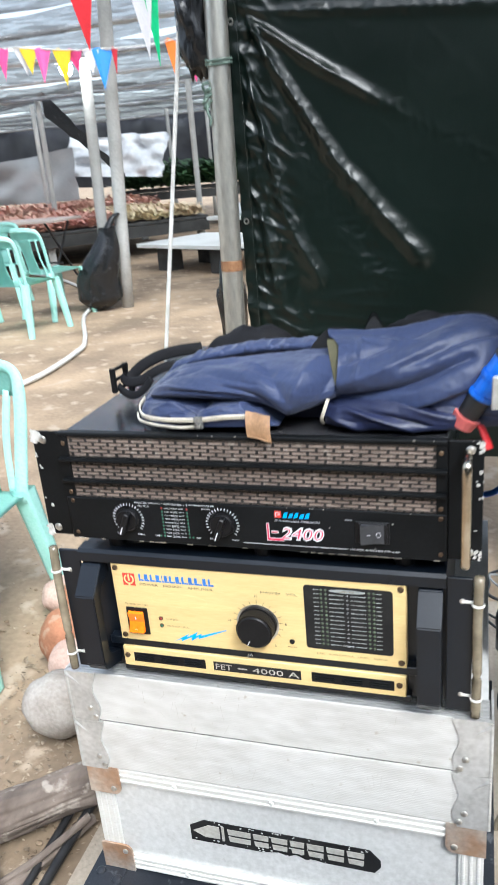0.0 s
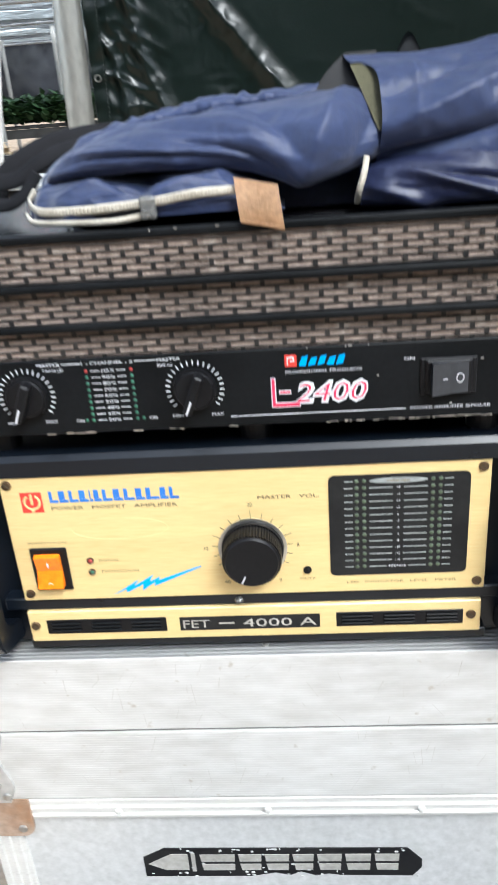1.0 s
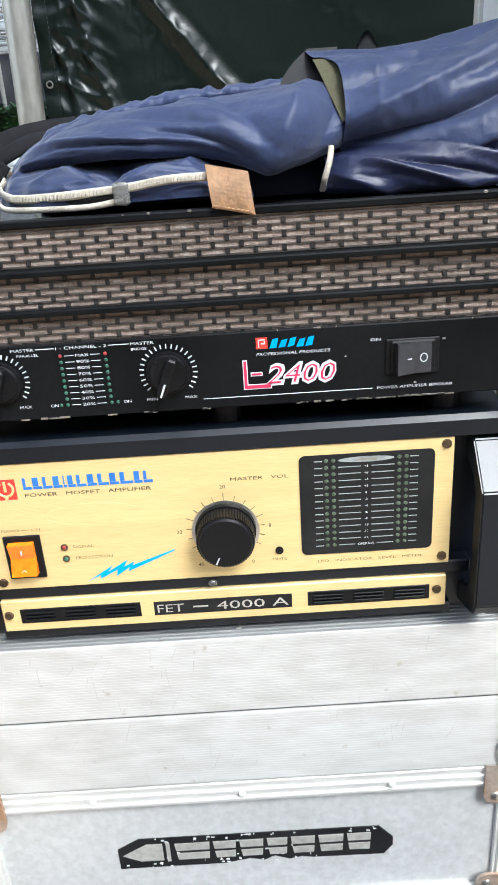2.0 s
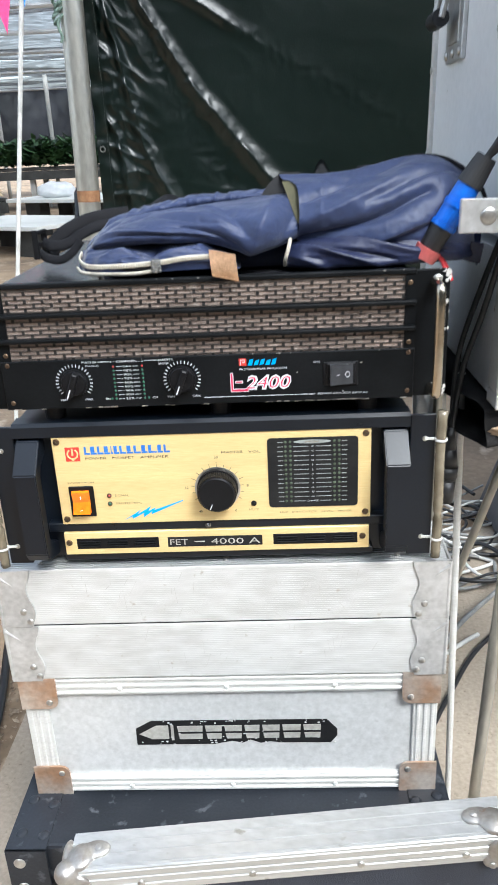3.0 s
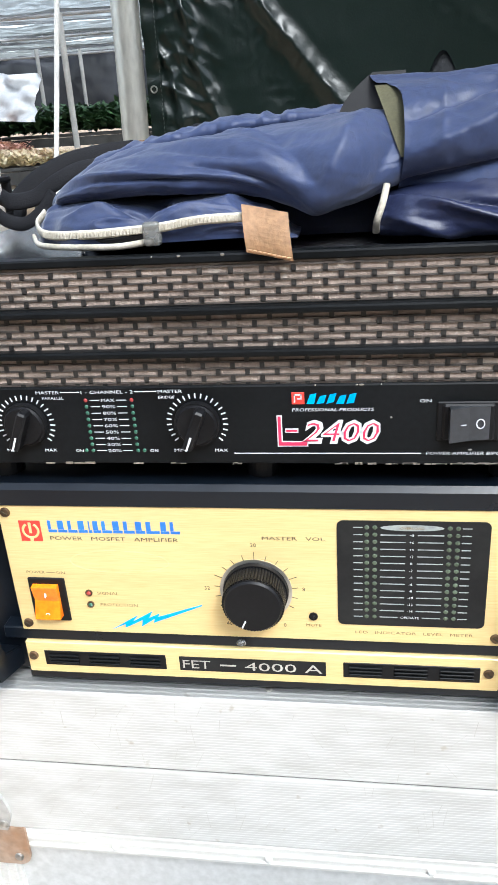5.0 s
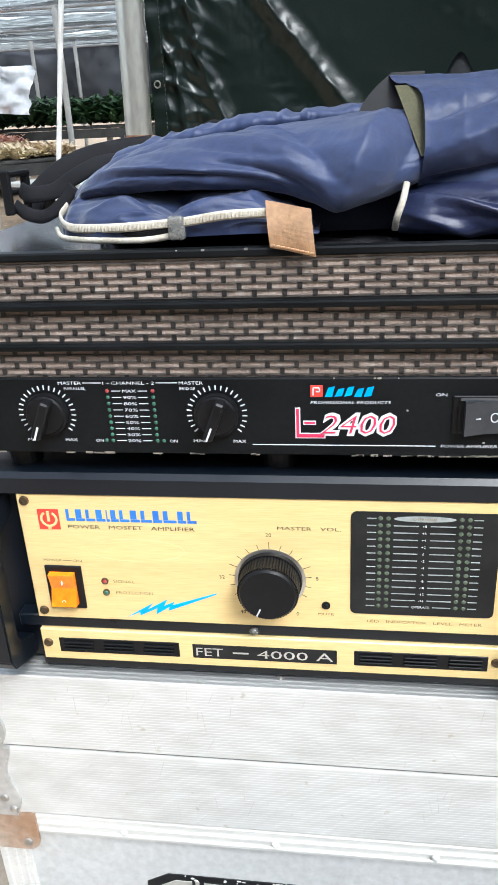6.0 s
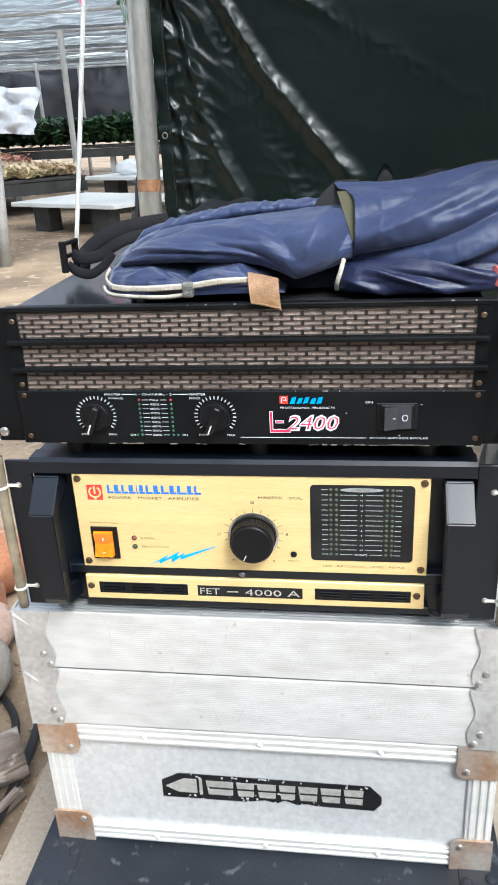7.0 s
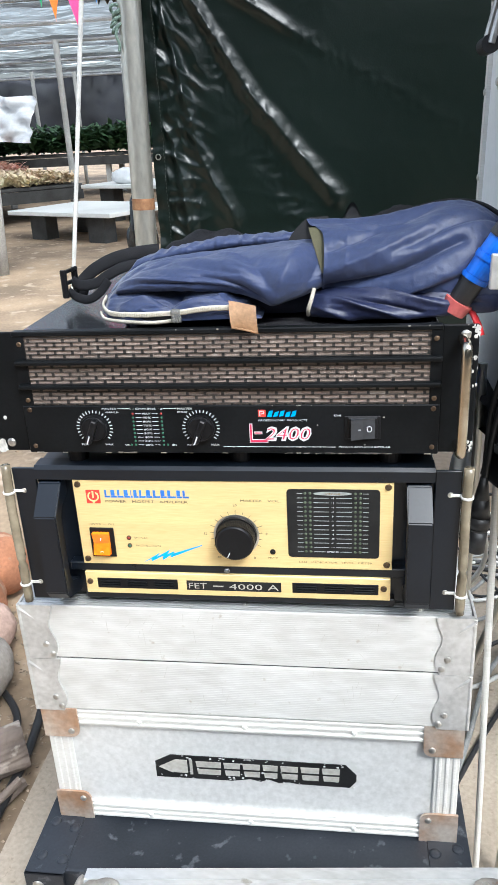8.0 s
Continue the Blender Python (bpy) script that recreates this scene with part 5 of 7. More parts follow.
def tarp_y(x, z):
    """Stretched folds running from the tied corner, and loose crumples near the pole."""
    y = 0.0
    for p0, p1, p2, p3, wl, wr, h, far in FOLDS:
        best, side, along = 9.0, 1.0, 0.0
        for k, (a, b) in enumerate(((p0, p1), (p1, p2), (p2, p3))):
            dx, dz = b[0] - a[0], b[1] - a[1]
            n2 = dx * dx + dz * dz
            t = ((x - a[0]) * dx + (z - a[1]) * dz) / n2
            t = min(1.0, max(0.0, t))
            ex, ez = x - a[0] - t * dx, z - a[1] - t * dz
            q = math.hypot(ex, ez)
            if q < best:
                best, along = q, (k + t) / 3
                side = 1.0 if dx * ez - dz * ex < 0 else -1.0
        w = (wl if side > 0 else wr) * (0.55 + 0.75 * along)
        if best > 3.2 * w:
            continue
        q = best + 0.004 * noise.noise((x * 16, 4.0, z * 16)) + 0.0018 * noise.noise((x * 55, 8.0, z * 55))
        g = math.exp(-(max(q, 0.0) / w) ** 2) if side > 0 else max(0.0, 1.0 - max(q, 0.0) / (2.3 * w)) ** 1.7
        y -= h * g * smooth(0.0, 0.12, along) * (1 - smooth(far - 0.3, far + 0.05, along)) * (0.85 + 0.45 * noise.noise((x * 20, 1.0, z * 20)))
        y -= 0.0016 * g * (1 - abs(2 * noise.noise((x * 45, 5.0, z * 45))))
    e = 1 - smooth(0.05, 0.13 + 0.17 * max(0, 1.5 - z), x + 0.33)
    if e > 0:
        c = 0.3 * noise.noise((x * 7, 2.0, z * 5))
        r1 = 1 - abs(2 * noise.noise((x * 13 + z * 19 + c * 3, 3.0, z * 6 - x * 9)))
        r2 = 1 - abs(2 * noise.noise((x * 22 + z * 9, 1.0, z * 14 - x * 8 + c * 4)))
        r3 = noise.noise((x * 42, 6.0, z * 42))
        y -= e * (0.0075 * max(0, r1) ** 1.3 + 0.0042 * max(0, r2) ** 1.3 + 0.0010 * r3)
    low = (1 - smooth(0.95, 1.12, z)) * (1 - smooth(-0.05, 0.25, x))
    if low > 0:
        y -= low * 0.0026 * max(0, 1 - abs(2 * noise.noise((x * 3, 12.0, z * 26 + x * 3)))) ** 2
    return y + 0.010 * noise.noise((x * 2.2, 0.5, z * 2.2)) + 0.0010 * noise.noise((x * 11, 9.0, z * 11)) - 0.0006 * max(0, 0.8 - abs(3 * noise.noise((x * 14, 15.0, z * 14))))


def tarp(u, v):
    x = -0.333 + 0.62 * u + 2.2 * u ** 4
    z = 0.52 + 2.2 * v
    return Vector((x, 1.105 + tarp_y(x, z) + 0.05 * u, z))


tw = thing("tarpaulin", (0.6, 1.1, 0.0), "dark green glossy plastic tarpaulin with stretched folds", "tarpaulin")
part("sheet", surface(tarp, 360, 520), TARP, tw, smooth=True)
hem = surface(lambda u, v: Vector((-0.336 + 0.030 * u, 1.098 + tarp_y(-0.333 + 0.03 * u, 0.52 + 2.2 * v), 0.52 + 2.2 * v)), 3, 200)
part("hem", hem, TARP, tw, "doubled edge hem", smooth=True)
st = bmesh.new()
for i in range(140):
    z = 0.55 + i * 0.0085
    box(st, -0.3100, -0.3090, 1.0955 + tarp_y(-0.309, z), 1.0975 + tarp_y(-0.309, z), z, z + 0.005)
tagged(part("stitching", st, GREYTHREAD, tw), kind="stuff")
for z in (0.75, 1.15, 1.59):
    ring = [Vector((-0.322 + 0.006 * math.cos(a), 1.092 + tarp_y(-0.322, z), z + 0.006 * math.sin(a))) for a in (2 * math.pi * i / 16 for i in range(17))]
    part("eyelet", sweep(bmesh.new(), ring, 0.0015, seg=6, up=Vector((0, 1, 0))), STEEL, tw, "metal eyelet")


tw.matrix_basis = Matrix.Translation((-0.006, 0.100, -0.073)) @ tw.matrix_basis


def pole():
    root = thing("tent_pole", (-0.405, 1.06, 0), "galvanised steel tent pole with a rusty ring", "pole")
    lean = 0.026
    a, b = Vector((-0.392, 1.07, -0.02)), Vector((-0.392 + lean * 2.92, 1.07, 2.9))
    part("tube", sweep(bmesh.new(), [a.lerp(b, i / 6) for i in range(7)], 0.0265, seg=24), GALV, root, smooth=True)
    def at(z):
        return a.lerp(b, (z - a.z) / (b.z - a.z))
    for z, m, r, h in ((1.043, RUST, 0.0272, 0.012), (1.051, RUST, 0.0269, 0.006)):
        c = bmesh.new()
        cyl(c, at(z - h), at(z + h), r, None, 24)
        part("rust_ring", c, m, root, "rusty ring")
    for z in (1.503, 1.511):
        p = at(z)
        ring = [p + Vector((0.030 * math.cos(t), 0.030 * math.sin(t), 0.004 * math.sin(t))) for t in (2 * math.pi * i / 20 for i in range(21))]
        part("tie_cord", sweep(bmesh.new(), ring, 0.0028, seg=8), mat_green, root, "grey-green cord")
    root.matrix_basis = Matrix.Translation((-0.006, 0.096, -0.070)) @ root.matrix_basis
    return at


mat_green = mat("green_cord", (0.17, 0.24, 0.20), (0.11, 0.16, 0.13), 60, 600, 0.85, 0.05, bump=0.5)
pole_at = pole()


# ---- cord, rope and wrapped lamp at the pole ----
RUBBER = mat("black_rubber", (0.012, 0.012, 0.013), (0.022, 0.022, 0.023), 30, 300, 0.5, 0.1, bump=0.1)
BINBAG = mat("black_plastic_film", (0.008, 0.009, 0.01), (0.014, 0.015, 0.017), 20, 200, 0.25, 0.08, bump=0.3)


def cord(name, pts, r, m, label, category="cable", n=10, seg=8, kind="", group=""):
    return solo(name, sweep(bmesh.new(), spline(pts, n), r, seg=seg), m, label, category, group=group, smooth=True)


ROPE = [(-0.715, 1.08, -0.01), (-0.645, 1.08, 0.42), (-0.577, 1.08, 0.822), (-0.505, 1.08, 1.24), (-0.445, 1.08, 1.597), (-0.375, 1.08, 2.05), (-0.335, 1.07, 2.45)]
cord("rope", ROPE, 0.0055, WHITEROPE, "white guy rope stretched down to the ground", "rope").matrix_basis = Matrix.Translation((-0.006, 0.097, -0.071))


wrap = thing("wrapped_lamp", (-0.43, 1.06, 1.44), "floodlight wrapped in black plastic tied to the pole", "lamp")
part("wrapping", lump((-0.408, 1.09, 1.60), 0.068, 3.0, (0.62, 0.7, 1.75), 0.35, freq=2.6), BINBAG, wrap, smooth=True)
kn = bmesh.new()
for k in range(4):
    c = Vector((-0.381 + 0.004 * math.sin(k * 2.1), 1.052, 1.455 - 0.012 * k))
    loop = [c + Vector((0.010 * math.cos(a), 0.005 * math.sin(2 * a + k), 0.009 * math.sin(a + 0.6 * k))) for a in (2 * math.pi * i / 16 for i in range(17))]
    sweep(kn, loop, 0.0036, seg=8, up=Vector((0, 1, 0.01)))
sweep(kn, spline([(-0.378, 1.050, 1.42), (-0.383, 1.046, 1.405), (-0.377, 1.047, 1.385), (-0.380, 1.046, 1.372)], 6), 0.0034, seg=8, up=Vector((0, 1, 0)))
part("knot", kn, mat_green, wrap, "knotted grey-green cord", smooth=True)
wrap.matrix_basis = Matrix.Translation((-0.006, 0.097, -0.071)) @ wrap.matrix_basis
solo("bin_bag", lump((-0.395, 1.222, 0.873), 0.08, 8.0, (0.45, 0.6, 1.7), 0.25), BINBAG, "black plastic bag hung behind the pole", "bag", smooth=True)


# ---- rack case on the covered table ----
def rack_case():
    root = thing("rack_case", (0.55, 0.2, 0.80), "tall silver rack flight case with spring handles on covered table", "flight case")
    tilt = Matrix.Translation((0.303, 0.0, 0.80)) @ Matrix.Rotation(radians(0.9), 4, "Y") @ Matrix.Diagonal((1, 1.09, 1, 1))

    def put(name, bm, m, parent, label="", smooth=False):
        bm.transform(tilt)
        return part(name, bm, m, parent, label, smooth)
    lo = put("base_section", B(0.004, 0.50, 0.058, 0.445, 0.004, 0.160), RACKLAM, root)
    up = put("cover_section", B(0.004, 0.50, -0.020, 0.445, 0.172, 0.95), RACKLAM, root)
    put("rack_panel", B(0.012, 0.48, 0.038, 0.050, 0.018, 0.158), mat_panel, lo, "dark rack blank panel")
    for x, z in ((0.050, 0.130), (0.050, 0.060), (0.20, 0.13), (0.20, 0.06)):
        c = bmesh.new()
        ball(c, (x, 0.037, z), 0.0095, 14, (1, 0.35, 1))
        put("panel_screw", c, CHROME, lo, smooth=True)
    for x, w in ((0.040, 0.008), (0.056, 0.009)):
        put("tape_mark", B(x, x + w, 0.034, 0.0375, 0.020, 0.030), WHITEINK, lo)
    fr = bmesh.new()
    box(fr, -0.001, 0.011, 0.026, 0.060, 0.0165, 0.165, bev=0.0015)
    box(fr, -0.001, 0.50, 0.0255, 0.060, 0.0, 0.016, bev=0.0015)
    put("front_frame", fr, ALU, lo, "aluminium front frame")
    fr = bmesh.new()
    box(fr, -0.001, 0.016, -0.030, 0.006, 0.172, 0.952, bev=0.0015)
    box(fr, 0.018, 0.026, -0.034, 0.0, 0.172, 0.952, bev=0.0015)
    box(fr, 0.026, 0.50, -0.030, 0.0, 0.172, 0.20, bev=0.0015)
    put("front_frame", fr, ALU, up, "aluminium front frame")
    be = bmesh.new()
    box(be, -0.0015, 0.012, 0.432, 0.448, 0.0, 0.952, bev=0.001)
    put("back_edge", be, ALU, root)
    for z in (0.25, 0.36, 0.48, 0.60):
        c = bmesh.new()
        ball(c, (-0.002, 0.438, z), 0.005, 10, (0.5, 1, 1))
        put("rivet", c, STEEL, up)
    for y, z in ((0.035, 0.305), (0.06, 0.10), (0.055, 0.045)):
        c = bmesh.new()
        ball(c, (0.002, y, z), 0.0065, 10, (0.4, 1, 1))
        put("rivet", c, RUST, up if z > 0.2 else lo)
    # spring handles
    for yc, z0, big in ((0.315, 0.360, 0.8), (0.075, 0.363, 1.0)):
        pl = bmesh.new()
        w, h = 0.052 * big, 0.132 if big < 1 else 0.120
        box(pl, -0.002, 0.004, yc - w, yc + w, z0, z0 + h, bev=0.001)
        hd = put("spring_handle", pl, ZINC, up, "zinc spring handle with black grip")
        dish = bmesh.new()
        box(dish, -0.0035, -0.001, yc - w * 0.62, yc + w * 0.62, z0 + 0.02, z0 + h * 0.66, bev=0.001)
        put("dish", dish, ZINC, hd)
        hg = bmesh.new()
        cyl(hg, (-0.010, yc - w * 0.85, z0 + h * 0.82), (-0.010, yc + w * 0.85, z0 + h * 0.82), 0.013, None, 16)
        for k in range(4):
            box(hg, -0.012, 0.0, yc - w * 0.8 + k * w * 0.46, yc - w * 0.8 + k * w * 0.46 + w * 0.22, z0 + h * 0.82, z0 + h * 1.04, bev=0.002)
        put("hinge_roll", hg, DULLZINC, hd)
        out = 0.034 if big == 1.0 else 0.024
        zt = z0 + h * (0.41 if big == 1.0 else 0.36)
        for yy in (yc - w * 0.55, yc + w * 0.55):
            put("arm", cyl(bmesh.new(), (-0.010, yy, z0 + h * 0.82), (-out, yy, zt), 0.0042, None, 10), STEEL, hd)
        put("grip", cyl(bmesh.new(), (-out, yc - w * 0.50, zt), (-out, yc + w * 0.50, zt), 0.0105, None, 20), RUBBER, hd)
        for yy in (yc - w * 0.8, yc, yc + w * 0.8):
            c = bmesh.new()
            ball(c, (-0.003, yy, z0 + 0.009), 0.0055, 10, (0.5, 1, 1))
            put("rivet", c, STEEL, hd)
    # catch with its tongue sticking out
    c = bmesh.new()
    box(c, -0.004, 0.006, -0.012, 0.045, 0.158, 0.245, bev=0.002)
    box(c, -0.012, 0.002, -0.020, -0.008, 0.172, 0.228, bev=0.002)
    ct = put("catch", c, ZINC, up, "worn butterfly catch")
    t = bmesh.new()
    box(t, -0.060, 0.0, -0.004, 0.002, 0.187, 0.218, bev=0.001)
    put("tongue", t, ZINC, ct)
    for k, r in ((0, 0.0095), (1, 0.0060)):
        c = bmesh.new()
        ball(c, (-0.034 + 0.013 * k, -0.0042, 0.2025), r * 0.85, 14, (1, 0.25, 1))
        put("rivet", c, STEEL, ct, smooth=True)



mat_panel = mat("slate_grey_panel", (0.035, 0.04, 0.045), (0.055, 0.06, 0.066), 10, 200, 0.55, 0.1, bump=0.08)
rack_case()

CLOTH = mat("black_pile_cloth", (0.010, 0.010, 0.011), (0.020, 0.019, 0.019), 20, 500, 0.95, 0.03, bump=1.0)
CHIPBOARD = mat("broken_chipboard", (0.45, 0.33, 0.22), (0.30, 0.21, 0.13), 60, 300, 0.9, 0.05, bump=0.8)


def side_table():
    root = thing("side_table", (0.6, 0.3, 0), "steel-legged table top covered with ragged black pile cloth", "table")

    def edge(u, v):
        x = 0.288 + 0.62 * u
        ang = v * 2 * math.pi
        n = 0.006 * noise.noise((x * 25, ang * 1.5, 0)) + 0.003 * noise.noise((x * 70, ang * 4, 2))
        y = 0.265 - (0.220 + n) * max(-1, min(1, 1.35 * math.cos(ang)))
        z = 0.774 + (0.024 + n) * max(-1, min(1, 1.35 * math.sin(ang)))
        return Vector((x + 0.030 * noise.noise((y * 12, z * 20, 1)) * (1 - u) ** 4, y, z))
    bm = surface(edge, 120, 60)
    bmesh.ops.holes_fill(bm, edges=[e for e in bm.edges if e.is_boundary], sides=200)
    part("cloth_top", bm, CLOTH, root, "ragged black pile cloth", smooth=True)
    part("broken_edge", lump((0.330, 0.044, 0.7720), 0.022, 4.0, (1.2, 0.30, 0.34), 0.35), CHIPBOARD, root, "torn edge showing chipboard", smooth=True)
    for p, q, r in (((0.401, 0.22, 0.752), (0.362, 0.19, 0.0), 0.0090), ((0.410, 0.24, 0.74), (0.285, 0.46, 0.0), 0.0065), ((0.82, 0.10, 0.745), (0.84, 0.09, 0.0), 0.0125), ((0.82, 0.42, 0.745), (0.84, 0.44, 0.0), 0.0125)):
        part("leg", sweep(bmesh.new(), [Vector(p).lerp(Vector(q), k / 4) for k in range(5)], r, seg=16), GALV, root, "dull galvanised tube leg", smooth=True)


side_table()
solo("thin_rod", cyl(bmesh.new(), (0.300, 0.17, 0.80), (0.326, 0.19, -0.0), 0.0048, None, 12), ALU, "thin bright steel rod standing on the slab", "rod")
solo("thin_rod", cyl(bmesh.new(), (0.292, 0.26, 0.84), (0.292, 0.27, 0.0), 0.006, None, 12), GALV, "dull steel rod standing on the slab", "rod")

# ---- plugs and cables beside the stack ----
BLUEPL = mat("bright_blue_plastic", (0.01, 0.11, 0.55), (0.012, 0.14, 0.62), 30, 200, 0.35, 0.08, bump=0.05)
REDPL = mat("red_plastic", (0.60, 0.03, 0.035), (0.5, 0.02, 0.03), 30, 200, 0.35, 0.08, bump=0.05)
PINKTAPE = mat("faded_red_tape", (0.66, 0.18, 0.16), (0.55, 0.12, 0.11), 40, 200, 0.5, 0.08, bump=0.1)


def stages(rows, axis_a, axis_b, mats):
    """Turned pieces along an axis: rows of (start, end, r0, r1, material key)."""
    a, b = Vector(axis_a), Vector(axis_b)
    out = []
    for s, e, r0, r1, k in rows:
        out.append((cyl(bmesh.new(), a.lerp(b, s), a.lerp(b, e), r0, r1, 24), mats[k]))
    return out


def blue_plug():
    a, b = (0.2205, 0.028, 0.9640), (0.2735, 0.020, 1.0540)
    root = thing("cable_plug", (0.2215, 0.028, 0.957), "blue and black speaker cable plug leaning on the amplifier", "plug")
    names = ("ring", "nose", "collar", "sleeve", "sleeve_ring", "sleeve", "tail")
    rows = ((-0.03, 0.09, 0.0120, 0.0140, "r"), (0.09, 0.30, 0.0105, 0.0115, "k"), (0.30, 0.35, 0.0132, 0.0132, "b"), (0.35, 0.50, 0.0118, 0.0118, "b"), (0.50, 0.56, 0.0130, 0.0130, "b"), (0.56, 0.72, 0.0118, 0.0115, "b"), (0.72, 1.0, 0.0128, 0.0100, "k"))
    for n, (bm, m) in zip(names, stages(rows, a, b, {"k": RUBBER, "b": BLUEPL, "r": PINKTAPE})):
        bmesh.ops.bevel(bm, geom=[e for e in bm.edges if len(e.link_faces) == 2 and any(len(f.verts) > 8 for f in e.link_faces)], offset=0.0006, segments=2, affect="EDGES")
        part(n, bm, m, root)
    part("red_tab", sweep(bmesh.new(), spline([(0.226, 0.030, 0.966), (0.236, 0.028, 0.962), (0.242, 0.024, 0.952), (0.246, 0.020, 0.940)], 8), 0.0050, 0.002, 8), REDPL, root, "red plastic tab", smooth=True)
    for k in range(3):
        dx = 0.004 * k
        part("cable", sweep(bmesh.new(), spline([(0.2730, 0.02, 1.052), (0.286 + dx, 0.014, 1.075), (0.300 + dx, 0.0, 1.12), (0.322 + dx, -0.018, 1.18), (0.350 + dx, -0.04, 1.25), (0.385, -0.06, 1.36)], 8), 0.0031, seg=8), RUBBER, root, smooth=True)
    part("cable", sweep(bmesh.new(), spline([(0.2735, 0.02, 1.052), (0.292, 0.012, 1.082), (0.306, 0.006, 1.086), (0.300, 0.004, 1.076), (0.288, 0.008, 1.068)], 8), 0.0031, seg=8), RUBBER, root, smooth=True)


blue_plug()


def black_plug():
    a, b = (0.2742, 0.100, 0.7560), (0.2703, 0.098, 0.6610)
    root = thing("cable_plug", (0.28, 0.10, 0.66), "black speaker cable plug hanging from its cable", "plug")
    names = ("boot", "sleeve", "collar", "sleeve", "nose")
    rows = ((0.0, 0.28, 0.0040, 0.0085, "k"), (0.28, 0.52, 0.0085, 0.0115, "k"), (0.52, 0.66, 0.0122, 0.0124, "k"), (0.66, 0.70, 0.0112, 0.0112, "k"), (0.70, 1.0, 0.0108, 0.0100, "k"))
    for n, (bm, m) in zip(names, stages(rows, a, b, {"k": RUBBER})):
        part(n, bm, m, root, smooth=True)
    part("cable", sweep(bmesh.new(), spline([(0.2745, 0.10, 0.750), (0.281, 0.09, 0.83), (0.291, 0.06, 0.90), (0.300, 0.03, 0.98), (0.304, 0.02, 1.03), (0.300, 0.02, 1.07)], 8), 0.0032, seg=8), RUBBER, root, smooth=True)
    part("cable", sweep(bmesh.new(), spline([(0.2735, 0.10, 0.750), (0.277, 0.10, 0.84), (0.292, 0.08, 0.92), (0.302, 0.03, 1.00), (0.318, -0.01, 1.10)], 8), 0.0031, seg=8), RUBBER, root, smooth=True)


black_plug()
WHITEPL = mat("white_plastic_film", (0.78, 0.80, 0.82), (0.66, 0.69, 0.72), 12, 200, 0.35, 0.1, bump=0.1)
solo("plastic_bag", lump((0.296, 0.34, 0.655), 0.050, 6.0, (0.50, 0.6, 2.0), 0.45), WHITEPL, "crumpled white plastic bag behind the amplifiers", "bag", smooth=True)
solo("plastic_bag", lump((0.382, 0.45, 0.700), 0.036, 9.0, (0.7, 0.6, 1.5), 0.45), WHITEPL, "pale plastic bag hung under the covered table", "bag", smooth=True)
cord("cable", [(0.19, 0.30, 0.80), (0.235, 0.26, 0.785), (0.262, 0.24, 0.80), (0.275, 0.25, 0.825), (0.29, 0.28, 0.81)], 0.004, BLUEPL, "thin blue cable behind the amplifiers", n=8)
GREYCAB = mat("grey_cable", (0.30, 0.30, 0.29), (0.20, 0.20, 0.19), 30, 300, 0.6, 0.08, bump=0.05)
WHITECAB = mat("white_cable", (0.68, 0.67, 0.64), (0.55, 0.54, 0.5), 30, 300, 0.55, 0.08, bump=0.05)
rnd = random.Random(11)
for k in range(16):
    cx, cy = rnd.uniform(0.42, 0.80), rnd.uniform(0.98, 1.45)
    r0, a0 = rnd.uniform(0.10, 0.26), rnd.uniform(0, 6.3)
    pts = []
    for i in range(9):
        a = a0 + i * rnd.uniform(0.5, 0.9)
        r = r0 * rnd.uniform(0.75, 1.15)
        pts.append((cx + r * math.cos(a), cy + r * 0.8 * math.sin(a), 0.008 + 0.010 * rnd.random() * (k % 4)))
    m, lab = ((RUBBER, "black cable coiled on the floor"), (GREYCAB, "grey cable coiled on the floor"), (WHITECAB, "white cable coiled on the floor"))[k % 3 if k % 5 else 0]
    cord("cable", pts, rnd.choice((0.0035, 0.0045, 0.0055)), m, lab, n=8, group="floor cables")
for k, (p, q, w) in enumerate((((0.30, 0.62, 0.40), (0.33, 0.70, 0.02), 0.03), ((0.31, 0.55, 0.60), (0.36, 0.62, 0.02), 0.05), ((0.29, 0.60, 0.50), (0.40, 0.85, 0.02), -0.02))):
    p, q = Vector(p), Vector(q)
    cord("cable", [p, p.lerp(q, 0.35) + Vector((w, 0, -0.03)), p.lerp(q, 0.7) + Vector((-w, 0, 0)), q, q + Vector((0.15, 0.1, -0.008))], 0.005, (RUBBER, WHITECAB, GREYCAB)[k], ("black", "white", "grey")[k] + " cable hanging down behind the stack", n=8, group="floor cables")
cord("cable", [(0.30, 0.34, 0.006), (0.40, 0.52, 0.006), (0.52, 0.70, 0.006), (0.75, 0.90, 0.006), (1.1, 1.0, 0.006)], 0.005, RUBBER, "black cable run across the slab", group="floor cables")
cord("cable", [(0.29, 0.30, 0.006), (0.36, 0.50, 0.006), (0.44, 0.70, 0.02), (0.60, 0.86, 0.05), (0.75, 0.92, 0.18)], 0.0055, GREYCAB, "grey cable run across the slab", group="floor cables")
MONITOR = mat("grey_cabinet_paint", (0.10, 0.10, 0.105), (0.075, 0.075, 0.08), 12, 200, 0.6, 0.1, bump=0.15)
sp = thing("loudspeaker", (0.78, 0.95, 0), "dark grey loudspeaker wedge on the slab", "loudspeaker")
cab = prismx(0.575, 1.0, [(0.81, 0.012), (0.90, 0.33), (1.2, 0.33), (1.25, 0.012)])
for v in cab.verts:
    v.co.x += 0.26 * v.co.z if v.co.x < 0.7 else 0.0
part("cabinet", cab, MONITOR, sp)
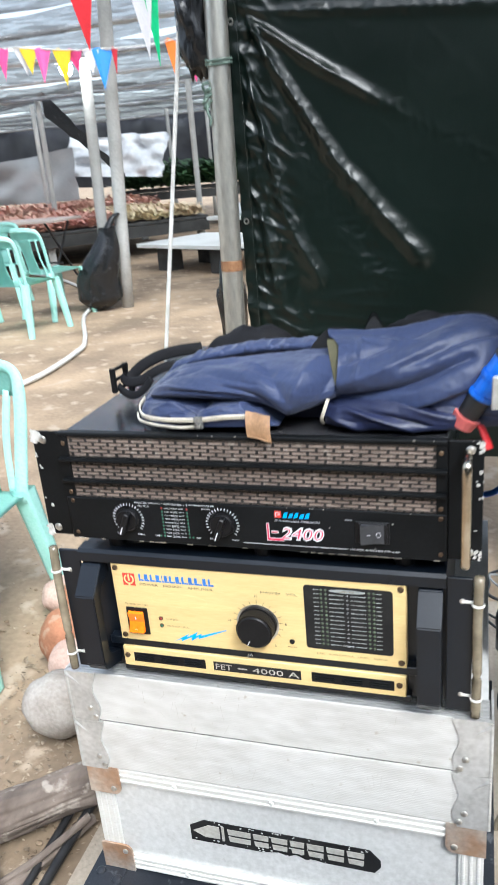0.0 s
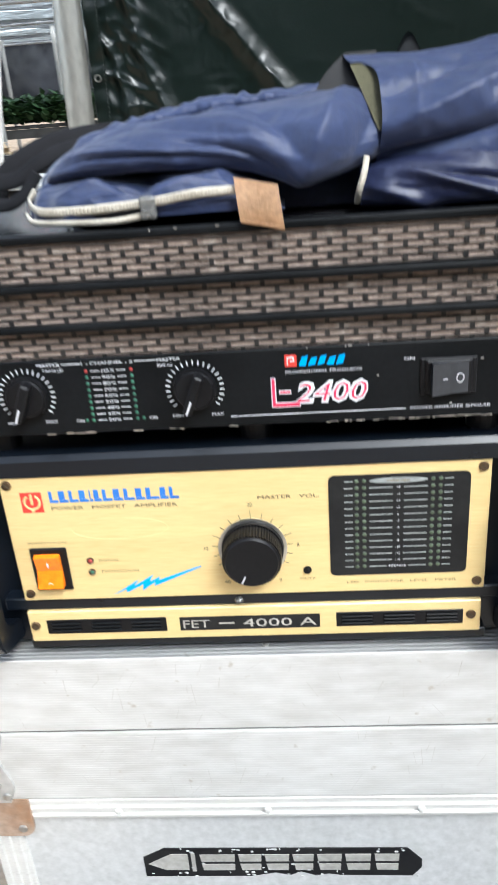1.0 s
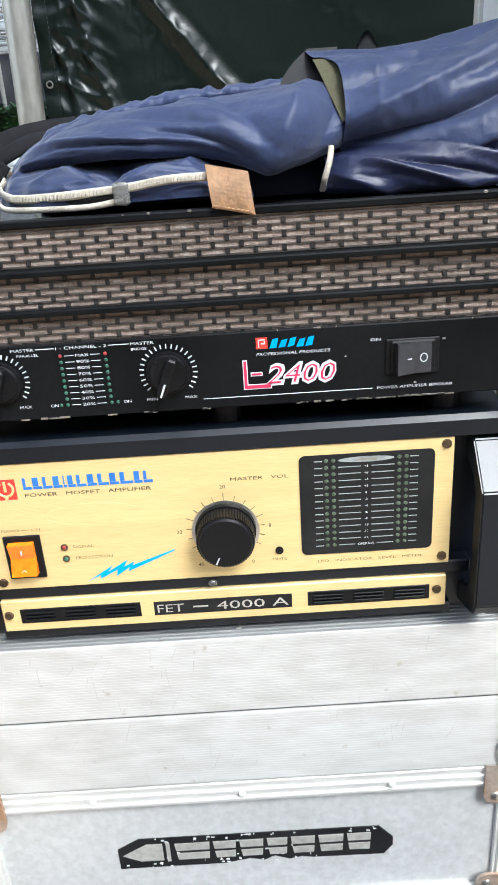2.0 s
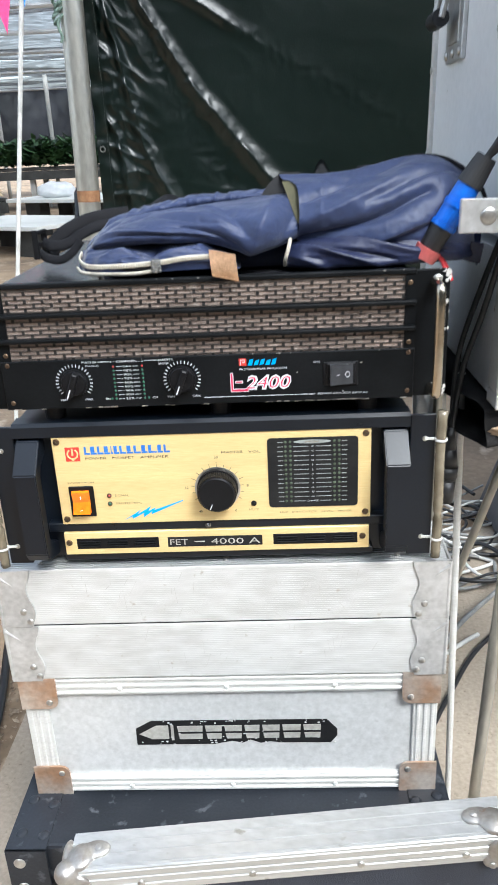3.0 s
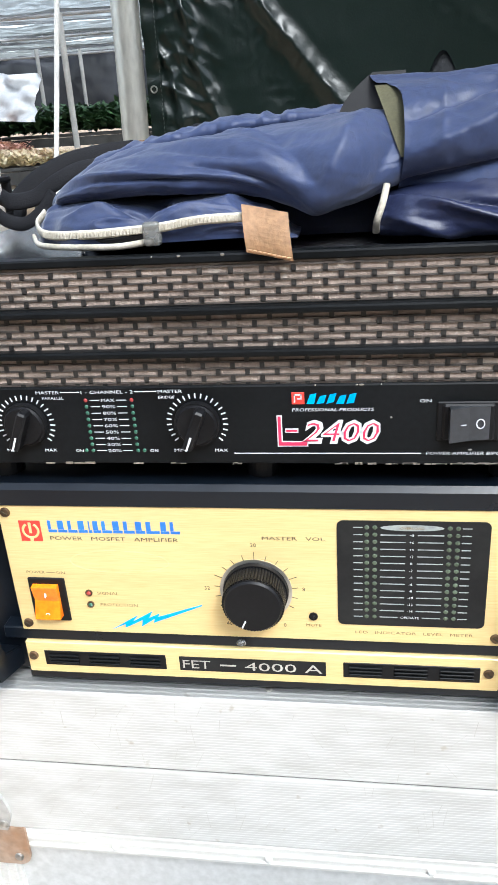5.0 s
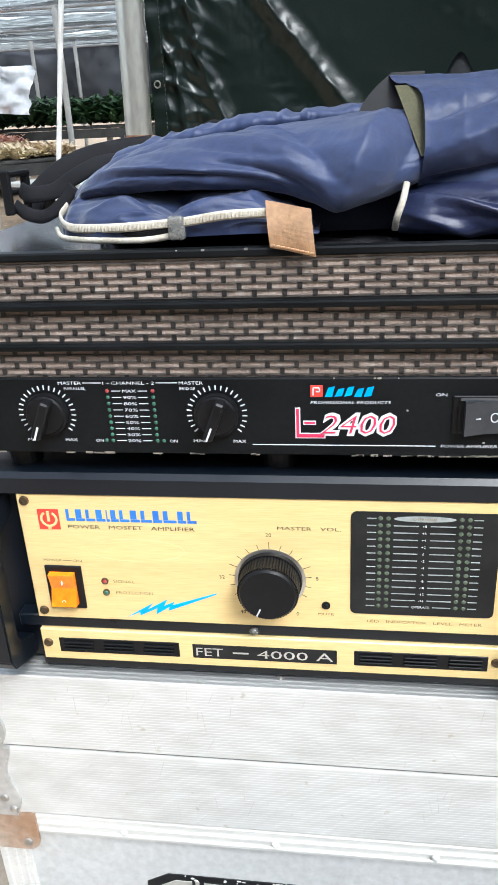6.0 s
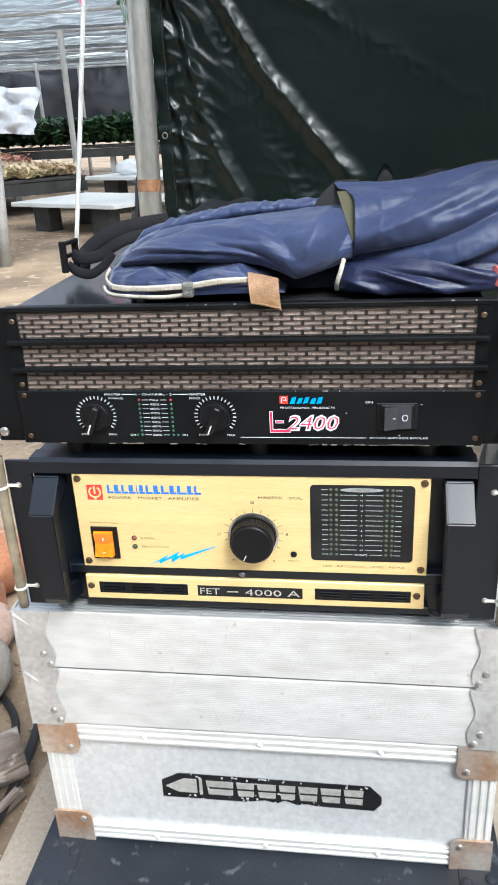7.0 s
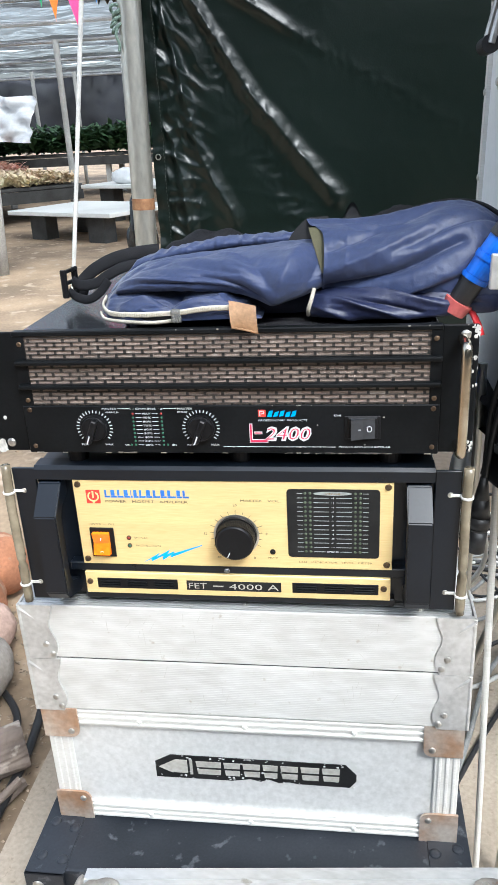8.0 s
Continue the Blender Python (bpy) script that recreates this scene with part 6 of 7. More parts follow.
part("grille", prismx(0.67, 0.98, [(0.812, 0.045), (0.882, 0.29), (0.889, 0.29), (0.819, 0.045)]), SATIN, sp)
part("base_strip", B(0.573, 1.0, 0.800, 0.814, 0.0, 0.013), WHITEINK, sp, "pale base strip")
sp.matrix_basis = Matrix.Translation((0.10, 0.14, 0.0)) @ sp.matrix_basis

# ---- by the slab's edge: log, husks, pipes ----
BARK = mat("weathered_bark", (0.22, 0.175, 0.145), (0.085, 0.065, 0.052), 12, 60, 0.95, 0.04, bump=1.0, stretch=(1, 0.3, 1), dirt=((0.38, 0.33, 0.28), 25, 0.56))
HUSK = mat("grey_coconut_husk", (0.42, 0.38, 0.34), (0.30, 0.26, 0.22), 14, 120, 0.9, 0.05, bump=0.7)
HUSKBR = mat("brown_coconut_husk", (0.46, 0.20, 0.105), (0.32, 0.14, 0.075), 14, 120, 0.85, 0.06, bump=0.7, dirt=((0.42, 0.27, 0.18), 20, 0.58))
HUSKPK = mat("pale_coconut_husk", (0.55, 0.39, 0.32), (0.44, 0.30, 0.24), 14, 120, 0.85, 0.06, bump=0.6)


def logf(p, q, r, seed):
    p, q = Vector(p), Vector(q)
    d = (q - p).normalized()
    s = d.cross(Vector((0, 0, 1))).normalized()
    up = s.cross(d)

    def f(u, v):
        a = 2 * math.pi * v
        rr = r * (1 + 0.20 * noise.noise((u * 5 + seed, math.cos(a) * 2, math.sin(a) * 2)) + 0.10 * noise.noise((u * 4, math.cos(a) * 7, math.sin(a) * 7)) - 0.10 * max(0, 0.6 - abs(4 * noise.noise((u * 3 + seed, math.cos(a) * 5, math.sin(a) * 5))))) * (1 - 0.12 * u)
        bend = 0.02 * math.sin(u * 3.1)
        return p.lerp(q, u) + s * (rr * math.cos(a) + bend) + up * (rr * math.sin(a))
    bm = surface(f, 90, 90)
    bmesh.ops.holes_fill(bm, edges=[e for e in bm.edges if e.is_boundary], sides=100)
    return bm


solo("log", logf((-1.02, 0.02, 0.035), (-0.50, 0.37, 0.050), 0.050, 1), BARK, "weathered grey-brown log lying by the slab", "log", smooth=True)
solo("log", logf((-0.72, -0.08, 0.00), (-0.49, 0.32, 0.004), 0.012, 4), BARK, "thin weathered branch lying by the slab", "branch", smooth=True)
solo("log", logf((-0.66, 0.07, 0.004), (-0.485, 0.30, 0.030), 0.008, 7), BARK, "thin dry stick lying by the slab", "branch", smooth=True)
for i, (x, y, z, r, m, lab, sq) in enumerate(((-0.690, 0.560, 0.062, 0.082, HUSK, "grey weathered coconut husk on the soil", (1.05, 1, 0.92)), (-0.800, 0.800, 0.065, 0.080, HUSKBR, "red-brown coconut husk on the soil", (0.9, 1, 1.1)), (-0.735, 0.715, 0.055, 0.068, HUSKPK, "pale coconut husk on the soil", (1, 1, 0.9)), (-0.82, 0.97, 0.07, 0.085, HUSKBR, "brown coconut husk on the soil", (1, 1, 1.05)), (-0.93, 1.02, 0.05, 0.07, HUSKPK, "pale split coconut husk on the soil", (1.1, 1, 0.8)))):
    solo("coconut_husk", lump((x, y, z), r, i * 3.3, sq, 0.09, freq=1.6), m, lab, "coconut", group="coconut husks", smooth=True)
GREYPIPE = mat("grey_plastic_pipe", (0.42, 0.46, 0.50), (0.34, 0.38, 0.42), 12, 200, 0.5, 0.08, bump=0.05)
solo("pipe", cyl(bmesh.new(), (-0.742, 0.30, 0.09), (-0.505, 0.02, 0.0), 0.014, None, 20), GREYPIPE, "grey plastic pipe lying across the log", "pipe")
cord("hose", [(-0.62, -0.6, 0.008), (-0.52, -0.1, 0.008), (-0.505, 0.20, 0.01), (-0.515, 0.45, 0.01), (-0.60, 0.80, 0.0)], 0.0095, RUBBER, "black hose along the slab edge", "hose")
cord("hose", [(-0.66, -0.5, 0.006), (-0.555, -0.05, 0.006), (-0.540, 0.22, 0.006), (-0.56, 0.46, 0.01), (-0.70, 0.62, 0.0)], 0.008, RUBBER, "second black hose along the slab edge", "hose")
cord("hose", [(-2.9, 2.7, 0.0), (-2.57, 3.37, 0.0), (-2.62, 4.2, 0.0), (-2.78, 4.63, 0.0), (-3.25, 5.5, 0.0), (-3.7, 6.6, 0.0), (-4.9, 8.0, 0.0), (-5.9, 8.8, 0.0)], 0.018, WHITECAB, "pale hose winding over the soil", "hose")
# dry litter
lit = bmesh.new()
rnd = random.Random(3)
for i in range(4200):
    x, y = rnd.uniform(-2.2, -0.48), rnd.uniform(-0.2, 3.4)
    if rnd.random() < 0.45:
        x, y = rnd.uniform(-0.95, -0.48), rnd.uniform(-0.1, 0.9)
    s = rnd.uniform(0.002, 0.006) if i % 5 else rnd.uniform(0.005, 0.014)
    n = 0.012 * noise.noise((x * 1.7, y * 1.7, 0)) + 0.006 * noise.noise((x * 6, y * 6, 3))
    c = Vector((x, y, ground_z(x, y) - 0.020 + n + 0.004))
    a = rnd.uniform(0, 6.3)
    d, e = Vector((math.cos(a), math.sin(a), rnd.uniform(-0.3, 0.4))) * s, Vector((-math.sin(a), math.cos(a), rnd.uniform(-0.3, 0.3))) * s * rnd.uniform(0.2, 0.7)
    vs = [lit.verts.new(c + d), lit.verts.new(c + e + Vector((0, 0, s * 0.2))), lit.verts.new(c - d), lit.verts.new(c - e)]
    lit.faces.new(vs)
LITTER = mat("dry_litter", (0.44, 0.35, 0.25), (0.10, 0.07, 0.045), 42, 60, 0.9, 0.05, bump=0.2)
solo("dry_litter", lit, LITTER, "dry leaf and straw litter on the soil", "litter", kind="stuff")
pb = bmesh.new()
for i in range(500):
    x, y = rnd.uniform(-1.6, -0.48), rnd.uniform(-0.2, 2.4)
    r = rnd.uniform(0.003, 0.012)
    n = 0.012 * noise.noise((x * 1.7, y * 1.7, 0)) + 0.006 * noise.noise((x * 6, y * 6, 3))
    bmesh.ops.create_icosphere(pb, subdivisions=1, radius=r, matrix=Matrix.Translation((x, y, ground_z(x, y) - 0.021 + n)) @ Matrix.Diagonal((1, rnd.uniform(0.6, 1), 0.6, 1)))
solo("pebbles", pb, SOIL, "small soil clods and pebbles", "pebbles", kind="stuff")

# ---- plastic chairs ----
MINT = mat("mint_plastic", (0.40, 0.74, 0.66), (0.36, 0.69, 0.61), 5, 120, 0.38, 0.08, bump=0.03)


def plastic_chair():
    root = thing("plastic_chair", (0, 0, 0), "mint green moulded plastic chair on the soil", "chair", "mint chairs")

    def seat(u, v):
        w = 0.215 - 0.02 * v
        x = (u - 0.5) * 2 * w
        return Vector((x, -0.21 + 0.41 * v, 0.435 - 0.02 * math.cos((u - 0.5) * 3) * math.sin(math.pi * v) - 0.015 * v))
    bm = surface(seat, 14, 14)
    bmesh.ops.solidify(bm, geom=list(bm.faces), thickness=0.018)
    part("seat", bm, MINT, root, smooth=True)

    def back(x, z):
        t = (z - 0.40) / 0.42
        return Vector((x, 0.20 + 0.10 * t - 0.05 * (x / 0.21) ** 2, z))
    # backrest: frame, slats and openings
    outer = [(-0.185, 0.40), (-0.195, 0.55), (-0.205, 0.70), (-0.19, 0.79), (-0.12, 0.815), (0, 0.822), (0.12, 0.815), (0.19, 0.79), (0.205, 0.70), (0.195, 0.55), (0.185, 0.40)]
    part("back_frame", sweep(bmesh.new(), spline([back(x, z) for x, z in outer], 6), 0.022, 0.012, 8, up=Vector((0, 1, 0.2))), MINT, root, smooth=True)
    bm = surface(lambda u, v: back((u - 0.5) * 0.37, 0.725 + 0.085 * v), 14, 4)
    bmesh.ops.solidify(bm, geom=list(bm.faces), thickness=0.010)
    part("top_rail", bm, MINT, root, smooth=True)
    bm = surface(lambda u, v: back((u - 0.5) * (0.20 - 0.05 * math.sin(v * 3.1)), 0.42 + 0.32 * v), 8, 12)
    bmesh.ops.solidify(bm, geom=list(bm.faces), thickness=0.010)
    part("splat", bm, MINT, root, smooth=True)
    for s in (-1, 1):
        part("slat", sweep(bmesh.new(), spline([back(s * 0.15, 0.42), back(s * 0.135, 0.58), back(s * 0.15, 0.74)], 6), 0.013, 0.006, 8, up=Vector((0, 1, 0.2))), MINT, root, smooth=True)
        for y0, y1 in ((-0.19, -0.235), (0.18, 0.245)):
            def leg(u, v):
                a = v * 2 * math.pi
                z = 0.44 * (1 - u)
                cx, cy = s * (0.185 + 0.045 * u), y0 + (y1 - y0) * u
                w = 0.036 - 0.012 * u
                return Vector((cx + w * max(-1, min(1, 1.4 * math.cos(a))) * 0.8, cy + w * 0.75 * max(-1, min(1, 1.4 * math.sin(a))), z))
            part("leg", surface(leg, 8, 16), MINT, root, smooth=True)
    return root


chair0 = plastic_chair()


def stand(x, y, rz, dz=-0.02):
    return Matrix.Translation((x, y, ground_z(x, y) + dz)) @ Matrix.Rotation(radians(rz), 4, "Z")


for x, y, rz in ((-3.50, 5.02, 168), (-3.62, 5.72, 158), (-4.30, 5.20, 100), (-4.6, 6.3, 20)):
    copy_thing(chair0, stand(x, y, rz))
chair0.matrix_basis = stand(-1.18, 0.86, 4) @ Matrix.Diagonal((0.92, 0.92, 0.92, 1))

# ---- folding table behind the chairs ----
TABLETOP = mat("pale_table_top", (0.62, 0.52, 0.46), (0.52, 0.43, 0.38), 4, 90, 0.5, 0.08, bump=0.05)
ft = thing("folding_table", (-5.7, 8.25, 0.0), "pale folding table with black metal legs", "table")
gz = -0.02
part("tabletop", B(-6.6, -4.80, 7.90, 8.60, gz + 0.72, gz + 0.75, bev=0.004), TABLETOP, ft)
for x in (-6.4, -4.97):
    for y0, y1 in ((7.95, 8.55), (8.55, 7.95)):
        part("leg", cyl(bmesh.new(), (x, y0, gz + 0.72), (x, y1, gz), 0.014, None, 10), RUBBER, ft)
part("stretcher", cyl(bmesh.new(), (-6.4, 8.25, gz + 0.2), (-4.97, 8.25, gz + 0.2), 0.012, None, 10), RUBBER, ft)

# ---- rubbish bag at the post ----
bg = thing("rubbish_bag", (-3.28, 5.92, 0.0), "black plastic rubbish bag hung on a grey post", "bag")


def sagging(u, v):
    """A full bag: broad at the foot, drawn up to one corner at the post."""
    a = 2 * math.pi * v
    w = 0.20 * (min(1.0, u * 7) ** 0.5) * (1 - 0.62 * smooth(0.45, 1.0, u))
    k = 1 + 0.10 * noise.noise((math.cos(a) * 2, math.sin(a) * 2, u * 3)) + 0.07 * (1 - abs(2 * noise.noise((math.cos(a) * 4, math.sin(a) * 4, u * 2))))
    return Vector((-3.28 + 0.17 * smooth(0.3, 1.0, u) + w * k * math.cos(a), 5.92 + w * 0.8 * k * math.sin(a), -0.015 + 0.76 * u))


part("bag", surface(sagging, 40, 48), BINBAG, bg, smooth=True)
part("neck", sweep(bmesh.new(), spline([(-3.11, 5.93, 0.72), (-3.06, 5.96, 0.82), (-3.00, 6.00, 0.86)], 6), 0.07, 0.04, 10, taper=lambda t: 1 - 0.7 * t), BINBAG, bg, smooth=True)

# ---- shade-net nursery behind ----
POST = mat("grey_concrete_post", (0.50, 0.50, 0.48), (0.40, 0.40, 0.38), 3, 60, 0.85, 0.06, bump=0.4)


def post(x, y, top, r=0.055, lean=0.0):
    z0 = ground_z(x, y) - 0.03
    bm = sweep(bmesh.new(), [Vector((x + lean * k / 4, y, z0 + (top - z0) * k / 4)) for k in range(5)], r, seg=10)
    return solo("post", bm, POST, "pale grey concrete post carrying the shade net", "post", group="shade posts", smooth=True)


post(-3.07, 6.06, 2.62, 0.060, 0.17)
post(-4.85, 9.20, 2.55, 0.075, 0.10)
for x, y in ((-4.45, 12.2), (-7.1, 17.8), (-6.3, 18.4), (-4.5, 16.2), (-7.5, 12.6), (-8.1, 13.4), (-9.6, 11.6), (-3.3, 14.0), (-2.0, 11.2), (-1.0, 8.2), (-11.5, 14.0), (-9.6, 8.2)):
    post(x, y, 2.55, 0.05 if y < 13 else 0.045)

NETMAT = mat("black_shade_net", (0.09, 0.095, 0.105), (0.14, 0.145, 0.16), 2, 40, 0.8, 0.08, bump=0.3)
nt = NETMAT.node_tree
hole = nt.nodes.new("ShaderNodeTexNoise")
hole.inputs["Scale"].default_value = 3.2
hole.inputs["Detail"].default_value = 6
mapn = nt.nodes.new("ShaderNodeMapping")
mapn.inputs["Scale"].default_value = (1.2, 4, 1)
tcn = nt.nodes.new("ShaderNodeTexCoord")
nt.links.new(tcn.outputs["Object"], mapn.inputs[0])
nt.links.new(mapn.outputs[0], hole.inputs["Vector"])
hr = nt.nodes.new("ShaderNodeMapRange")
hr.inputs[1].default_value, hr.inputs[2].default_value = 0.35, 0.75
hr.inputs[3].default_value, hr.inputs[4].default_value = 0.14, 0.54
nt.links.new(hole.outputs[0], hr.inputs[0])
tr = nt.nodes.new("ShaderNodeBsdfTransparent")
mixs = nt.nodes.new("ShaderNodeMixShader")
nt.links.new(hr.outputs[0], mixs.inputs[0])
nt.links.new(nt.nodes["Principled BSDF"].outputs[0], mixs.inputs[1])
nt.links.new(tr.outputs[0], mixs.inputs[2])
nt.links.new(mixs.outputs[0], nt.nodes["Material Output"].inputs["Surface"])


NETWALL = NETMAT.copy()
NETWALL.name = "dense_black_shade_net"
for nd in NETWALL.node_tree.nodes:
    if nd.type == "MAP_RANGE" and abs(nd.inputs[4].default_value - 0.54) < 0.01:
        nd.inputs[3].default_value, nd.inputs[4].default_value = 0.0, 0.05
    if nd.type == "MIX" and nd.data_type == "RGBA" and nd.blend_type == "MIX":
        nd.inputs[6].default_value, nd.inputs[7].default_value = (0.022, 0.025, 0.034, 1), (0.04, 0.044, 0.056, 1)


def net_strip(y0, y1, k):
    def f(u, v):
        x = -24 + 27 * u
        y = y0 + (y1 - y0) * v
        sag = 0.10 * math.sin(math.pi * v) + 0.10 * noise.noise((x * 0.4, k * 3.1, 0)) + 0.05 * noise.noise((x * 1.4, v * 2, k))
        return Vector((x, y + 0.12 * noise.noise((x * 0.5, k, v)), 2.66 - sag))
    return surface(f, 60, 4)


y = 4.6
k = 0
nets = thing("shade_net", (-10, 9, 3.2), "black shade net roof in strips with bright gaps", "shade net")
while y < 21:
    w = 1.5 + 0.35 * math.sin(k * 2.3)
    part("net_strip", net_strip(y, y + w, k), NETMAT, nets, smooth=True)
    y += w + 0.10 + 0.07 * math.sin(k * 1.7)
    k += 1
PURLIN = mat("pale_purlin", (0.55, 0.56, 0.57), (0.45, 0.46, 0.47), 3, 60, 0.6, 0.08, metal=0.3, bump=0.1)
for y in (5.1, 6.8, 8.5, 10.4, 12.5, 15.6, 19.9):
    solo("purlin", cyl(bmesh.new(), (-24, y, 2.57), (3, y, 2.55), 0.028, None, 8), PURLIN, "pale steel rail under the shade net", "rail", group="net rails")


solo("purlin", cyl(bmesh.new(), (-24, 3.47, 2.945), (3, 3.47, 2.935), 0.028, None, 8), PURLIN, "pale steel rail carrying the bunting", "rail", group="net rails")


def side_net(u, v):
    x = -24 + 30 * u
    return Vector((x, 21.0 + 0.25 * noise.noise((x * 0.8, v * 2, 0)) + 0.10 * math.sin(x * 3.1 + v), 0.85 + 1.80 * v + 0.03 * math.sin(x * 2)))


back_net = thing("shade_net", (-9, 17.3, 0.3), "black shade net wall at the far end", "shade net")
for k in range(8):
    part("net_panel", surface(lambda u, v: side_net((k + u) / 8, v), 24, 6), NETWALL, back_net, smooth=True)
left_net = thing("shade_net", (-21, 9, 0.1), "black shade net wall along the nursery side", "shade net")
for k in range(5):
    part("net_panel", surface(lambda u, v: Vector((-21 + 0.2 * noise.noise(((k + u) * 1.8, v, 0)), 1 + 3.4 * (k + u), 0.1 + 2.5 * v)), 8, 4), NETMAT, left_net, smooth=True)

# benches with potted seedlings
BENCH = mat("dark_bench_board", (0.06, 0.06, 0.058), (0.035, 0.035, 0.033), 5, 60, 0.85, 0.05, bump=0.3)
CREAMLEAF = mat("cream_leaves", (0.78, 0.70, 0.46), (0.66, 0.50, 0.34), 2.5, 14, 0.6, 0.08, bump=0.1)
REDLEAF = mat("reddish_leaves", (0.66, 0.33, 0.27), (0.70, 0.48, 0.36), 1.3, 14, 0.6, 0.08, bump=0.1)
GREENLEAF = mat("dark_green_leaves", (0.035, 0.085, 0.035), (0.06, 0.13, 0.05), 2.0, 14, 0.5, 0.08, bump=0.1)


def at_bench(o, a, s, t):
    """A point s along and t across a bench that starts at o and runs at angle a."""
    return o[0] + s * math.cos(a) - t * math.sin(a), o[1] + s * math.sin(a) + t * math.cos(a)


def bench(o, a, length, width, z):
    cx, cy = at_bench(o, a, length / 2, width / 2)
    root = thing("plant_bench", (cx, cy, 0.0), "long dark nursery bench filled with potted seedlings", "bench", "plant benches")
    turn = Matrix.Translation((o[0], o[1], 0)) @ Matrix.Rotation(a, 4, "Z")

    def put(name, bm, m):
        bm.transform(turn)
        part(name, bm, m, root)
    put("bench_top", B(0, length, 0, width, z - 0.05, z, bev=0.01), BENCH)
    put("skirt", B(0, length, 0.0, 0.03, z - 0.22, z - 0.055), BENCH)
    put("skirt", B(length - 0.03, length, 0.035, width, z - 0.22, z - 0.055), BENCH)
    n = max(2, int(length / 2.2))
    for i in range(n + 1):
        for t in (0.12, width - 0.12):
            s = 0.1 + (length - 0.2) * i / n
            put("leg", B(s - 0.05, s + 0.05, t - 0.05, t + 0.05, -0.03, z - 0.05), POST)


def seedlings(o, a, length, width, z, n, size, m, label, seed, high=1.0):
    r = random.Random(seed)
    vs, fs = [], []
    for i in range(n):
        x, y = at_bench(o, a, r.uniform(0.03, length - 0.03), r.uniform(0.03, width - 0.03))
        hh = size * high * r.uniform(0.5, 1.3)
        for j in range(8):
            b, t = r.uniform(0, 6.3), r.uniform(0.2, 1.0)
            s = size * r.uniform(0.4, 0.8)
            c = Vector((x + 0.5 * s * math.cos(b), y + 0.5 * s * math.sin(b), z + hh * t))
            d = Vector((math.cos(b), math.sin(b), r.uniform(-0.4, 0.8))) * s * 0.6
            e = Vector((-math.sin(b), math.cos(b), r.uniform(-0.3, 0.3))) * s * 0.26
            k = len(vs)
            vs += [c - d * 0.7, c + e, c + d, c - e]
            fs.append((k, k + 1, k + 2, k + 3))
    me = bpy.data.meshes.new("seedlings")
    me.from_pydata([tuple(v) for v in vs], [], fs)
    me.materials.append(m)
    return tagged(new("seedlings", me), label, "seedlings", kind="stuff")


NEAR, FAR, WALLSIDE = (-7.55, 7.60), (-9.9, 10.2), (-7.6, 15.3)
TURN = radians(43)
bench(NEAR, TURN, 5.0, 3.0, 0.48)
seedlings(NEAR, TURN, 3.6, 3.0, 0.48, 3000, 0.15, REDLEAF, "reddish potted seedlings packed on the bench", 1)
seedlings((NEAR[0] + 3.6 * math.cos(TURN), NEAR[1] + 3.6 * math.sin(TURN)), TURN, 1.4, 3.0, 0.48, 1200, 0.15, CREAMLEAF, "pale cream potted seedlings packed on the bench", 5)
bench(FAR, TURN, 5.5, 2.4, 0.55)
seedlings(FAR, TURN, 5.5, 2.4, 0.55, 2200, 0.16, REDLEAF, "reddish potted seedlings packed on the far bench", 2)
bench(WALLSIDE, 0.0, 5.6, 1.2, 0.80)
seedlings(WALLSIDE, 0.0, 5.6, 1.2, 0.80, 1100, 0.30, GREENLEAF, "dark green potted shrubs along the net wall", 3, 1.5)
WHITEBD = mat("white_fibre_board", (0.80, 0.81, 0.78), (0.70, 0.71, 0.68), 1.5, 60, 0.8, 0.06, bump=0.2)
pl = thing("board_table", (-3.2, 9.0, 0.0), "low table of pale fibre boards on blocks", "table")
for o, w, d, z in (((-4.05, 8.55), 1.75, 1.25, 0.28), ((-3.70, 10.35), 1.9, 1.2, 0.44)):
    a = radians(-28)
    turn = Matrix.Translation((o[0], o[1], 0)) @ Matrix.Rotation(a, 4, "Z")
    bm = B(0, w, 0, d, z, z + 0.05, bev=0.006)
    bm.transform(turn)
    part("board", bm, WHITEBD, pl)
    for x in (0.35, w - 0.4):
        for y in (0.25, d - 0.3):
            bm = B(x - 0.14, x + 0.14, y - 0.10, y + 0.10, -0.05, z, bev=0.01)
            bm.transform(turn)
            part("block", bm, BENCH, pl)
solo("white_sack", lump((-2.95, 10.30, 0.585), 0.21, 5.0, (1.25, 0.8, 0.55), 0.15), WHITEPL, "stuffed white sack on the boards", "sack", smooth=True)


def sheet(u, v):
    top = 1.98 - 0.10 * u + 0.12 * noise.noise((u * 4, 3.0, 1.0))
    return Vector((-8.1 + 2.2 * u + 0.1 * noise.noise((u * 5, v * 4, 2)), 14.2 + 0.25 * noise.noise((u * 7, v * 5, 1)) + 0.5 * v, 1.22 + (top - 1.22) * v - 0.16 * u * (1 - v)))


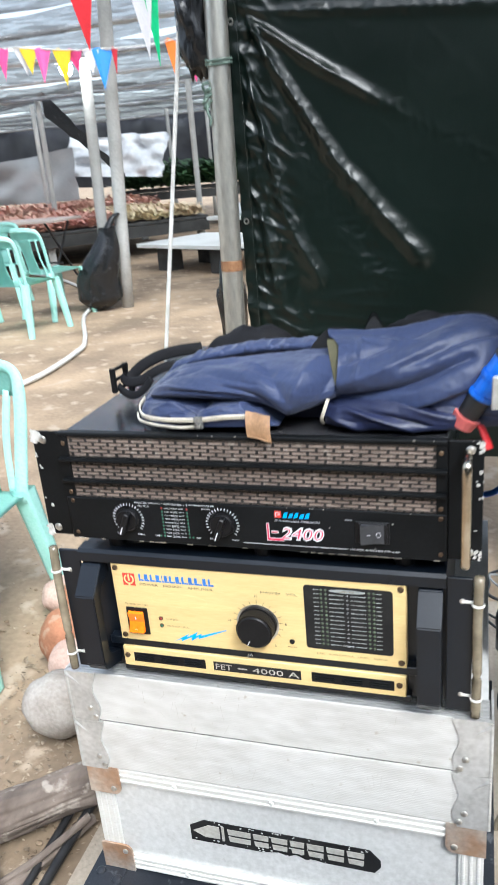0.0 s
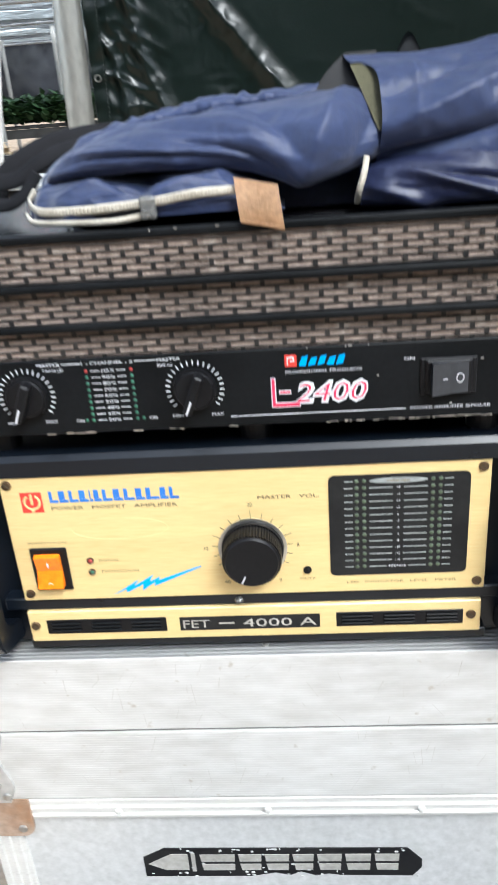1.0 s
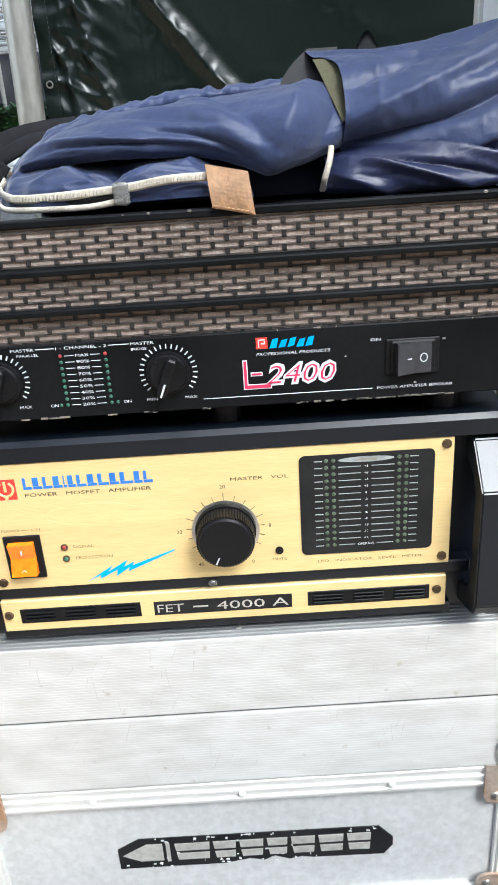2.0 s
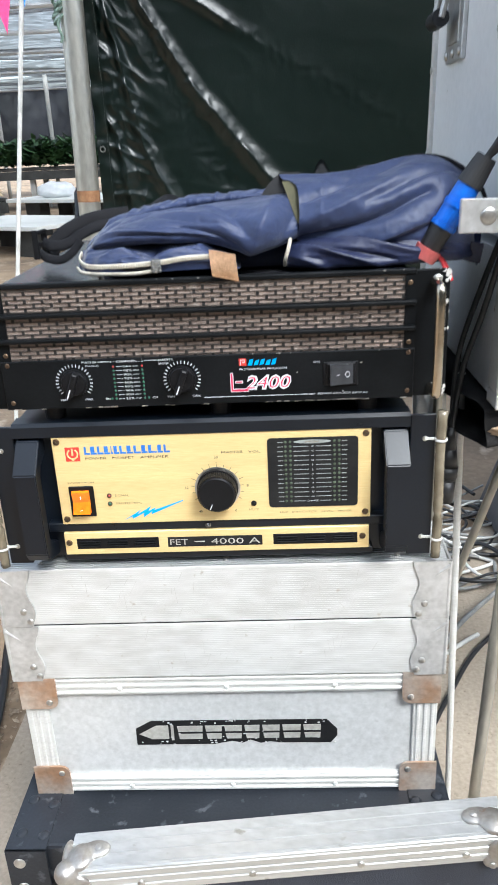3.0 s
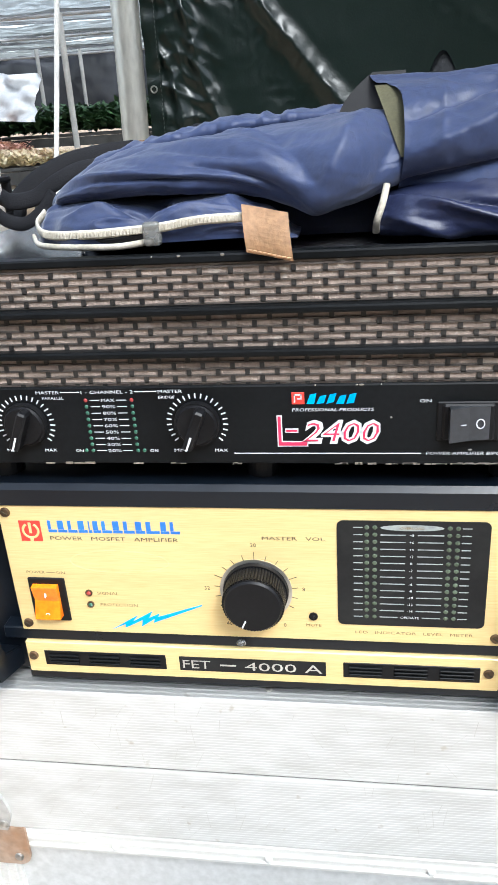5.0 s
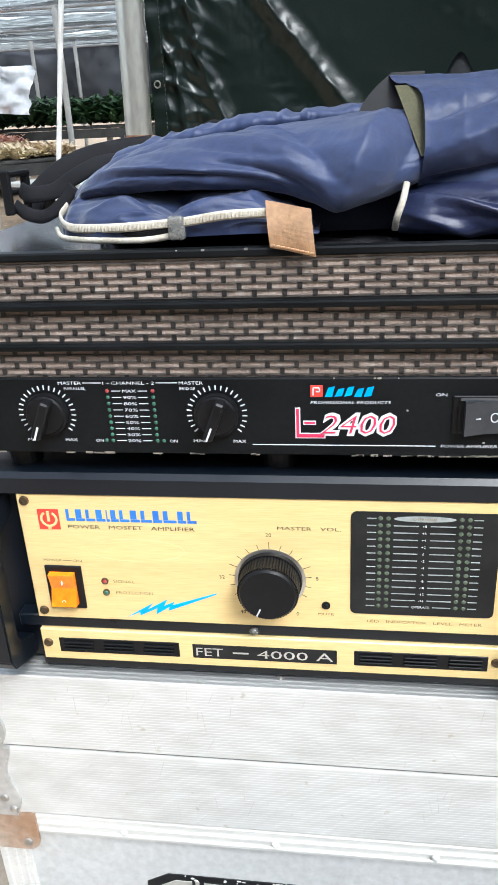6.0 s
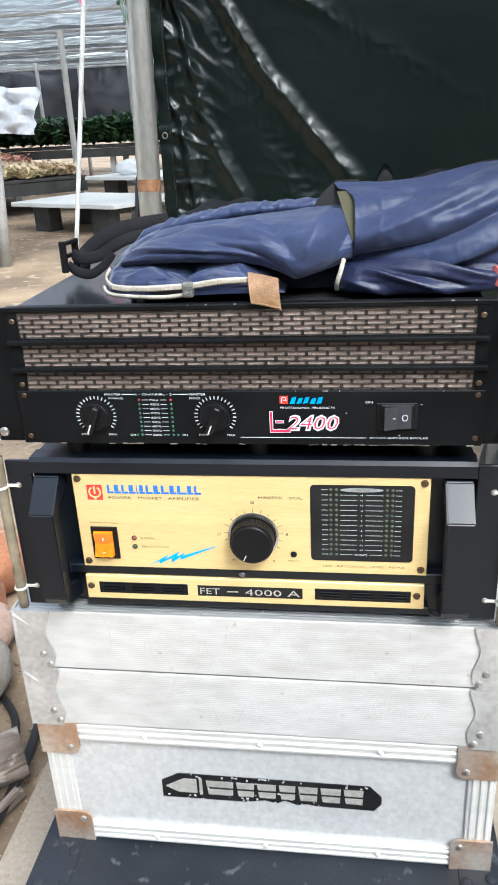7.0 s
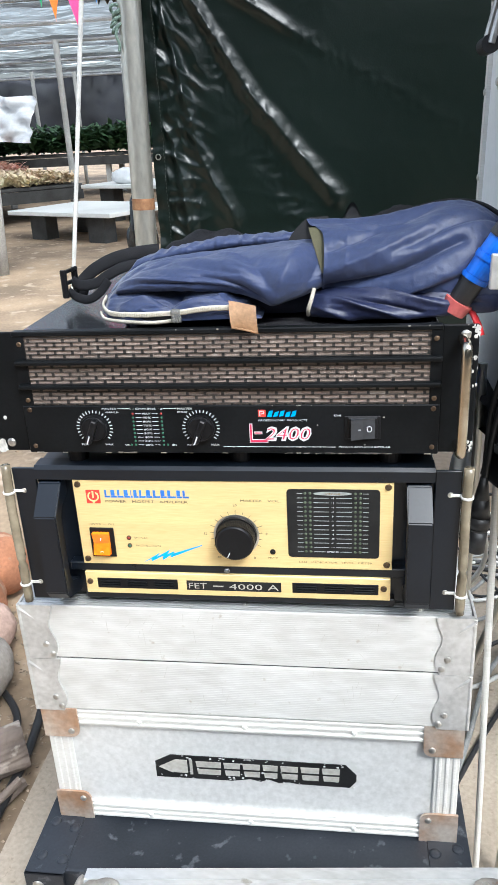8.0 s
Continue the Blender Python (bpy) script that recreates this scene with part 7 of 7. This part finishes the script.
solo("plastic_sheet", surface(sheet, 40, 18), WHITEPL, "white plastic sheet draped at the nursery side", "plastic sheet", smooth=True)
GREYSHEET = mat("grey_woven_sheet", (0.42, 0.44, 0.45), (0.34, 0.36, 0.37), 2, 60, 0.8, 0.06, bump=0.2)
solo("ground_sheet", surface(lambda u, v: Vector((-13.5 + 5.8 * u, 14.0 + 0.2 * noise.noise((u * 9, v * 3, 4)), 0.75 + (0.95 + 0.10 * math.sin(u * 7)) * v)), 50, 8), GREYSHEET, "pale grey woven sheet hung along the benches", "sheet", smooth=True)
bmh = surface(lambda u, v: Vector((-7.75 + 1.5 * u, 13.2, 2.55 - 1.40 * u + 0.30 * (v - 0.5) * (1.5 - 1.2 * u) + 0.05 * noise.noise((u * 8, v, 2)))), 24, 4)
solo("net_roll", bmh, BINBAG, "black net hanging slantwise", "shade net", smooth=True)

# ---- bunting and work lamps ----
def flags(pts, items):
    path = spline(pts, 14)
    root = thing("bunting", pts[0], "string of coloured triangular pennants", "bunting")
    part("string", sweep(bmesh.new(), path, 0.003, seg=6), WHITEROPE, root)
    for x0, col, w, h in items:
        p = min(path, key=lambda q: abs(q.x - x0))
        tw = 0.5 * math.sin(x0 * 37)

        def f(u, v, p=p, w=w, h=h, tw=tw, x0=x0):
            x = (u - 0.5) * w * (1 - v)
            return Vector((p.x + x * math.cos(tw), p.y + x * math.sin(tw) + 0.03 * v * math.sin(x0 * 20), p.z - h * v + 0.01 * math.sin(u * 6)))
        bm = surface(f, 6, 8)
        bmesh.ops.remove_doubles(bm, verts=bm.verts, dist=1e-5)
        part("pennant", bm, FLAG[col], root, col + " pennant")
    root.matrix_basis = Matrix.Translation((-0.015, 0.27, -0.20)) @ root.matrix_basis


FLAG = {n: mat(n + "_pennant", c, tuple(0.9 * v for v in c), 5, 90, 0.5, 0.08, bump=0.05, trans=0.0) for n, c in (("red", (0.65, 0.02, 0.03)), ("white", (0.75, 0.74, 0.76)), ("green", (0.01, 0.42, 0.16)), ("yellow", (0.85, 0.55, 0.02)), ("pink", (0.80, 0.07, 0.25)), ("blue", (0.015, 0.20, 0.62)), ("orange", (0.9, 0.22, 0.03)))}
flags([(-5.5, 3.2, 3.13), (-2.9, 3.05, 2.22), (-2.1, 3.0, 2.07), (-1.6, 3.0, 2.01), (-1.15, 3.0, 2.03), (-0.6, 2.95, 2.25), (1.6, 3.2, 3.12)],
      [(-2.21, "pink", 0.09, 0.15), (-2.12, "white", 0.10, 0.13), (-2.04, "yellow", 0.11, 0.12), (-1.96, "pink", 0.09, 0.16), (-1.87, "yellow", 0.11, 0.17), (-1.78, "pink", 0.10, 0.10), (-1.71, "white", 0.11, 0.11), (-1.63, "blue", 0.11, 0.19), (-1.58, "red", 0.05, 0.12), (-1.26, "orange", 0.09, 0.16), (-1.14, "pink", 0.12, 0.22), (-1.03, "blue", 0.09, 0.16), (-0.90, "green", 0.09, 0.16)])
flags([(-5.0, 3.2, 3.13), (-2.2, 2.65, 2.42), (-1.55, 2.6, 2.22), (-1.2, 2.6, 2.17), (-0.9, 2.5, 2.20), (-0.325, 1.10, 2.60)],
      [(-1.53, "red", 0.13, 0.26), (-1.215, "white", 0.15, 0.28), (-1.17, "green", 0.07, 0.32), (-0.98, "orange", 0.08, 0.28)])
BULB = mat("lit_bulb", (1.0, 1.0, 0.96), (1.0, 1.0, 0.96), 5, 50, 0.4, 0.05, bump=0, emit=18.0)
for x, z in ((-4.90, 2.50), (-4.64, 2.54)):
    lp = thing("work_lamp", (x, 8.98, z), "lit white lamp on the post", "lamp", "lit lamps")
    c = bmesh.new()
    ball(c, (x, 8.96, z), 0.085, 16)
    part("bulb", c, BULB, lp, smooth=True)
    part("holder", cyl(bmesh.new(), (x, 8.96, z + 0.05), (x, 8.98, z + 0.13), 0.03, None, 12), SATIN, lp)
    part("arm", cyl(bmesh.new(), (x, 8.98, z + 0.12), (-4.76, 9.15, z + 0.13), 0.012, None, 8), GALV, lp)

# ---- unseen walls, behind the camera and east, added to block low sky ----
WALL = mat("unseen_dark_wall", (0.06, 0.065, 0.058), (0.04, 0.044, 0.04), 1.2, 30, 0.9, 0.05, bump=0.3)
solo("wall_south", B(-9, 12, -6.3, -6.0, -0.1, 4.6), WALL, "unseen plain dark wall added to block low sky light", "wall", kind="structure")
solo("wall_east", B(6.4, 6.6, -6.0, 6.0, -0.1, 2.4), WALL, "unseen plain dark wall added to block low sky light", "wall", kind="structure")


# ---- unseen dark sheet added overhead to block sky light ----
SKYSHADE = mat("unseen_sky_shade", (0.02, 0.026, 0.023), (0.03, 0.036, 0.032), 2, 40, 0.6, 0.05, bump=0.1)
solo("canopy", B(-0.45, 3.4, 0.42, 1.45, 2.60, 2.62), SKYSHADE, "unseen dark sheet added overhead to block sky light", "canopy", kind="structure")
